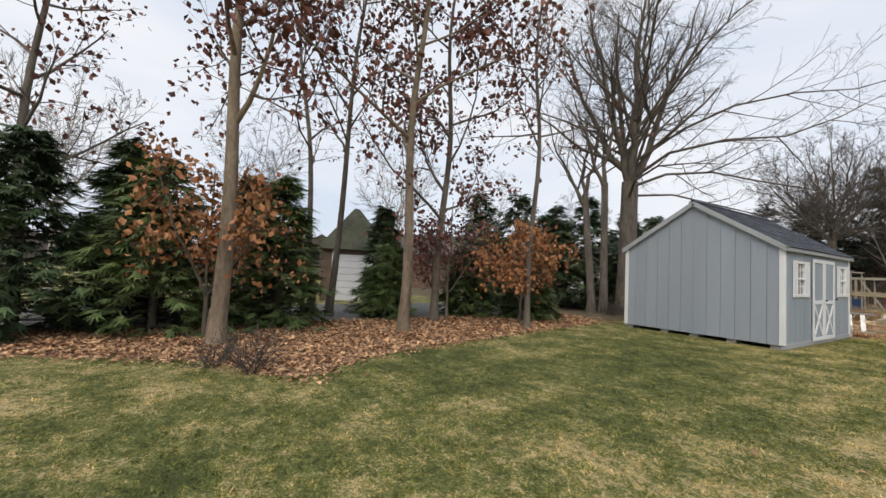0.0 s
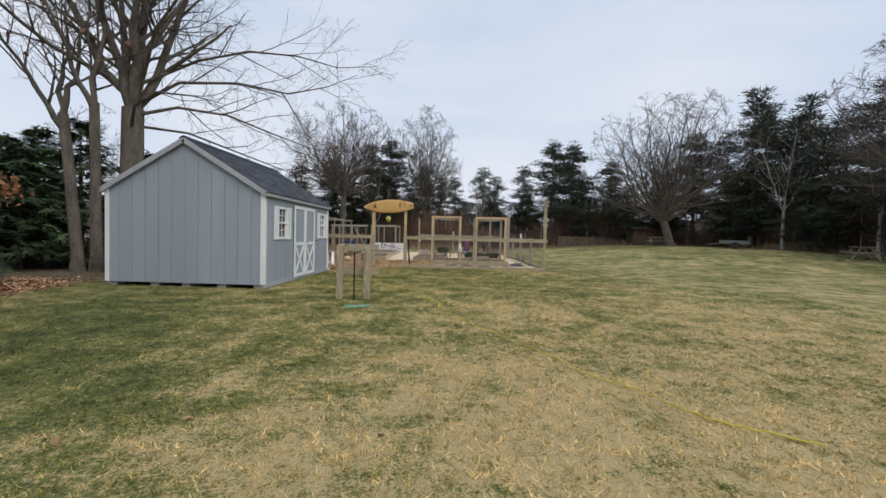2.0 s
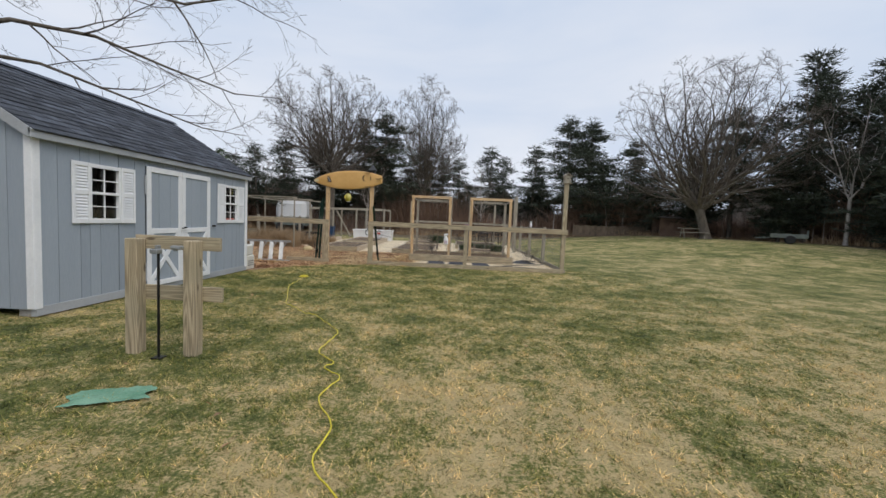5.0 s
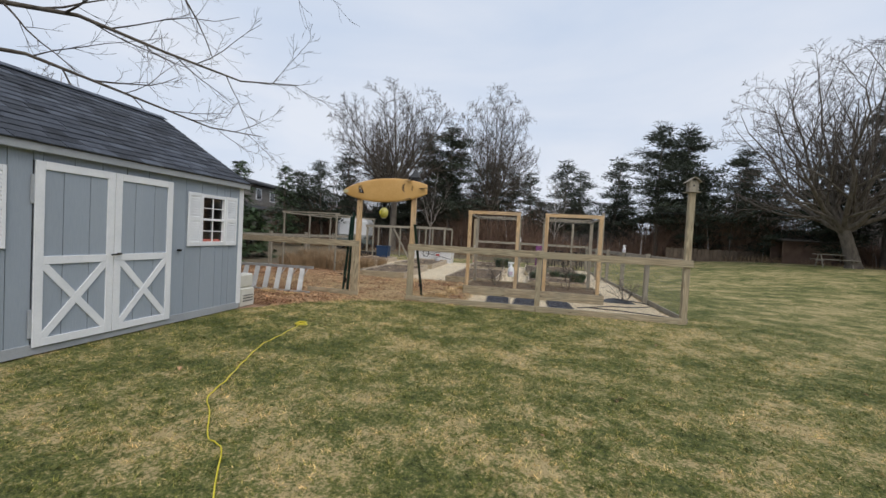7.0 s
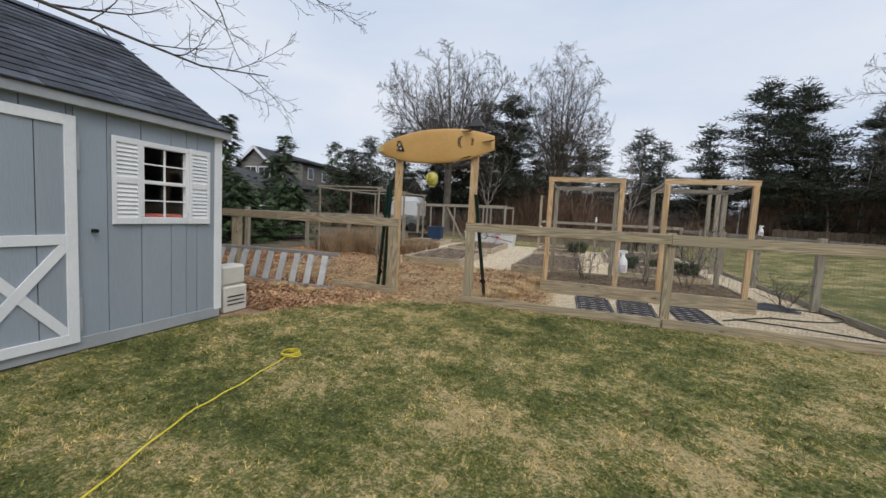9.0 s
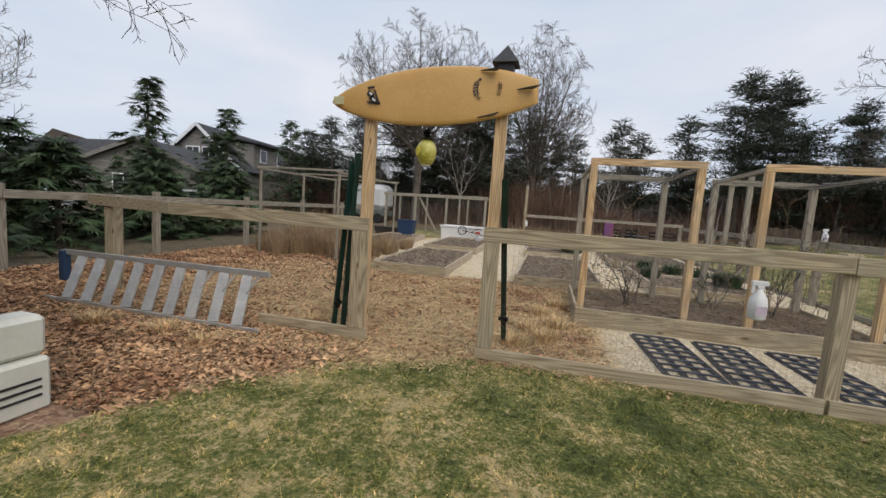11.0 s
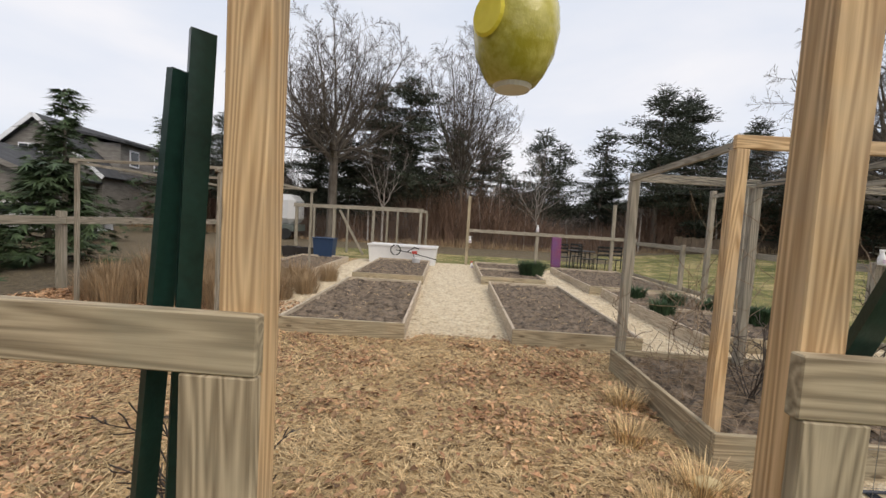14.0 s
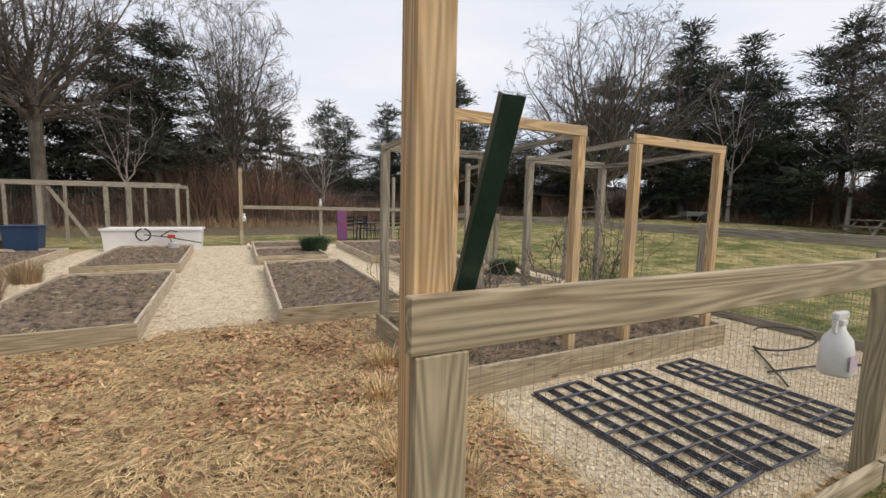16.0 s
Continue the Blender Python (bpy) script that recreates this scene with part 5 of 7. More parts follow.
def fin(cx, cz, ang):
    bm = bmesh.new()
    pts = [(-0.10, 0), (-0.05, -0.025), (0.0, -0.052), (0.05, -0.075), (0.11, -0.105), (0.085, -0.07), (0.06, -0.03), (0.04, 0)]
    lo = [bm.verts.new((x, y, -0.004)) for x, y in pts]
    hi = [bm.verts.new((x, y, 0.004)) for x, y in pts]
    bm.faces.new(lo), bm.faces.new(list(reversed(hi)))
    for i in range(len(pts)):
        bm.faces.new((lo[i], hi[i], hi[(i + 1) % len(pts)], lo[(i + 1) % len(pts)]))
    bmesh.ops.recalc_face_normals(bm, faces=bm.faces)
    part("fin", bm, black_plastic, surf, "dark translucent fin", m=Matrix.Translation((cx, -0.027, cz)) @ Matrix.Rotation(radians(ang), 4, "Y"))


fin(0.60, 0.195, 4)
fin(0.93, 0.02, 0)
fin(0.58, -0.205, -4)


def badge(name, strokes, mat, label, depth=-0.0335):
    bm = bmesh.new()
    for (x0, z0), (x1, z1), w in strokes:
        beam(bm, (x0, depth, z0), (x1, depth, z1), 0.003, w)
    return part(name, bm, mat, surf, label)


nose_m = plain("pale_green_repair_patch", (0.50, 0.46, 0.25), (0.58, 0.54, 0.32), 5, 0.5, relief=0)
sx = -0.55
badge("badge", [((sx - 0.05, 0.10), (sx + 0.02, 0.105), 0.02), ((sx - 0.05, 0.06), (sx + 0.01, 0.02), 0.045), ((sx - 0.02, 0.02), (sx + 0.04, -0.04), 0.05), ((sx - 0.06, -0.03), (sx + 0.08, -0.05), 0.018), ((sx + 0.02, 0.08), (sx + 0.07, -0.06), 0.018)], ink, "black and white dog-like emblem drawn as plain strokes")
badge("badge", [((sx - 0.03, 0.055), (sx - 0.005, 0.035), 0.018), ((sx, 0.0), (sx + 0.03, -0.025), 0.02)], ink_white, "white fill of the emblem", -0.036)
cres = []
for i in range(8):
    a0, a1 = radians(100 + i * 20), radians(120 + i * 20)
    cres.append(((0.52 + 0.062 * math.cos(a0), 0.04 + 0.088 * math.sin(a0)), (0.52 + 0.062 * math.cos(a1), 0.04 + 0.088 * math.sin(a1)), 0.046 if 1 < i < 6 else 0.024))
badge("badge", cres, ink, "dark crescent graphic", -0.0325)
badge("badge", [((0.52 + 0.050 * math.cos(radians(a)), 0.04 + 0.070 * math.sin(radians(a))), (0.52 + 0.080 * math.cos(radians(a + 14)), 0.04 + 0.108 * math.sin(radians(a + 14))), 0.006) for a in range(120, 250, 18)], board_m, "pale stripes across the crescent", -0.0350)
badge("badge", [((0.672, 0.095), (0.672, 0.015), 0.012), ((0.690, 0.085), (0.690, 0.02), 0.010), ((0.655, 0.0), (0.688, -0.008), 0.030), ((0.660, 0.06), (0.700, 0.066), 0.012), ((0.662, 0.035), (0.700, 0.04), 0.010)], ink_tan, "small brown graphic", -0.032)

badge("badge", [((-0.97, 0.0), (-0.86, 0.0), 0.075)], nose_m, "pale green repair patch at the nose", -0.024)

# pineapple lantern under the arch
pl = thing("hanging_lantern", Matrix.Translation((-3.065, FY + 0.0, 1.842)) @ Matrix.Diagonal((1.12, 1.12, 1.2, 1)), "yellow-green glazed pineapple lantern with a dark leafy crown", "lantern")
part("lantern_body", lathe([(0.040, 0.0), (0.048, 0.002), (0.062, 0.02), (0.080, 0.055), (0.088, 0.10), (0.084, 0.14), (0.068, 0.175), (0.045, 0.195), (0.03, 0.20)], 28), ceramic, pl, smooth=True)
part("lantern_opening", lathe([(0.034, 0.0), (0.040, 0.004), (0.034, 0.008)], 20), yellow_cord, pl, "bright yellow round opening in the glaze", m=Matrix.Translation((-0.058, -0.058, 0.105)) @ Matrix.Rotation(radians(-45), 4, "Z") @ Matrix.Rotation(radians(90), 4, "X"))
part("lantern_base", lathe([(0.036, -0.008), (0.040, 0.0)], 24), cream_plastic, pl, "pale ceramic foot ring")
bm = bmesh.new()
for ring, (nn, ln, el, z) in enumerate(((11, 0.10, 12, 0.195), (9, 0.095, 38, 0.205), (6, 0.085, 66, 0.21))):
    for i in range(nn):
        a = 2 * math.pi * (i + 0.5 * ring) / nn
        d = Vector((math.cos(a) * math.cos(radians(el)), math.sin(a) * math.cos(radians(el)), math.sin(radians(el))))
        s = Vector((-math.sin(a), math.cos(a), 0)) * 0.014
        p = Vector((0, 0, z)) + d * 0.02
        q = p + d * ln * 0.55
        tip = p + d * ln + Vector((0, 0, -0.012))
        v = [bm.verts.new(c) for c in (p - s * 0.7, p + s * 0.7, q + s, q - s, tip)]
        bm.faces.new((v[0], v[1], v[2], v[3]))
        bm.faces.new((v[3], v[2], v[4]))
part("lantern_crown", bm, black_iron, pl, "dark metal leaf crown")
place("hanging_wire", tube_mesh("hanging_wire", [([(0, 0, 0.2), (0.003, -0.02, 0.28), (0, -0.07, 0.36)], [0.002, 0.002, 0.002])], wire_m, 4), pl)


# green steel stakes leaning against the posts
def stake(a, b, label="dark green steel garden stake leaning against the gate post", knob=True):
    a, b = Vector(a), Vector(b)
    t = thing("metal_stake", a, label, "stake", "green stakes at the gate")
    d = b - a
    bm = bmesh.new()
    q = Matrix.Rotation(0, 4, "X") @ d.to_track_quat("Z", "Y").to_matrix().to_4x4()
    prof = [(-0.028, -0.003), (0.028, -0.003), (0.024, 0.024), (0.020, 0.024), (0.024, 0.001), (-0.024, 0.001), (-0.020, 0.024), (-0.024, 0.024)]
    lo = [bm.verts.new(q @ Vector((x, y, 0))) for x, y in prof]
    hi = [bm.verts.new(q @ Vector((x, y, d.length))) for x, y in prof]
    bm.faces.new(list(reversed(lo))), bm.faces.new(hi)
    for i in range(8):
        bm.faces.new((lo[i], lo[(i + 1) % 8], hi[(i + 1) % 8], hi[i]))
    part("stake_channel", bm, green_steel, t)
    if knob:
        bm = bmesh.new()
        box(bm, -0.05, 0.05, -0.03, 0.0, 0.32, 0.36, 0.004, q)
        box(bm, -0.015, 0.015, -0.04, -0.005, 0.28, 0.40, 0.004, q)
        part("clamp", bm, black_iron, t, "black clamp on the stake")
    return t


stake((-4.02, 18.12, 0.0), (-3.845, 18.06, 1.84))
stake((-3.93, 18.16, 0.0), (-3.79, 18.05, 1.93), knob=False)
stake((-2.21, 18.62, 0.0), (-2.255, 17.84, 1.72))

# ---- raised beds ----
BED_H = 0.21


def raised_bed(x0, x1, y0, y1, turn=0.0, cross=(), label="long timber raised bed filled with dry soil", tone=lit_bed_wood, h=BED_H, th=0.04):
    cx, cy = (x0 + x1) / 2, y0
    t = thing("raised_bed", Matrix.Translation((cx, cy, 0)) @ Matrix.Rotation(radians(turn), 4, "Z"), label, "garden bed", "raised beds")
    a, b, d = x0 - cx, x1 - cx, y1 - y0
    part("board", box(bmesh.new(), a, b, 0, th, -0.02, h, 0.005), wood_old[0], t)
    part("board", box(bmesh.new(), a, b, d - th, d, -0.02, h, 0.005), tone[0], t)
    part("board", box(bmesh.new(), a, a + th, th, d - th, -0.02, h, 0.005), tone[1], t)
    part("board", box(bmesh.new(), b - th, b, th, d - th, -0.02, h, 0.005), tone[1], t)
    for c in cross:
        part("divider", box(bmesh.new(), a + th, b - th, c - th / 2, c + th / 2, 0.0, h, 0.004), tone[0], t)
    nx, ny = max(6, int((b - a) / 0.05)), max(6, int(d / 0.05))
    xs, yt = np.linspace(a + th, b - th, nx), np.linspace(th, d - th, ny)
    X, Y = np.meshgrid(xs, yt, indexing="ij")
    rr = np.random.default_rng(int(abs(x0 * 100) + y0 * 10))
    Z = h - 0.062 + 0.012 * np.sin(X * 9 + rr.uniform(0, 6)) * np.sin(Y * 6) + rr.uniform(-0.030, 0.030, X.shape)
    V = np.stack([X, Y, Z], -1).reshape(-1, 3)
    i, j = np.meshgrid(np.arange(nx - 1), np.arange(ny - 1), indexing="ij")
    q = (i * ny + j).ravel()
    T = np.concatenate([np.stack([q, q + ny, q + ny + 1], 1), np.stack([q, q + ny + 1, q + 1], 1)])
    place("soil", soup("soil", V, T, soil_m, False), t, "dry brown lumpy soil")
    return t


raised_bed(-5.43, -3.79, 22.2, 26.1, 2.2)
raised_bed(-5.72, -3.97, 26.95, 31.2, 2.2)
raised_bed(-2.40, -0.74, 22.33, 26.85, 0.0)
raised_bed(-2.52, -0.84, 27.75, 32.0, 0.5, (2.2,), "timber raised bed with dry soil and a grey bushy herb")
raised_bed(0.12, 2.42, 27.2, 31.6, 0.0, (), "timber raised bed with dry soil near the back fence")
raised_bed(0.28, 2.2, 22.75, 26.9, 0.0, (2.0,), "timber raised bed with straggly herbs and a low green plant")
raised_bed(-8.3, -6.72, 26.9, 30.8, 2.2, (), "timber raised bed with weathered boards beside the dry grass")
raised_bed(-1.40, 2.12, 19.78, 21.66, 0.0, (), "wide timber raised bed under the two trellis frames", wood_old, 0.24)


vine_m = plain("dry_vine_stem", (0.16, 0.11, 0.07), (0.36, 0.27, 0.18), 4, 0.9, relief=0)


# ---- trellis frames over the near bed ----
def trellis(x0, x1, lab):
    y0, y1, z1 = 19.90, 21.62, 2.22
    t = thing("trellis_frame", ((x0 + x1) / 2, y0, 0), lab, "trellis", "trellis frames over the bed")
    o = ((x0 + x1) / 2, y0, 0)
    P = 0.085
    for x in (x0, x1 - P):
        for k, y in enumerate((y0, y1 - P)):
            put_box("post", t, o, x, x + P, y, y + P, 0.05, z1 - (0.09 if k == 0 else 0.13), (wood_new if k == 0 else wood_grey)[2])
    put_box("crossbar", t, o, x0 - 0.01, x1 + 0.01, y0, y0 + 0.038, z1 - 0.088, z1, wood_new[0])
    put_box("crossbar", t, o, x0, x1, y1 - 0.04, y1, z1 - 0.128, z1 - 0.04, wood_grey[0], "grey weathered crossbar")
    for x in (x0 + 0.01, x1 - 0.05):
        part("side_rail", beam(bmesh.new(), (x + 0.02 - o[0], 0.04, z1 - 0.06), (x + 0.02 - o[0], y1 - y0 - 0.04, z1 - 0.10), 0.035, 0.05), wood_grey[1], t)
    r = Rng(int(x0 * 100))
    paths = []
    for i in range(9):
        y = 0.1 + i * 0.18
        sag = [(x0 - o[0] + (x1 - x0) * k / 6, y, z1 - 0.07 - 0.10 * math.sin(math.pi * k / 6) - 0.02 * r.random()) for k in range(7)]
        paths.append((sag, [0.0022] * 7))
    for i in range(13):
        x = x0 - o[0] + (x1 - x0) * (i + 0.5) / 13
        f = math.sin(math.pi * (i + 0.5) / 13)
        paths.append(([(x, 0.04, z1 - 0.03 - 0.07 * f), (x + 0.02, 0.8, z1 - 0.09 - 0.1 * f), (x, 1.6, z1 - 0.08 - 0.05 * f)], [0.0022] * 3))
    place("netting", tube_mesh("netting", paths, net_m, 3, False), t, "dark sagging net", kind="stuff")
    # dry vines climbing inside the frame
    vp = levels()
    tips = []
    for i in range(15):
        s = Vector((r.uniform(x0, x1) - o[0], r.uniform(0.4, 1.5), 0.16))
        pts, _ = wander(r, s, (r.uniform(-0.2, 0.2), r.uniform(-0.2, 0.2), 1), r.uniform(0.7, 1.9), 9, 0.22, 0.08)
        grow(r, vp, pts, 0.0042, 0.0025, 1, [None, (6, 0.4, 50, 0.18, 0.0, 0.2), (2, 0.4, 40, 0.2, 0, 0.3)], tips)
    vv = thing("dry_vines", o, "dry tangled brown vines growing in the bed", "plant", "dry vines in the bed")
    place("vine_work", tube_mesh("vine_work", vp[1] + vp[2], vine_m, 4), vv, kind="stuff")


trellis(-1.37, -0.02, "tan timber trellis frame standing in the wide bed")
trellis(0.62, 2.02, "second tan timber trellis frame with weathered rear posts")

# tall frame by the side fence
tf = thing("trellis_frame", (3.2, 27.0, 0), "tall grey timber frame of two posts by the side fence", "trellis", "trellis frames over the bed")
o = (3.2, 27.0, 0)
put_box("post", tf, o, 3.12, 3.23, 27.7, 27.81, -0.05, 2.75, wood_grey[2])
put_box("post", tf, o, 3.0, 3.11, 26.25, 26.36, -0.05, 2.75, wood_grey[2])
part("crossbar", beam(bmesh.new(), (-0.14, -0.7, 2.62), (-0.03, 0.75, 2.62), 0.04, 0.09), wood_grey[1], tf)

# pergola of thin poles over the dry grass
pg = thing("bean_arbour", (-7.6, 24.3, 0), "grey weathered pole frame with netting over dry grass", "trellis")
o = (-7.6, 24.3)
PX, PY = (-8.7, -6.6), (22.8, 24.6, 26.4)
for x in PX:
    for y in PY:
        part("pole", beam(bmesh.new(), (x - o[0], y - o[1], 0), (x - o[0], y - o[1], 2.05), 0.045, 0.045), wood_grey[2], pg)
    part("top_pole", beam(bmesh.new(), (x - o[0], PY[0] - o[1] - 0.1, 2.07), (x - o[0], PY[2] - o[1] + 0.1, 2.07), 0.04, 0.04), wood_grey[1], pg)
for y in PY:
    part("cross_pole", beam(bmesh.new(), (PX[0] - 0.1 - o[0], y - o[1], 2.11), (PX[1] + 0.1 - o[0], y - o[1], 2.11), 0.04, 0.04), wood_grey[0], pg)

# ---- coop behind the beds ----
cp = thing("chicken_run", (-7.0, 33.2, 0), "grey timber and wire run with a sloping top beam and brace", "coop")
o = (-7.0, 33.2, 0)
for x, z in ((-9.6, 1.86), (-8.1, 1.88), (-6.55, 1.9), (-4.7, 1.92)):
    put_box("post", cp, o, x - 0.05, x + 0.05, 32.95, 33.05, -0.05, z, wood_grey[2])
for x in (-9.6, -8.1, -6.35, -5.9, -4.62):
    put_box("post", cp, o, x - 0.04, x + 0.04, 34.9, 34.98, -0.05, 1.9, wood_grey[2])
part("top_beam", beam(bmesh.new(), (-9.7 + 7, -0.25, 1.90), (-4.6 + 7, -0.25, 1.97), 0.045, 0.14), wood_grey[0], cp)
part("top_beam", beam(bmesh.new(), (-9.7 + 7, 1.75, 1.95), (-4.6 + 7, 1.75, 1.98), 0.045, 0.12), wood_grey[0], cp)
for x in (-9.65, -4.65):
    part("side_beam", beam(bmesh.new(), (x + 7, -0.2, 1.94), (x + 7, 1.75, 1.95), 0.045, 0.09), wood_grey[1], cp)
part("brace", beam(bmesh.new(), (-7.9 + 7, -0.2, 1.82), (-6.9 + 7, -0.2, 0.1), 0.04, 0.09), wood_grey[2], cp)
wire_mesh("wire_mesh", cp, (-9.6, 33.0, 0), (-4.7, 33.0, 0), 0.02, 1.85, 0.08, 0.08, 0.0018, o=o)

# ---- tub, bins, hose wheel ----
tub = thing("white_tub", (-5.15, 31.9, 0), "long white plastic tub behind the beds", "tub")


def trough(x0, x1, y0, y1, h, t=0.03, taper=0.05):
    bm = bmesh.new()
    def ring(a, b, c, d, z):
        return [bm.verts.new(p) for p in ((a, c, z), (b, c, z), (b, d, z), (a, d, z))]
    r0 = ring(x0 + taper, x1 - taper, y0 + taper, y1 - taper, 0)
    r1 = ring(x0, x1, y0, y1, h)
    r2 = ring(x0 + t, x1 - t, y0 + t, y1 - t, h)
    r3 = ring(x0 + t + taper, x1 - t - taper, y0 + t + taper, y1 - t - taper, h * 0.4)
    bm.faces.new(list(reversed(r0)))
    bm.faces.new(r3)
    for a, b in ((r0, r1), (r1, r2), (r2, r3)):
        for i in range(4):
            bm.faces.new((a[i], a[(i + 1) % 4], b[(i + 1) % 4], b[i]))
    return bm


part("tub_body", trough(-1.22, 1.22, -0.42, 0.42, 0.66), white_plastic, tub)
part("tub_rim", box(box(bmesh.new(), -1.25, 1.25, -0.455, -0.423, 0.60, 0.665, 0.004), -1.25, 1.25, 0.423, 0.455, 0.60, 0.665, 0.004), white_plastic, tub)
hw = thing("wheel_hoe", (-5.15, 31.25, 0), "black spoked wheel hoe leaning against the white tub", "garden tool")
ring = [([(0.17 * math.cos(a) - 0.2, 0.0, 0.50 + 0.17 * math.sin(a)) for a in np.linspace(0, 2 * math.pi, 25)], [0.02] * 25)]
place("wheel", tube_mesh("wheel", ring, rubber, 8), hw)
place("frame", tube_mesh("frame", [([(-0.2, 0.05, 0.50), (0.4, 0.02, 0.42), (1.25, -0.2, 0.26)], [0.015] * 3), ([(0.2, 0.04, 0.45), (0.45, 0.03, 0.62), (0.62, 0.02, 0.58)], [0.015] * 3), ([(0.42, 0, 0.42), (0.5, 0, 0.2), (0.52, 0, 0.02)], [0.012] * 3)], black_iron, 6), hw)
part("seat_plate", bx(0.38, 0.56, -0.05, 0.05, 0.40, 0.50, bev=0.01), red_plastic, hw, "small dull red plate")
bn = thing("blue_bin", (-7.75, 30.95, 0), "dark blue plastic storage bin beside the bed", "bin")
part("bin_body", trough(-0.35, 0.35, -0.24, 0.24, 0.76), blue_plastic, bn)
part("bin_lid", bx(-0.38, 0.38, -0.27, 0.27, 0.76, 0.79, bev=0.01), blue_plastic, bn, "blue lid")
for k, x in enumerate((-8.55, -9.15)):
    b2 = thing("black_bin", (x, 31.3 + 0.2 * k, 0), "low black plastic tub beside the blue bin", "bin", "black tubs by the coop")
    part("bin_body", trough(-0.27, 0.27, -0.22, 0.22, 0.38), black_plastic, b2)
wbk = thing("white_bucket", (-4.55, 30.7, 0), "white plastic bucket on the path beside the tub", "bucket")
rs = random.Random(3)
bm = lathe([(0.10, 0), (0.115, 0.02), (0.14, 0.30), (0.145, 0.31)], 20)
part("bucket_body", bm, white_plastic, wbk, smooth=True)


def spray_bottle(x, y, z, rz, label, trig=white_plastic, size=1.0):
    t = thing("spray_bottle", Matrix.Translation((x, y, z)) @ Matrix.Rotation(radians(rz), 4, "Z") @ Matrix.Scale(size, 4), label, "bottle", "spray bottles in the garden")
    part("bottle_body", lathe([(0.045, 0), (0.052, 0.01), (0.052, 0.10), (0.045, 0.14), (0.022, 0.175), (0.018, 0.195)], 18), white_plastic, t, smooth=True)
    part("bottle_label", bx(-0.03, 0.03, -0.0535, -0.0515, 0.03, 0.09, bev=0), label_m, t, "pale printed label")
    part("trigger_head", box(box(box(bmesh.new(), -0.02, 0.02, -0.018, 0.018, 0.195, 0.215, 0.003), -0.05, 0.045, -0.012, 0.012, 0.215, 0.245, 0.005), -0.045, -0.03, -0.007, 0.007, 0.165, 0.216, 0.002), trig, t, "white trigger head")
    return t


spray_bottle(-0.11, 18.045, 0.70, 0, "white spray bottle hanging on the front fence wire", size=1.3)
spray_bottle(3.335, 23.62, 1.285, 0, "white spray bottle on the side fence post")
spray_bottle(-2.75, 32.35, 0.86, 0, "white spray bottle hanging by the tall back post")
spray_bottle(-2.66, 31.55, 0.0, 20, "red and white spray bottle at the path's end", red_plastic)
spray_bottle(-0.24, 32.6, 1.42, 30, "small white bottle on the back fence post")

# ---- black mesh trays, hose, stones on the shell path ----
def mesh_tray(x, y, w, d, rz, lab):
    t = thing("mesh_tray", Matrix.Translation((x, y, 0.012)) @ Matrix.Rotation(radians(rz), 4, "Z"), lab, "tray", "black trays on the path")
    paths = []
    for i in range(4):
        for e in range(3):
            xx = -w / 2 + w * i / 3 + (e - 1) * 0.026
            paths.append(([(xx, -d / 2, 0.008), (xx, 0, 0.01), (xx, d / 2, 0.008)], [0.009] * 3))
    n = 8
    for i in range(n + 1):
        yy = -d / 2 + d * i / n
        paths.append(([(-w / 2, yy, 0.016), (0, yy, 0.018), (w / 2, yy, 0.016)], [0.012] * 3))
    place("tray_grid", tube_mesh("tray_grid", paths, mat_black, 5), t, kind="stuff")


mesh_tray(-0.42, 18.95, 0.50, 1.35, 3, "black plastic grid tray lying on the shell path")
mesh_tray(0.22, 18.95, 0.50, 1.35, -2, "second black plastic grid tray on the shell path")
mesh_tray(1.02, 18.95, 0.50, 1.30, 2, "black plastic grid tray nearer the mid post")
hs = thing("hose", (2.3, 19.2, 0.0), "thin black hose coiled and trailing over shells", "hose")
pts = [(-0.9 + 0.0, -0.35, 0.03)]
loop = [(0.45 * math.cos(a) + 0.35, 0.22 * math.sin(a) + 0.25, 0.03 + 0.008 * k) for k, a in enumerate(np.linspace(2.6, 8.6, 22))]
tail = [(0.6, -0.25, 0.03), (0.95, -0.55, 0.03)]
place("hose_line", tube_mesh("hose_line", [(pts + loop, [0.011] * 23), ([(-0.7, -0.1, 0.025), (0.0, -0.22, 0.025), (0.6, -0.45, 0.025), (0.95, -0.62, 0.025)], [0.011] * 4)], black_plastic, 7), hs)
bmn = thing("plastic_bag", (2.6, 20.6, 0.0), "dark crumpled plastic sheet by the side fence", "sheet")
bm = bmesh.new()
bmesh.ops.create_grid(bm, x_segments=12, y_segments=10, size=0.5)
for v in bm.verts:
    rr_ = math.hypot(v.co.x, v.co.y)
    v.co = Vector((v.co.x * 0.8, v.co.y * 0.6, max(0.012, 0.11 - rr_ * 0.2 + rs.uniform(-0.02, 0.03))))
part("sheet_body", bm, black_plastic, bmn, smooth=True)
for x, y, s, sd in ((-5.72, 22.05, 0.17, 1), (-1.56, 19.55, 0.075, 2)):
    st = thing("stone", (x, y, 0), "tan rounded stone at the bed corner", "stone", "stones at the beds")
    bm = bmesh.new()
    bmesh.ops.create_icosphere(bm, subdivisions=3, radius=s)
    for v in bm.verts:
        k = 1 + 0.22 * noise.noise(v.co * 6 + Vector((sd * 7, 0, 0)))
        v.co = Vector((v.co.x * 1.25 * k, v.co.y * 0.85 * k, v.co.z * 0.62 * k + s * 0.4))
    part("stone_body", bm, stone_tan, st, smooth=True)


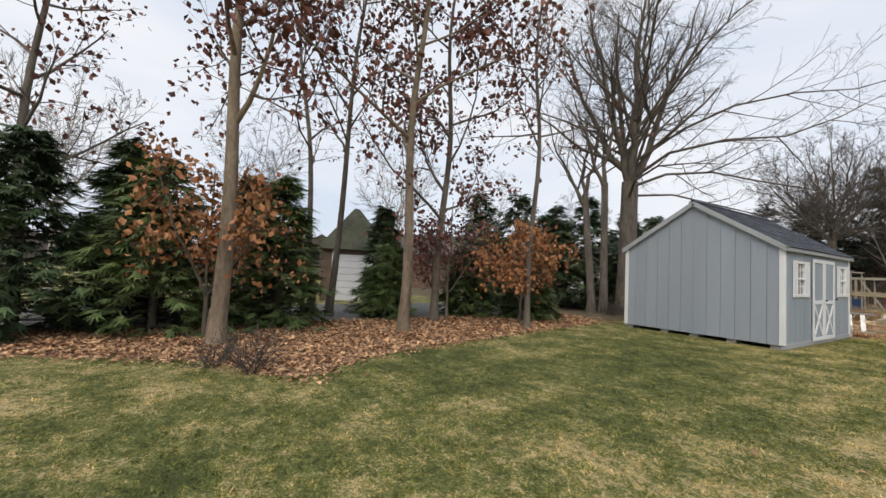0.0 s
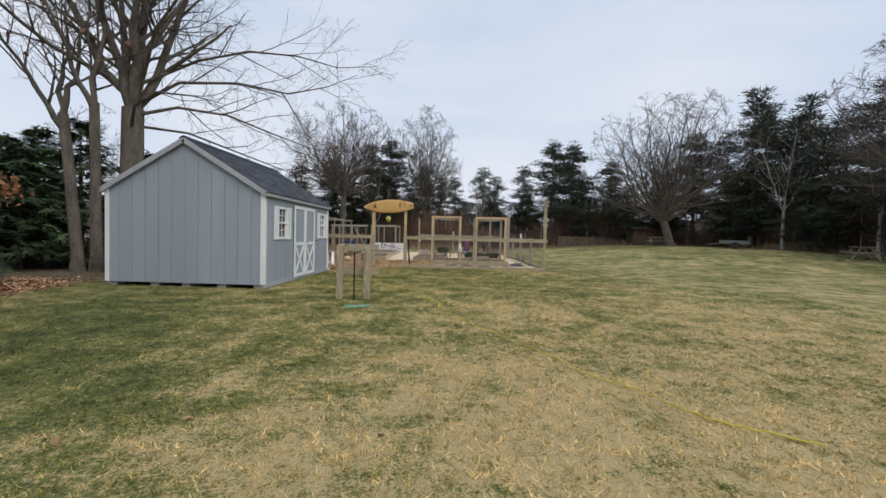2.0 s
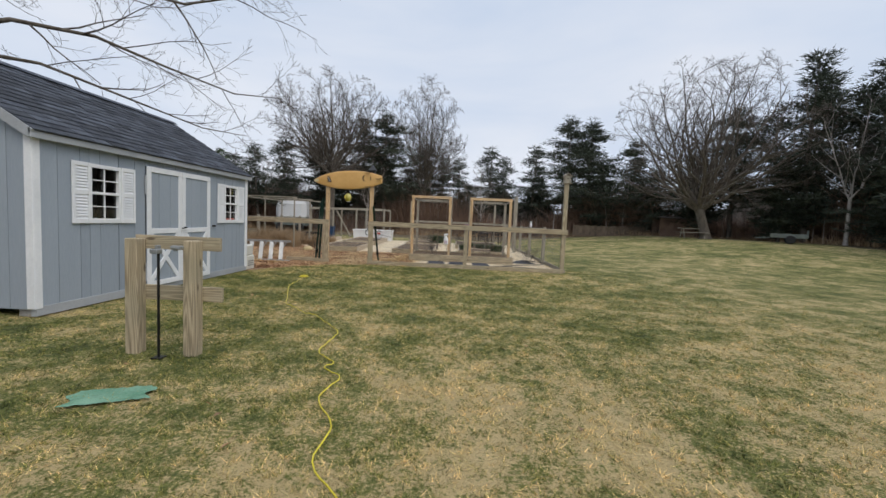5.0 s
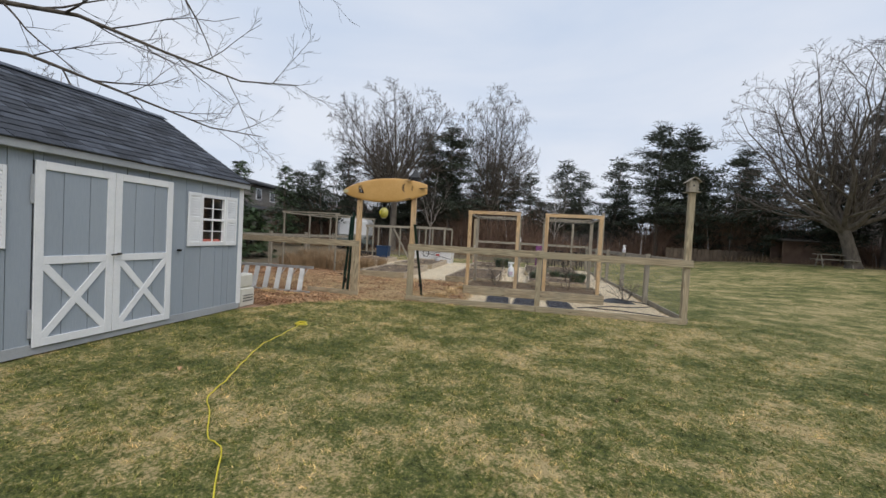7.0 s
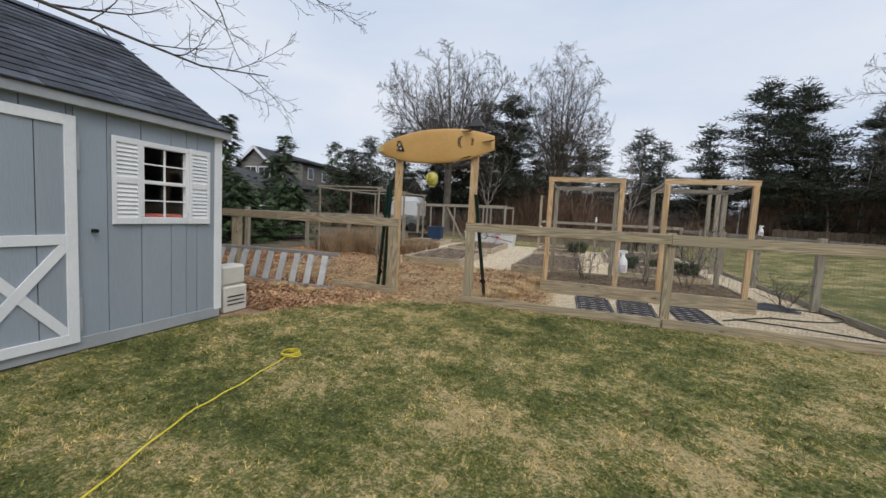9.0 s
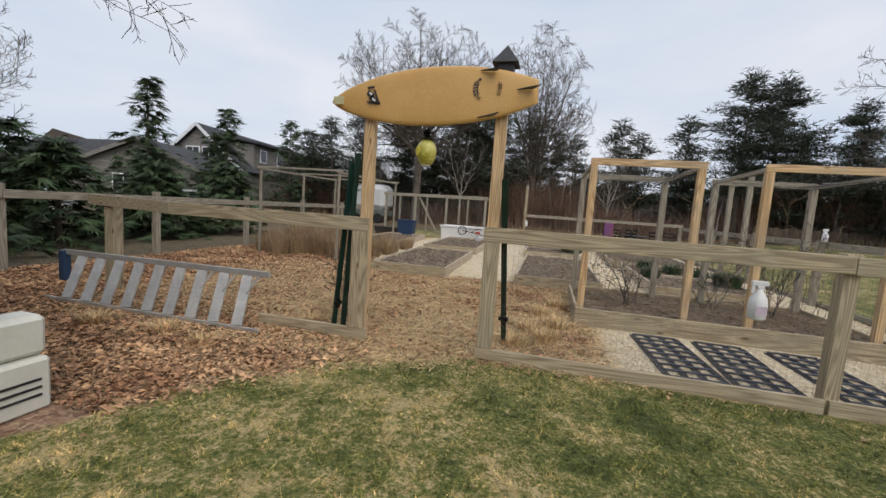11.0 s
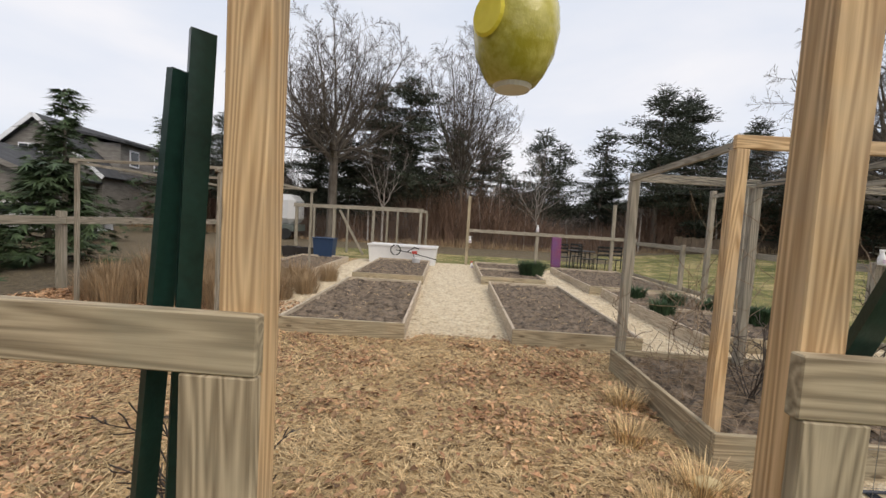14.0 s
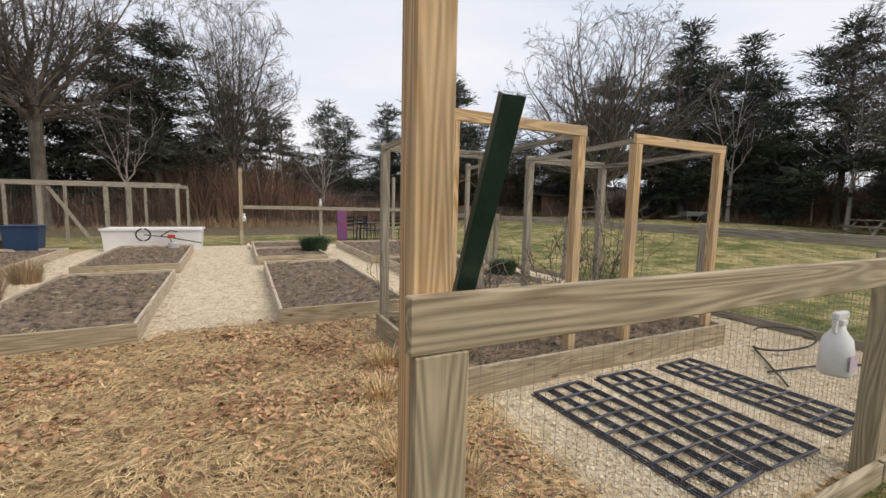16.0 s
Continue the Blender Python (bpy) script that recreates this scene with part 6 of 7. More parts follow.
# ---- ladder lying on its side ----
LR, LL = Vector((-4.70, 17.93, 0.585)), Vector((-7.70, 17.93, 0.56))
ld = thing("step_ladder", (-5.85, 17.75, 0), "aluminium step ladder lying on its side in the leaves", "ladder")
LO3 = Vector((-5.85, 17.75, 0))
part("side_rail", beam(bmesh.new(), LL - LO3, LR - LO3, 0.026, 0.062, 0.003), aluminium, ld)
along = (LL - LR).normalized()
for i in range(9):
    a = LR + along * (0.28 + i * 0.30)
    b = a + Vector((0.07, -0.24, 0))
    b.z = 0.06
    part("step", beam(bmesh.new(), a - LO3 - Vector((0, 0, 0.035)), b - LO3, 0.11, 0.028, 0.002), aluminium, ld)
    if i < 3:
        part("strut", beam(bmesh.new(), a - LO3 - along * 0.14 - Vector((0, 0, 0.034)), a - LO3 + (b - a) * 0.42 - along * 0.03, 0.008, 0.022), aluminium, ld)
part("lower_rail", beam(bmesh.new(), LL - LO3 + Vector((0.07, -0.255, -0.53)), LR - LO3 + Vector((0.07, -0.255, -0.555)), 0.02, 0.06, 0.002), aluminium, ld)
part("end_cap", box(bmesh.new(), -0.03, 0.05, -0.05, 0.05, -0.36, 0.02, 0.01, Matrix.Translation(LL - LO3)), blue_plastic, ld, "blue plastic top cap")

# ---- tap stand on the lawn ----
ts = thing("tap_stand", (-2.52, 9.72, 0), "two thick weathered timber posts with crossboards for a yard tap", "tap stand")
for x in (-0.28, 0.28):
    part("post", bx(x - 0.06, x + 0.06, -0.06, 0.06, -0.05, 1.09, bev=0.008), wood_old[2], ts)
part("crossboard", bx(-0.33, 0.50, 0.064, 0.102, 0.99, 1.12), wood_old[0], ts)
part("crossboard", bx(-0.36, 0.52, 0.064, 0.102, 0.50, 0.64), wood_old[0], ts)
pp = thing("standpipe", (-2.47, 9.58, 0), "black standpipe with two pale taps between the timber posts", "pipe")
place("pipe", tube_mesh("pipe", [([(0, 0, 0), (0, 0, 0.5), (0, 0, 0.98)], [0.014] * 3)], black_iron, 8), pp)
part("tap", box(box(bmesh.new(), -0.04, 0.03, -0.06, 0.015, 0.97, 1.01, 0.006), -0.015, 0.015, -0.03, 0.015, 1.0, 1.045, 0.004), pipe_grey, pp, "pale metal tap")
part("tap", box(box(bmesh.new(), 0.14, 0.24, -0.05, 0.0, 1.02, 1.05, 0.006), 0.16, 0.185, -0.04, 0.0, 1.0, 1.03, 0.004), pipe_grey, pp, "pale metal tap")
part("foot_plate", bx(-0.045, 0.045, -0.045, 0.045, 0.0, 0.012, bev=0), black_iron, pp)
gm = thing("green_mat", Matrix.Translation((-2.20, 8.75, 0.012)) @ Matrix.Rotation(radians(24), 4, "Z") @ Matrix.Diagonal((1.35, 1.35, 1, 1)), "worn teal green plastic cover lying in the grass", "cover")
bm = bmesh.new()
bmesh.ops.create_grid(bm, x_segments=14, y_segments=10, size=0.5)
for v in bm.verts:
    v.co = Vector((v.co.x * 0.36 * (1 + 0.12 * math.sin(v.co.y * 9)), v.co.y * 0.19, 0.012 + rs.uniform(-0.004, 0.006)))
part("mat_sheet", bm, green_mat_m, gm)

# yellow extension cord
cd = thing("extension_cord", (-1.5, 11.0, 0), "bright yellow extension cord snaking over the lawn", "cord")
CORD = [(1.95, 4.05), (1.66, 4.25), (1.47, 4.37), (1.30, 4.58), (1.20, 4.83), (1.05, 5.08), (0.90, 5.26), (0.74, 5.48), (0.66, 5.8), (0.40, 6.35), (0.10, 6.92), (-0.19, 7.5), (-0.22, 7.75), (-0.50, 8.1), (-0.52, 8.5), (-0.74, 8.9), (-0.70, 9.3), (-0.90, 9.5), (-0.86, 9.65), (-1.09, 9.92), (-1.10, 10.32), (-1.13, 10.68), (-1.44, 11.12), (-1.66, 11.42), (-1.85, 11.52), (-2.12, 11.84), (-2.34, 12.07), (-2.48, 12.45), (-2.68, 12.93), (-2.93, 13.6), (-3.0, 14.1), (-3.11, 14.76)]


def smooth_line(pts, per=6):
    P = [Vector((*p, 0)) for p in pts]
    P = [P[0]] + P + [P[-1]]
    out = []
    for i in range(1, len(P) - 2):
        for k in range(per):
            t = k / per
            out.append(0.5 * ((2 * P[i]) + (P[i + 1] - P[i - 1]) * t + (2 * P[i - 1] - 5 * P[i] + 4 * P[i + 1] - P[i + 2]) * t * t + (3 * P[i] - P[i - 1] - 3 * P[i + 1] + P[i + 2]) * t ** 3))
    out.append(P[-2])
    return out


line = [(p.x + 1.5, p.y - 11.0, 0.028 + 0.006 * math.sin(i * 1.7)) for i, p in enumerate(smooth_line(CORD))]
place("cord_line", tube_mesh("cord_line", [(line, [0.0065] * len(line))], yellow_cord, 6), cd)
coil = []
for k in range(3):
    coil.append(([(-1.60 + (0.10 - 0.015 * k) * math.cos(a), 3.78 + (0.07 + 0.01 * k) * math.sin(a), 0.035 + 0.012 * k) for a in np.linspace(k, k + 6.28, 16)], [0.0065] * 16))
place("cord_bundle", tube_mesh("cord_bundle", coil, yellow_cord, 6), cd)

# ---- things beyond the garden ----
tb = thing("patio_table", (2.0, 34.6, 0), "black metal patio table behind the back fence", "table")
part("tabletop", lathe([(0.6, 0.70), (0.62, 0.715), (0.6, 0.73)], 24), black_iron, tb)
for a in (45, 135, 225, 315):
    c, s = math.cos(radians(a)) * 0.42, math.sin(radians(a)) * 0.42
    part("leg", beam(bmesh.new(), (c * 1.15, s * 1.15, 0), (c, s, 0.71), 0.03, 0.03), black_iron, tb)


def patio_chair():
    t = thing("patio_chair", (1.2, 34.3, 0), "black metal patio chair at the table", "chair", "chairs at the patio table")
    for x in (-0.24, 0.24):
        for y in (-0.22, 0.22):
            part("leg", beam(bmesh.new(), (x, y, 0), (x, y, 0.44 if y < 0 else 0.98), 0.028, 0.028), black_iron, t)
        part("armrest", beam(bmesh.new(), (x, -0.24, 0.65), (x, 0.24, 0.67), 0.03, 0.02), black_iron, t)
    part("seat", bx(-0.25, 0.25, -0.24, 0.24, 0.42, 0.45), black_iron, t)
    for z in (0.62, 0.78, 0.94):
        part("back_slat", bx(-0.24, 0.24, 0.205, 0.225, z - 0.04, z + 0.04), black_iron, t)
    return t


ch = patio_chair()
for x, y, a in ((2.8, 34.3, 180), (2.0, 33.9, 90), (2.1, 35.4, 0), (3.5, 34.3, 10)):
    copy_thing(ch, Matrix.Translation((x, y, gz(x, y))) @ Matrix.Rotation(radians(a), 4, "Z"))
pb2 = thing("plastic_slide", (0.85, 34.0, 0), "faded purple and red plastic panel leaning by the fence", "play panel")
part("panel_sheet", box(bmesh.new(), -0.2, 0.2, -0.04, 0.04, 0.0, 1.25, 0.03, Matrix.Rotation(radians(-6), 4, "X")), purple_m, pb2)


def picnic_table():
    t = thing("picnic_table", (0, 0, 0), "weathered brown timber picnic table at the lawn's edge", "table", "picnic tables")
    for i in range(5):
        part("top_plank", bx(-0.9, 0.9, -0.37 + i * 0.15, -0.37 + i * 0.15 + 0.14, 0.72, 0.76), wood_grey[0], t)
    for y in (-0.72, 0.58):
        part("bench_plank", bx(-0.9, 0.9, y, y + 0.14, 0.43, 0.47), wood_grey[0], t)
    for x in (-0.65, 0.65):
        part("leg", beam(bmesh.new(), (x, -0.62, 0), (x, -0.2, 0.72), 0.04, 0.09), wood_grey[2], t)
        part("leg", beam(bmesh.new(), (x, 0.62, 0), (x, 0.2, 0.72), 0.04, 0.09), wood_grey[2], t)
        part("support", beam(bmesh.new(), (x, -0.7, 0.40), (x, 0.7, 0.40), 0.04, 0.07), wood_grey[1], t)
    return t


pt = picnic_table()
pt.matrix_basis = Matrix.Translation((17.6, 37.0, gz(17.6, 37.0))) @ Matrix.Rotation(radians(-15), 4, "Z")
copy_thing(pt, Matrix.Translation((23.5, 25.5, gz(23.5, 25.5))) @ Matrix.Rotation(radians(60), 4, "Z"))
rf = thing("split_rail_fence", (22.0, 21.0, gz(22.0, 21.0)), "short grey split rail fence at the lawn's edge", "fence")
for i in range(2):
    part("post", beam(bmesh.new(), (i * 2.4, -i * 2.4, -0.1), (i * 2.4, -i * 2.4, 0.95), 0.12, 0.12), wood_grey[2], rf)
for z in (0.42, 0.76):
    part("rail", beam(bmesh.new(), (0, 0, z), (2.4, -2.4, z), 0.05, 0.10), wood_grey[0], rf)
tr = thing("utility_trailer", Matrix.Translation((20.3, 31.6, gz(20.3, 31.6))) @ Matrix.Rotation(radians(-35), 4, "Z") @ Matrix.Scale(0.8, 4), "small grey-green utility trailer with a mesh gate", "trailer")
part("bed", bx(-1.1, 1.1, -0.65, 0.65, 0.42, 0.50, bev=0.01), trailer_m, tr)
for q in ((-1.1, 1.1, -0.65, -0.62), (-1.1, 1.1, 0.62, 0.65), (-1.1, -1.07, -0.62, 0.62)):
    part("side_panel", bx(*q, 0.50, 0.74), trailer_m, tr)
part("tail_gate", bx(1.07, 1.1, -0.62, 0.62, 0.50, 1.05), trailer_m, tr)
part("tongue", beam(bmesh.new(), (-1.1, 0, 0.42), (-2.0, 0, 0.35), 0.08, 0.08), trailer_m, tr)
for y in (-0.78, 0.70):
    w = part("wheel", lathe([(0.28, 0), (0.31, 0.03), (0.31, 0.12), (0.28, 0.15)], 24), rubber, tr, "black trailer wheel", m=Matrix.Translation((0.1, y + 0.11, 0.31)) @ Matrix.Rotation(radians(90), 4, "X"))
brown_board = plain("dull_brown_board", (0.10, 0.075, 0.055), (0.19, 0.145, 0.105), 2, 0.9, relief=0.4, object_var=0.2)
# low fence and brown lean-to in the wood's edge
wf = thing("board_fence", (14.5, 44.5, gz(14.5, 44.5)), "low brown board fence before the wood", "fence")
for i in range(26):
    part("fence_board", bx(-3.6 + i * 0.28, -3.6 + i * 0.28 + 0.26, -0.02, 0.02, -0.1, 0.85 + 0.04 * math.sin(i * 2.1), bev=0), brown_board, wf)
ls = thing("lean_to", (19.3, 42.0, gz(19.3, 42.0)), "brown corrugated lean-to among the pines", "shed")
part("wall", bx(-1.7, 1.7, -0.05, 0.05, -0.1, 1.5, bev=0), brick_m, ls)
part("roof", box(bmesh.new(), -1.9, 1.9, -0.4, 1.6, 0, 0.06, 0, Matrix.Translation((0, 0, 1.55)) @ Matrix.Rotation(radians(8), 4, "X")), brown_roof, ls)
part("wall", bx(-1.7, 1.7, 1.4, 1.5, -0.1, 1.7, bev=0), brick_m, ls)

# neighbouring house with dormer windows
HT = [white_paint]


def gable_house(name, at, rz, w, d, eave, ridge, wall, roof, label, wins=(), dormer=False, over=0.35, door=None):
    t = thing(name, Matrix.Translation(at) @ Matrix.Rotation(radians(rz), 4, "Z"), label, "house")
    for y in (0, d - 0.2):
        part("wall", wall_ring([(-w / 2, -0.1), (w / 2, -0.1), (w / 2, eave), (0, ridge - 0.15), (-w / 2, eave)], 1, y, y + 0.2), wall, t)
    for x in (-w / 2, w / 2 - 0.2):
        part("wall", bx(x, x + 0.2, 0.2, d - 0.2, -0.1, eave, bev=0), wall, t)
    sl = math.hypot(w / 2, ridge - eave)
    pt_ = math.atan2(ridge - eave, w / 2)
    for s in (1, -1):
        m = Matrix.Translation((0, 0, ridge)) @ (Matrix.Identity(4) if s > 0 else Matrix.Rotation(math.pi, 4, "Z") @ Matrix.Translation((0, -d, 0))) @ Matrix.Rotation(pt_, 4, "Y")
        part("roof", box(bmesh.new(), 0, sl + over, -over, d + over, 0.0, 0.14, 0, m), roof, t)
        part("barge_board", box(bmesh.new(), 0, sl + over, (-over - 0.04) if s > 0 else d + over, (-over) if s > 0 else d + over + 0.04, -0.10, 0.14, 0, m), HT[0], t)
    for face, a, b, z0, z1 in wins:
        if face == "s":
            fr = part("window", bx(a - 0.08, b + 0.08, -0.06, -0.003, z0 - 0.08, z1 + 0.08, bev=0), white_paint, t, "white framed window")
            part("pane", bx(a, (a + b) / 2 - 0.03, -0.075, -0.063, z0, z1, bev=0), dark_glass, fr)
            part("pane", bx((a + b) / 2 + 0.03, b, -0.075, -0.063, z0, z1, bev=0), dark_glass, fr)
        else:
            fr = part("window", bx(w / 2 + 0.003, w / 2 + 0.06, a - 0.08, b + 0.08, z0 - 0.08, z1 + 0.08, bev=0), white_paint, t, "white framed window")
            part("pane", bx(w / 2 + 0.063, w / 2 + 0.075, a, b, z0, z1, bev=0), dark_glass, fr)
    return t


nh = gable_house("neighbour_house", (-29.9, 42.0, 0), 8, 7.6, 17.0, 3.3, 6.7, house_shake, house_roof, "weathered shingled house with a dark roof and white windows",
                 [("s", -1.0, 0.05, 3.45, 4.9), ("s", 0.4, 1.45, 3.45, 4.9), ("s", -1.4, 0.2, 1.2, 2.5)])
part("dormer", bx(0.6, 3.7, 1.8, 16.0, 3.6, 5.6, bev=0), house_shake, nh, "long shed dormer")
part("dormer_roof", box(bmesh.new(), -0.5, 4.2, 1.5, 16.3, 0, 0.16, 0, Matrix.Translation((0, 0, 6.25)) @ Matrix.Rotation(radians(9), 4, "Y")), house_roof, nh)
for y in (3.2, 6.0, 9.5, 12.5):
    fr = part("window", bx(3.703, 3.76, y - 0.5, y + 0.5, 4.15, 5.3, bev=0), white_paint, nh, "white framed dormer window")
    part("pane", bx(3.763, 3.775, y - 0.4, y + 0.4, 4.25, 5.2, bev=0), dark_glass, fr)
HT[0] = house_shake
gable_house("house_wing", (-37.0, 41.0, 0), 90, 5.5, 9.0, 2.7, 5.0, house_shake, house_roof, "low wing with a broad dark roof beside the shingled house")
# pale canopy-like white roof behind the coop
wc = thing("white_camper", (-14.4, 42.0, 0), "white domed camper parked behind the trees", "camper")
part("camper_body", box(bmesh.new(), -1.35, 1.35, -1.0, 1.0, 0.9, 2.7, 0.35), car_white, wc, smooth=False)
part("camper_base", bx(-1.35, 1.35, -0.95, 0.95, 0.5, 0.9), trailer_m, wc)
for x in (-0.9, 0.9):
    part("wheel", lathe([(0.30, 0), (0.34, 0.04), (0.34, 0.18), (0.30, 0.2)], 24), rubber, wc, "black camper wheel", m=Matrix.Translation((x, -0.85, 0.34)) @ Matrix.Rotation(radians(90), 4, "X"))


def parked_car(at, rz, label):
    t = thing("parked_car", Matrix.Translation(at) @ Matrix.Rotation(radians(rz), 4, "Z"), label, "car", "parked cars")
    prof = [(-2.2, 0.35), (-2.25, 0.8), (-1.5, 0.95), (-0.9, 1.42), (0.9, 1.45), (1.7, 0.98), (2.2, 0.9), (2.25, 0.4)]
    part("car_body", wall_ring(prof, 1, -0.85, 0.85), car_white, t)
    part("car_windows", wall_ring([(-1.3, 0.98), (-0.85, 1.34), (0.8, 1.36), (1.4, 0.99)], 1, -0.86, 0.86), dark_glass, t, "dark side windows")
    for x in (-1.4, 1.4):
        for y in (-0.72, 0.9):
            part("wheel", lathe([(0.29, 0), (0.32, 0.03), (0.32, 0.16), (0.29, 0.19)], 20), rubber, t, "black wheel", m=Matrix.Translation((x, y, 0.32)) @ Matrix.Rotation(radians(90), 4, "X"))
    return t


cr = parked_car((-19.2, 31.8, 0), 60, "white car parked in the neighbour's drive")
copy_thing(cr, Matrix.Translation((-20.8, 24.2, 0)) @ Matrix.Rotation(radians(40), 4, "Z"))
HT[0] = white_paint
gr = thing("roadside_garage", Matrix.Translation((-16.9, 5.7, 0)) @ Matrix.Rotation(radians(68), 4, "Z") @ Matrix.Diagonal((1, 1, 1.18, 1)), "small outbuilding with a mossy hipped roof and white door", "shed")
part("wall", bx(-1.25, 1.25, 0.05, 2.6, -0.1, 1.75, bev=0), brick_m, gr)
for i in range(7):
    part("door_panel", bx(-0.74, 0.74, 0.0, 0.04, 0.02 + i * 0.22, 0.23 + i * 0.22, bev=0.006), white_paint, gr)
for x in (-0.86, 0.76):
    part("door_trim", bx(x, x + 0.10, -0.03, 0.045, -0.05, 1.68), white_paint, gr)
bm = bmesh.new()
lo = [bm.verts.new(p) for p in ((-1.45, -0.2, 1.72), (1.45, -0.2, 1.72), (1.45, 2.8, 1.72), (-1.45, 2.8, 1.72))]
hi = [bm.verts.new(p) for p in ((-0.1, 1.2, 3.25), (0.1, 1.4, 3.25))]
bm.faces.new(list(reversed(lo)))
bm.faces.new((lo[0], lo[1], hi[0])), bm.faces.new((lo[1], lo[2], hi[1], hi[0])), bm.faces.new((lo[2], lo[3], hi[1])), bm.faces.new((lo[3], lo[0], hi[0], hi[1]))
part("hipped_roof", bm, moss_roof, gr)
gable_house("far_house", (-27.0, 21.0, 0), 140, 8.0, 12.0, 2.4, 4.0, brick_m, brown_roof, "low brown house across the road", [("s", -1.5, -0.3, 1.2, 2.1)])
HT[0] = house_shake
gable_house("far_house", (-27.5, 35.0, 0), 20, 7.0, 9.0, 2.8, 4.4, house_shake, house_roof, "grey shingled house with a grey roof across the road", [("s", -1.5, -0.3, 1.2, 2.1), ("s", 0.8, 2.0, 1.2, 2.1)])

# overhead line
ul = thing("overhead_cable", (0, 40, 0), "thin dark utility cable across the sky line", "cable")
place("cable", tube_mesh("cable", [([(-12 + 50 * i / 12, 0.0, 3.9 + 0.6 * (i / 6 - 1) ** 2 + 0.35 * k) for i in range(13)], [0.010] * 13) for k in range(2)], black_plastic, 4), ul)

# ---- plants in and round the beds ----
def tuft(name, x, y, h, rad, n, mat, label, seed, group="", bend=0.35, w=0.004, z0=0.0, category="plant"):
    gg = np.random.default_rng(seed)
    a, rr = gg.uniform(0, 6.28, n), rad * 0.45 * np.sqrt(gg.uniform(0, 1, n))
    b = np.stack([np.cos(a) * rr, np.sin(a) * rr, np.zeros(n)], 1)
    hh = h * gg.uniform(0.45, 1.0, n)
    d = np.stack([np.cos(a), np.sin(a), np.zeros(n)], 1) * (bend * gg.uniform(0.1, 1.0, n) * hh)[:, None] + gg.normal(0, 0.05, (n, 3)) * hh[:, None]
    s = np.stack([-np.sin(a), np.cos(a), np.zeros(n)], 1) * w * gg.uniform(0.6, 1.5, (n, 1))
    mid = b + d * 0.4 + np.stack([0 * hh, 0 * hh, hh * 0.6], 1)
    top = b + d + np.stack([0 * hh, 0 * hh, hh], 1)
    v = np.stack([b - s, b + s, mid + s * 0.8, mid - s * 0.8, top], 1).reshape(-1, 3)
    i = np.arange(n)[:, None] * 5
    t = thing(name, (x, y, z0), label, category, group)
    place("foliage", soup("foliage", v, np.concatenate([i + [0, 1, 2], i + [0, 2, 3], i + [3, 2, 4]]), mat), t)
    return t


gg_ = np.random.default_rng(17)
for k in range(26):
    x, y = gg_.uniform(-8.9, -6.4), gg_.uniform(22.7, 26.3)
    tuft("dry_grass_clump", x, y, gg_.uniform(0.45, 0.95), 0.7, 420, reed_m, "tall dry tan grass clump in the overgrown bed", 100 + k, "dry grass clumps", 0.5, 0.004)
for k, (x, y) in enumerate(((-6.3, 24.2), (-6.1, 24.9), (-6.35, 25.6), (-6.2, 26.6))):
    tuft("dry_grass_clump", x, y, 0.5, 0.5, 420, reed_m, "low dry tan grass clump beside the shell path", 140 + k, "dry grass clumps", 0.7, 0.004)
tuft("herb_bush", -0.95, 29.3, 0.5, 0.75, 1500, shrub_leaf, "grey-green bushy herb spilling over the bed board", 150, "", 0.9, 0.006, 0.14)
tuft("green_plant", 1.95, 24.0, 0.34, 0.5, 1500, shrub_leaf, "low bright green plant in the bed", 151, "", 0.7, 0.010, 0.14)
for k, (x, y) in enumerate(((0.55, 24.5), (1.3, 25.6), (1.7, 25.0), (0.8, 26.2))):
    tuft("green_plant", x, y, 0.3, 0.45, 260, shrub_leaf, "straggly dark herb in the bed", 152 + k, "straggly herbs", 0.9, 0.009, 0.14)


def bare_shrub(x, y, h, seed, label, z0=0.0, n=9, mat=twig_far, r0=0.008, spread=0.5):
    r, vp, tips = Rng(seed), levels(), []
    for i in range(n):
        a = r.random() * 6.28
        pts, _ = wander(r, (r.uniform(-0.08, 0.08), r.uniform(-0.08, 0.08), 0), (math.cos(a) * spread, math.sin(a) * spread, 1), h * r.uniform(0.6, 1), 7, 0.14, 0.05)
        grow(r, vp, pts, r0, 0.003, 1, [None, (6, 0.45, 45, 0.2, 0.03, 0.15), (4, 0.45, 40, 0.2, 0.0, 0.2)], tips)
    t = thing("bare_shrub", (x, y, z0), label, "shrub", "bare shrubs")
    place("branch_work", tube_mesh("branch_work", vp[1] + vp[2] + vp[3], mat, 4), t, kind="stuff")


bare_shrub(-7.2, 0.6, 0.75, 1, "low bare brown shrub in the leaf bed", n=16, spread=0.9)
bare_shrub(-7.7, 0.2, 0.6, 2, "low bare brown shrub in the leaf bed", n=12, spread=0.9)
bare_shrub(-4.25, 18.6, 1.0, 3, "thin bare sapling behind the gate post", n=3, spread=0.1, r0=0.005)
bare_shrub(-4.15, 18.7, 0.9, 4, "thin bare sapling in the straw", n=3, spread=0.12)
bare_shrub(2.7, 20.5, 0.9, 6, "bare twiggy shrub by the side fence", n=8, spread=0.6)
bare_shrub(1.3, 20.9, 1.6, 7, "bare brown berry bush in the wide bed", 0.17, n=9, spread=0.35, r0=0.006)
bare_shrub(0.5, 20.8, 1.2, 8, "bare brown berry bush in the wide bed", 0.17, n=7, spread=0.45, r0=0.005)
bare_shrub(-0.6, 20.6, 0.9, 9, "bare brown berry bush in the wide bed", 0.17, n=8, spread=0.7)
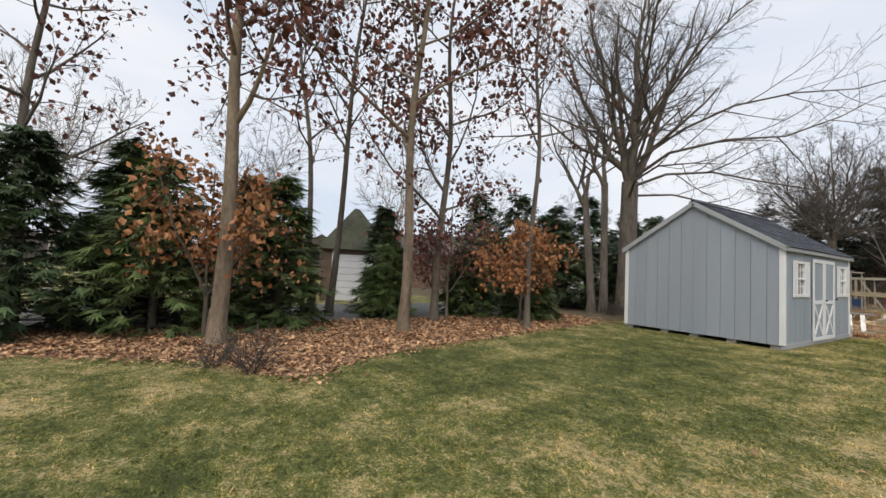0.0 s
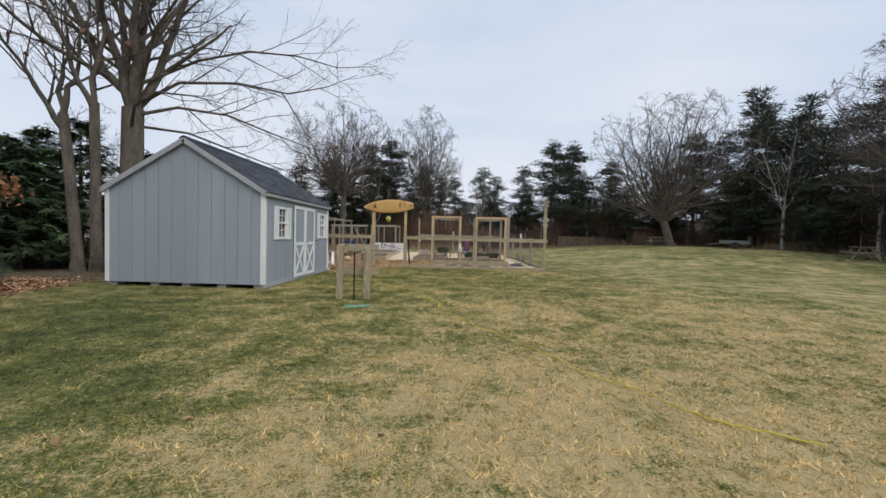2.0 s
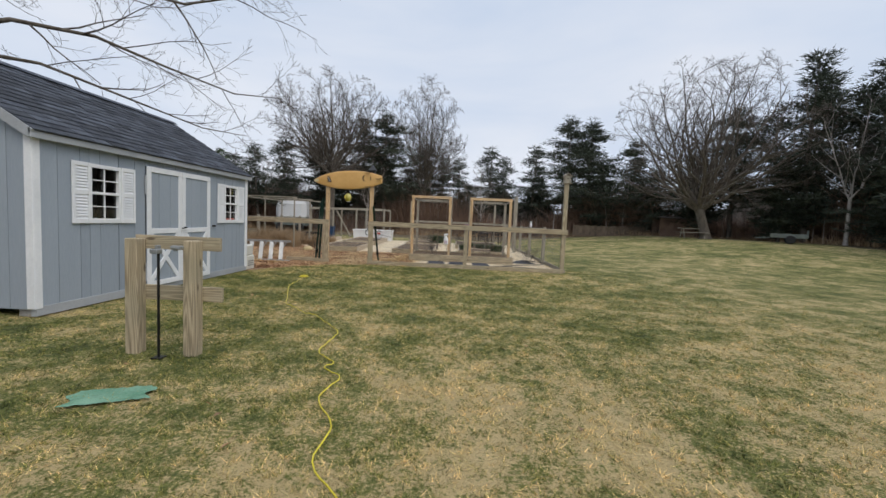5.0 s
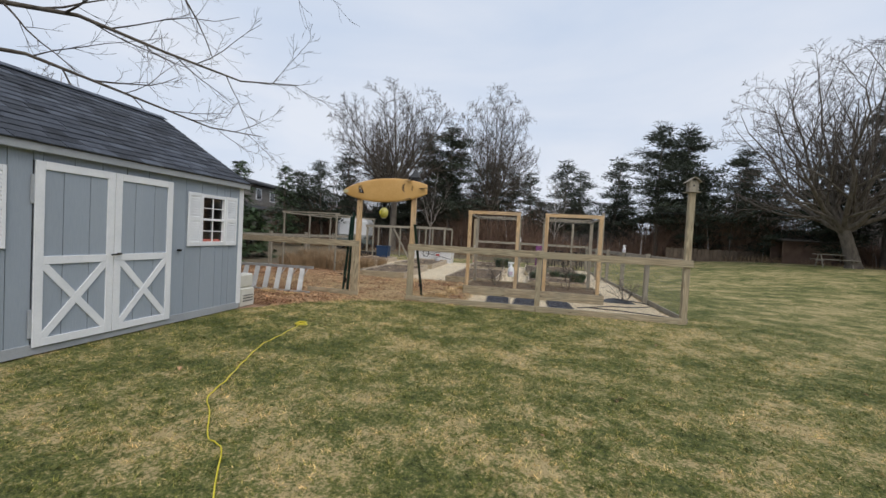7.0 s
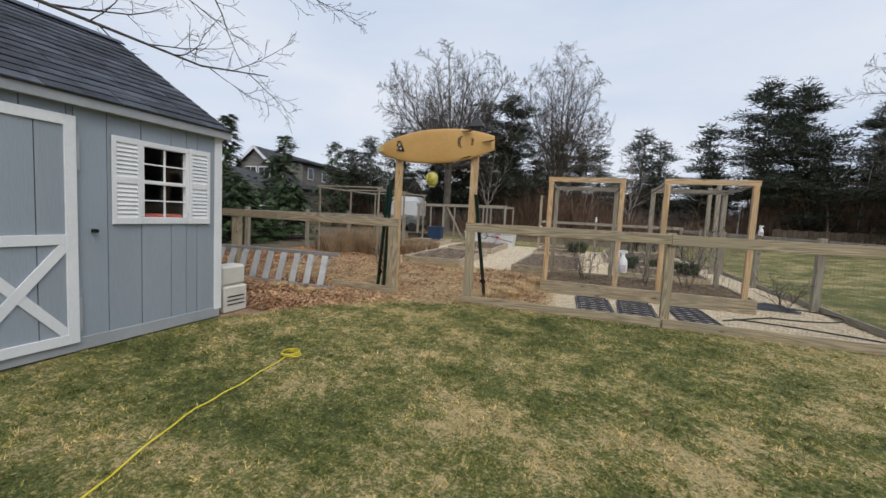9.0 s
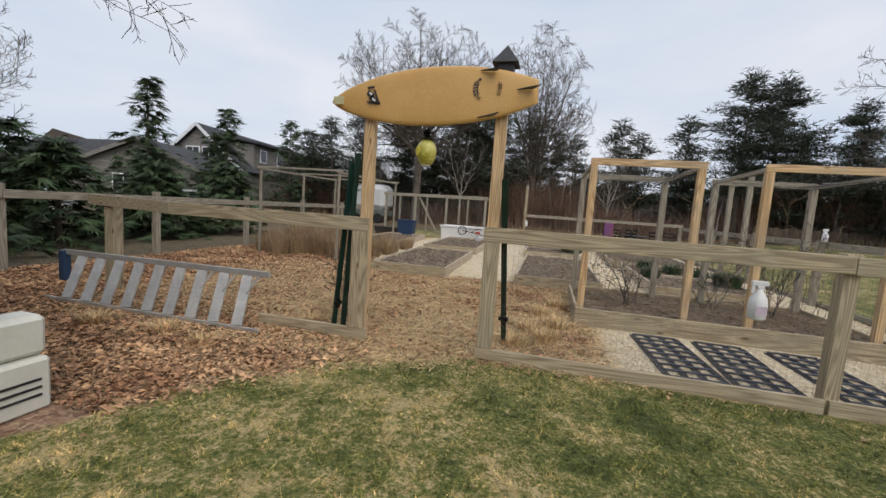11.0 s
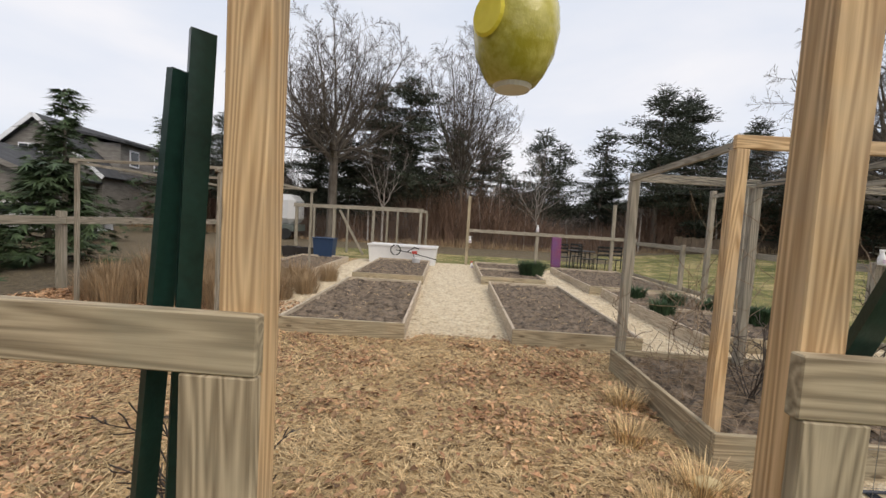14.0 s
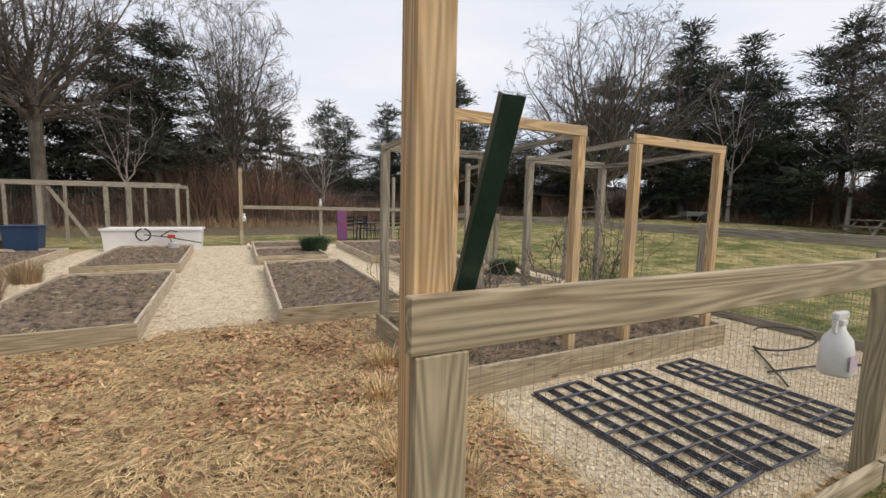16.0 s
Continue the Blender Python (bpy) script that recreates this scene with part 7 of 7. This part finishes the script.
for k in range(12):
    bare_shrub(*((-13.2 + gg_.uniform(0, 3.0)), 10.5 + gg_.uniform(0, 6)), gg_.uniform(0.5, 1.0), 20 + k, "bare brush under the large maple", n=8, spread=0.8)


# ---- scattered ground cover ----
def scatter(count, x0, x1, y0, y1, test, seed):
    gg = np.random.default_rng(seed)
    x, y = gg.uniform(x0, x1, count), gg.uniform(y0, y1, count)
    keep = gg.uniform(0, 1, count) < test(x, y)
    x, y = x[keep], y[keep]
    inside = np.zeros(len(x), bool)
    for a, b, c, d in ((-5.6, -3.75, 22.15, 31.2), (-2.42, -0.72, 22.3, 32.0), (0.1, 2.44, 22.7, 31.6), (-8.5, -6.7, 26.9, 31), (-1.42, 2.14, 19.76, 21.68), (SX0, SX1 + 0.03, SY0, SY1)):
        inside |= (x > a) & (x < b) & (y > c) & (y < d)
    return x[~inside], y[~inside], gg


def blades(name, x, y, gg, hmin, hmax, w, mat, label, lean=0.6, tall=1.0):
    n = len(x)
    z = ground_z(x, y) + np.sin(x * 0.9 + 1.3) * np.sin(y * 0.7) * 0.012
    h = gg.uniform(hmin, hmax, n) * tall
    a = gg.uniform(0, 6.28, n)
    d = gg.normal(0, lean, (n, 2)) * h[:, None]
    s = np.stack([np.cos(a), np.sin(a), 0 * a], 1) * (w * gg.uniform(0.6, 1.5, n))[:, None]
    b = np.stack([x, y, z - 0.004], 1)
    v = np.stack([b - s, b + s, b + np.stack([d[:, 0], d[:, 1], h], 1)], 1).reshape(-1, 3)
    me = soup(name, v, np.arange(n * 3).reshape(-1, 3), mat)
    me.attributes.new("dry", "FLOAT", "POINT").data.foreach_set("value", np.repeat(ground_masks(x, y)["dry"], 3).astype(np.float32))
    return place(name, me, label=label, kind="stuff")


def lawn_share(x, y):
    m = ground_masks(x, y)
    cover = np.maximum.reduce([m["litter"], m["straw"], m["shell"], m["dirt"], m["road"]])
    px = np.interp(y, [-1, 1, 3, 7, 10, 14.5, 17.4], [-1.4, -0.8, -0.3, 0.2, -0.2, -2.0, -3.1])
    d = np.hypot(x - px, np.clip(y, -0.5, 17.5) - y)
    return np.clip(1.15 - cover * 1.6, 0, 1) * np.clip(1.25 - d / 7.5, 0.06, 1)


x, y, gg = scatter(150000, -9, 9, -2, 19, lawn_share, 301)
per = 8
tone = np.repeat(gg.uniform(0, 1, len(x)), per)
tall = np.repeat(gg.uniform(0.6, 1.4, len(x)), per)
x, y = np.repeat(x, per) + gg.normal(0, 0.016, len(tone)), np.repeat(y, per) + gg.normal(0, 0.016, len(tone))
turf = blades("grass", x, y, gg, 0.012, 0.038, 0.0036, lawn_blade, "short winter turf, green mixed with straw", 1.0, tall)
turf.data.attributes.new("tone", "FLOAT", "POINT").data.foreach_set("value", np.repeat(tone, 3).astype(np.float32))


def flat_leaves(name, x, y, gg, size, mat, label, lift=0.02):
    n = len(x)
    z = ground_z(x, y) + gg.uniform(0.008, lift, n)
    a = gg.uniform(0, 6.28, n)
    d = np.stack([np.cos(a), np.sin(a), gg.normal(0, 0.28, n)], 1)
    s = np.stack([-np.sin(a), np.cos(a), gg.normal(0, 0.28, n)], 1)
    L = (size * gg.uniform(0.5, 1.3, n))[:, None]
    b = np.stack([x, y, z], 1)
    up = np.array([0, 0, 1.0]) * L * 0.16
    v = np.stack([b - d * L * 0.5, b - s * L * 0.3 + up, b + d * L * 0.5, b + s * L * 0.3 + up], 1).reshape(-1, 3)
    i = np.arange(n)[:, None] * 4
    place(name, soup(name, v, np.concatenate([i + [0, 1, 2], i + [0, 2, 3]]), mat), label=label, kind="stuff")


x, y, gg = scatter(60000, -12, -6, -5, 12, lambda x, y: ground_masks(x, y)["litter"] * 0.9, 302)
flat_leaves("leaf_litter", x, y, gg, 0.085, litter_leaf, "fallen brown oak leaves under the trees", 0.04)


def leaf_drift(x, y):
    """Where fallen leaves gather in the straw: drifts off the trodden way through the gate."""
    m = ground_masks(x, y)
    lump = 0.5 + 0.5 * np.sin(x * 3.1 + 1.7 * np.sin(y * 2.3)) * np.sin(y * 3.7 + 1.3 * np.sin(x * 2.9 + 1.0))
    way = np.exp(-((x + 3.1 + 0.15 * (y - 18)) / 0.55) ** 2)
    return np.clip(m["litter"] * 0.6 + m["straw"] * (1 - m["shell"]) * (0.05 + 0.8 * lump ** 2.5) * (1 - 0.8 * way), 0, 1)


x, y, gg = scatter(130000, -10, -1.2, 16, 24, leaf_drift, 303)
flat_leaves("leaf_litter", x, y, gg, 0.058, litter_leaf, "fallen brown leaves in the straw by the gate", 0.03)
x, y, gg = scatter(170000, -10, 3.3, 16, 23, lambda x, y: ground_masks(x, y)["straw"] * (1 - ground_masks(x, y)["shell"]), 304)
blades("straw", x, y, gg, 0.010, 0.045, 0.0035, straw_m, "loose dry straw trodden inside the gate", 2.2)


def lying_straw(count, seed):
    """Long dry stalks lying flat, combed into swirls."""
    x, y, gg = scatter(count, -7.5, -0.9, 17.4, 22.4, lambda x, y: ground_masks(x, y)["straw"] * (1 - ground_masks(x, y)["shell"]), seed)
    n = len(x)
    a = 2.2 * np.sin(x * 1.7 + 0.6) + 1.8 * np.sin(y * 2.1) + gg.normal(0, 0.7, n)
    L = gg.uniform(0.04, 0.17, n)
    d = np.stack([np.cos(a), np.sin(a), gg.normal(0, 0.05, n)], 1) * L[:, None] * 0.5
    s = np.stack([-np.sin(a), np.cos(a), 0 * a], 1) * gg.uniform(0.0012, 0.003, (n, 1))
    b = np.stack([x, y, ground_z(x, y) + np.sin(x * 0.9 + 1.3) * np.sin(y * 0.7) * 0.012 + gg.uniform(0.010, 0.034, n)], 1)
    bend = np.stack([-np.sin(a), np.cos(a), 0.25 + 0 * a], 1) * (L * gg.normal(0, 0.08, n))[:, None]
    v = np.stack([b - d - s, b - d + s, b + bend - s, b + bend + s, b + d], 1).reshape(-1, 3)
    i = np.arange(n)[:, None] * 5
    place("straw", soup("straw", v, np.concatenate([i + [0, 1, 2], i + [1, 3, 2], i + [2, 3, 4]]), straw_m), label="long dry stalks lying flat inside the gate", kind="stuff")


lying_straw(50000, 307)
for k, (x, y, h) in enumerate(((-1.75, 18.9, 0.16), (-1.95, 19.25, 0.14), (-1.62, 19.5, 0.2), (-1.8, 20.1, 0.16), (-1.6, 20.7, 0.18), (-2.1, 18.6, 0.14), (-4.4, 18.3, 0.12), (-5.5, 17.4, 0.12), (-6.3, 17.3, 0.14), (-4.9, 17.25, 0.10))):
    tuft("dry_grass_clump", x, y, h, 0.35, 260, straw_m, "low tuft of flattened straw-coloured grass", 170 + k, "dry grass tufts", 1.3, 0.0028)


def bed_litter(name, count, boxes, zz, mat, label, seed, ln=(0.04, 0.16)):
    """Dry stalks lying on bed soil."""
    g2 = np.random.default_rng(seed)
    paths = []
    for x0, x1, y0, y1 in boxes:
        for _ in range(count):
            p = np.array([g2.uniform(x0, x1), g2.uniform(y0, y1), zz + g2.uniform(0.0, 0.03)])
            a = g2.uniform(0, 6.28)
            L = g2.uniform(*ln)
            e = p + np.array([math.cos(a) * L, math.sin(a) * L, g2.uniform(-0.005, 0.04)])
            m = (p + e) / 2 + g2.normal(0, 0.012, 3)
            paths.append(([tuple(p), tuple(m), tuple(e)], [0.003, 0.0028, 0.002]))
    place(name, tube_mesh(name, paths, mat, 3, False), label=label, kind="stuff")


bed_litter("dry_stalks", 900, [(-1.3, 2.0, 19.85, 21.55)], 0.185, vine_m, "dry stalks lying on the wide bed", 401, (0.08, 0.4))
bed_litter("soil_clods", 50, [(-5.35, -3.9, 22.4, 25.9), (-2.3, -0.85, 22.5, 26.7), (0.4, 2.1, 22.9, 26.8), (-5.6, -4.1, 27.2, 31.0)], 0.152, straw_m, "bits of straw on the bed soil", 402, (0.03, 0.10))
x, y, gg = scatter(2600, -9, 6, -1, 18, lambda x, y: 0.05 + 0.5 * np.exp(-((y - 17.75) / 0.25) ** 2) * (x > -2.5) * (x < 3.5), 305)
flat_leaves("loose_leaves", x, y, gg, 0.06, litter_leaf, "odd dry leaves lying on the lawn", 0.03)
x, y, gg = scatter(150000, -6.9, 3.3, 18.12, 27, lambda x, y: ground_masks(x, y)["shell"] * np.clip(1.2 - (y - 18) / 9, 0.1, 1), 306)
n = len(x)
a = gg.uniform(0, 6.28, n)
sz = gg.uniform(0.006, 0.017, n)
b = np.stack([x, y, 0.004 + sz * 0.3], 1)
d1 = np.stack([np.cos(a), np.sin(a), gg.normal(0, 0.25, n)], 1) * sz[:, None]
d2 = np.stack([-np.sin(a), np.cos(a), gg.normal(0, 0.25, n)], 1) * (sz * gg.uniform(0.5, 1.0, n))[:, None]
v = np.stack([b - d1, b - d2 * 0.9, b + d1, b + d2, b + np.stack([0 * sz, 0 * sz, sz * 0.6], 1)], 1).reshape(-1, 3)
i = np.arange(n)[:, None] * 5
place("shell_chips", soup("shell_chips", v, np.concatenate([i + [0, 1, 4], i + [1, 2, 4], i + [2, 3, 4], i + [3, 0, 4]]), shell_m), label="cream crushed shell chips on the garden paths", kind="stuff")


# ---- siding boards and roof shingles ----
def board_cuts(lo, hi, step):
    out, p = [], lo
    while p < hi - 0.05:
        out.append((p, min(p + step, hi)))
        p += step
    return out


def pieces(items, mat, parent, name):
    cache = {}
    for key, build, m in items:
        if key not in cache:
            bm = build()
            me = bpy.data.meshes.new(name)
            bm.normal_update()
            bm.to_mesh(me)
            bm.free()
            me.materials.append(mat)
            cache[key] = me
        place(name, cache[key], parent, m=m)


def vboard(w, z0, z1, ztop=None):
    """An upright board w wide along x; ztop: the height of its right edge where the top slopes."""
    bm = bmesh.new()
    zr = z1 if ztop is None else ztop
    c = [(0.004, z0), (w - 0.004, z0), (w - 0.004, zr), (0.004, z1)]
    f = [bm.verts.new((p[0], -0.020, p[1])) for p in c]
    k = [bm.verts.new((p[0], -0.002, p[1])) for p in c]
    bm.faces.new(f)
    for i in range(4):
        bm.faces.new((f[i], k[i], k[(i + 1) % 4], f[(i + 1) % 4]))
    bmesh.ops.recalc_face_normals(bm, faces=bm.faces)
    return bm


def gable_top(x):
    return RIDGE - 0.035 - (RIDGE - EAVE) * abs(x - SXM) / (SX1 - SXM)


items = []
for a, b in board_cuts(SX0, SX1, 0.3048):
    parts_ = [(a, b)] if not (a < SXM < b) else [(a, SXM), (SXM, b)]
    for p, q in parts_:
        key = (round(p, 3), "g")
        items.append((key, lambda p=p, q=q: vboard(q - p, FZ, gable_top(p), gable_top(q)), Matrix.Translation((p - SO.x, 0.02, 0))))
pieces(items, siding, shed, "siding_board")
items = []
turned = Matrix.Rotation(radians(90), 4, "Z")
for a, b in board_cuts(SY0, SY1, 0.3048):
    segs = [(a, b)]
    for w0, w1 in WIN + [(DOOR_Y0, DOOR_Y1)]:
        nxt = []
        for p, q in segs:
            cutsx = sorted({p, q, min(max(w0, p), q), min(max(w1, p), q)})
            nxt += [(c, d) for c, d in zip(cutsx, cutsx[1:]) if d - c > 0.015]
        segs = nxt
    for p, q in segs:
        mid = (p + q) / 2
        zs = [(FZ + 0.02, EAVE - 0.06)]
        if any(w0 < mid < w1 for w0, w1 in WIN):
            zs = [(FZ + 0.02, WZ0 - 0.02), (WZ1 + 0.02, EAVE - 0.06)]
        if DOOR_Y0 < mid < DOOR_Y1:
            zs = [(DOOR_Z1, EAVE - 0.06)]
        for z0, z1 in zs:
            key = (round(q - p, 3), round(z0, 2), round(z1, 2))
            items.append((key, lambda p=p, q=q, z0=z0, z1=z1: vboard(q - p, z0, z1), Matrix.Translation((-0.018, p - SO.y, 0)) @ turned))
pieces(items, siding, shed, "siding_board")


def shingle(w):
    bm = bmesh.new()
    c = [(0, 0), (w - 0.006, 0), (w - 0.006, 0.17), (0, 0.17)]
    t = [bm.verts.new((p[1], p[0], 0.014 if p[1] > 0.1 else 0.003)) for p in c]
    k = [bm.verts.new((p[1], p[0], 0.0)) for p in c]
    bm.faces.new(t)
    for i in range(4):
        bm.faces.new((t[i], k[i], k[(i + 1) % 4], t[(i + 1) % 4]))
    bmesh.ops.recalc_face_normals(bm, faces=bm.faces)
    return bm


rs = random.Random(8)
rows = 15
rh = (slope_len + 0.10) / rows
base = Matrix.Translation((SXM - SO.x, 0, RIDGE)) @ Matrix.Rotation(pitch, 4, "Y")
items = []
for i in range(rows):
    yy, end = -0.07, SY1 - SY0 + 0.07
    first = True
    while yy < end - 0.05:
        w = rs.choice((0.2, 0.28, 0.34))
        if yy + w > end:
            w = round(end - yy, 2)
        items.append((round(w, 2), lambda w=w: shingle(w), base @ Matrix.Translation((i * rh - 0.015, yy, 0.031 + rs.choice((0, 0, 0.004))))))
        yy += w
pieces(items, shingle_m, shed, "shingle")
bm = bmesh.new()
west = Matrix.Translation((SXM - SO.x, SY1 - SY0, RIDGE)) @ Matrix.Rotation(math.pi, 4, "Z") @ Matrix.Rotation(pitch, 4, "Y")
for i in range(rows):
    box(bm, i * rh - 0.01, i * rh + rh + 0.01, -0.07, SY1 - SY0 + 0.07, 0.031, 0.040, 0, west)
part("shingle_rows", bm, shingle_m, shed)
part("ridge_cap", box(box(bmesh.new(), -0.1, 0.02, -0.075, SY1 - SY0 + 0.075, 0.044, 0.056, 0, Matrix.Translation((SXM - SO.x + 0.0, 0, RIDGE)) @ Matrix.Translation((0.06, 0, -0.02)) @ Matrix.Rotation(pitch, 4, "Y")), -0.02, 0.1, -0.075, SY1 - SY0 + 0.075, 0.044, 0.056, 0, Matrix.Translation((SXM - SO.x - 0.06, 0, RIDGE - 0.02)) @ Matrix.Rotation(-pitch, 4, "Y")), shingle_m, shed)
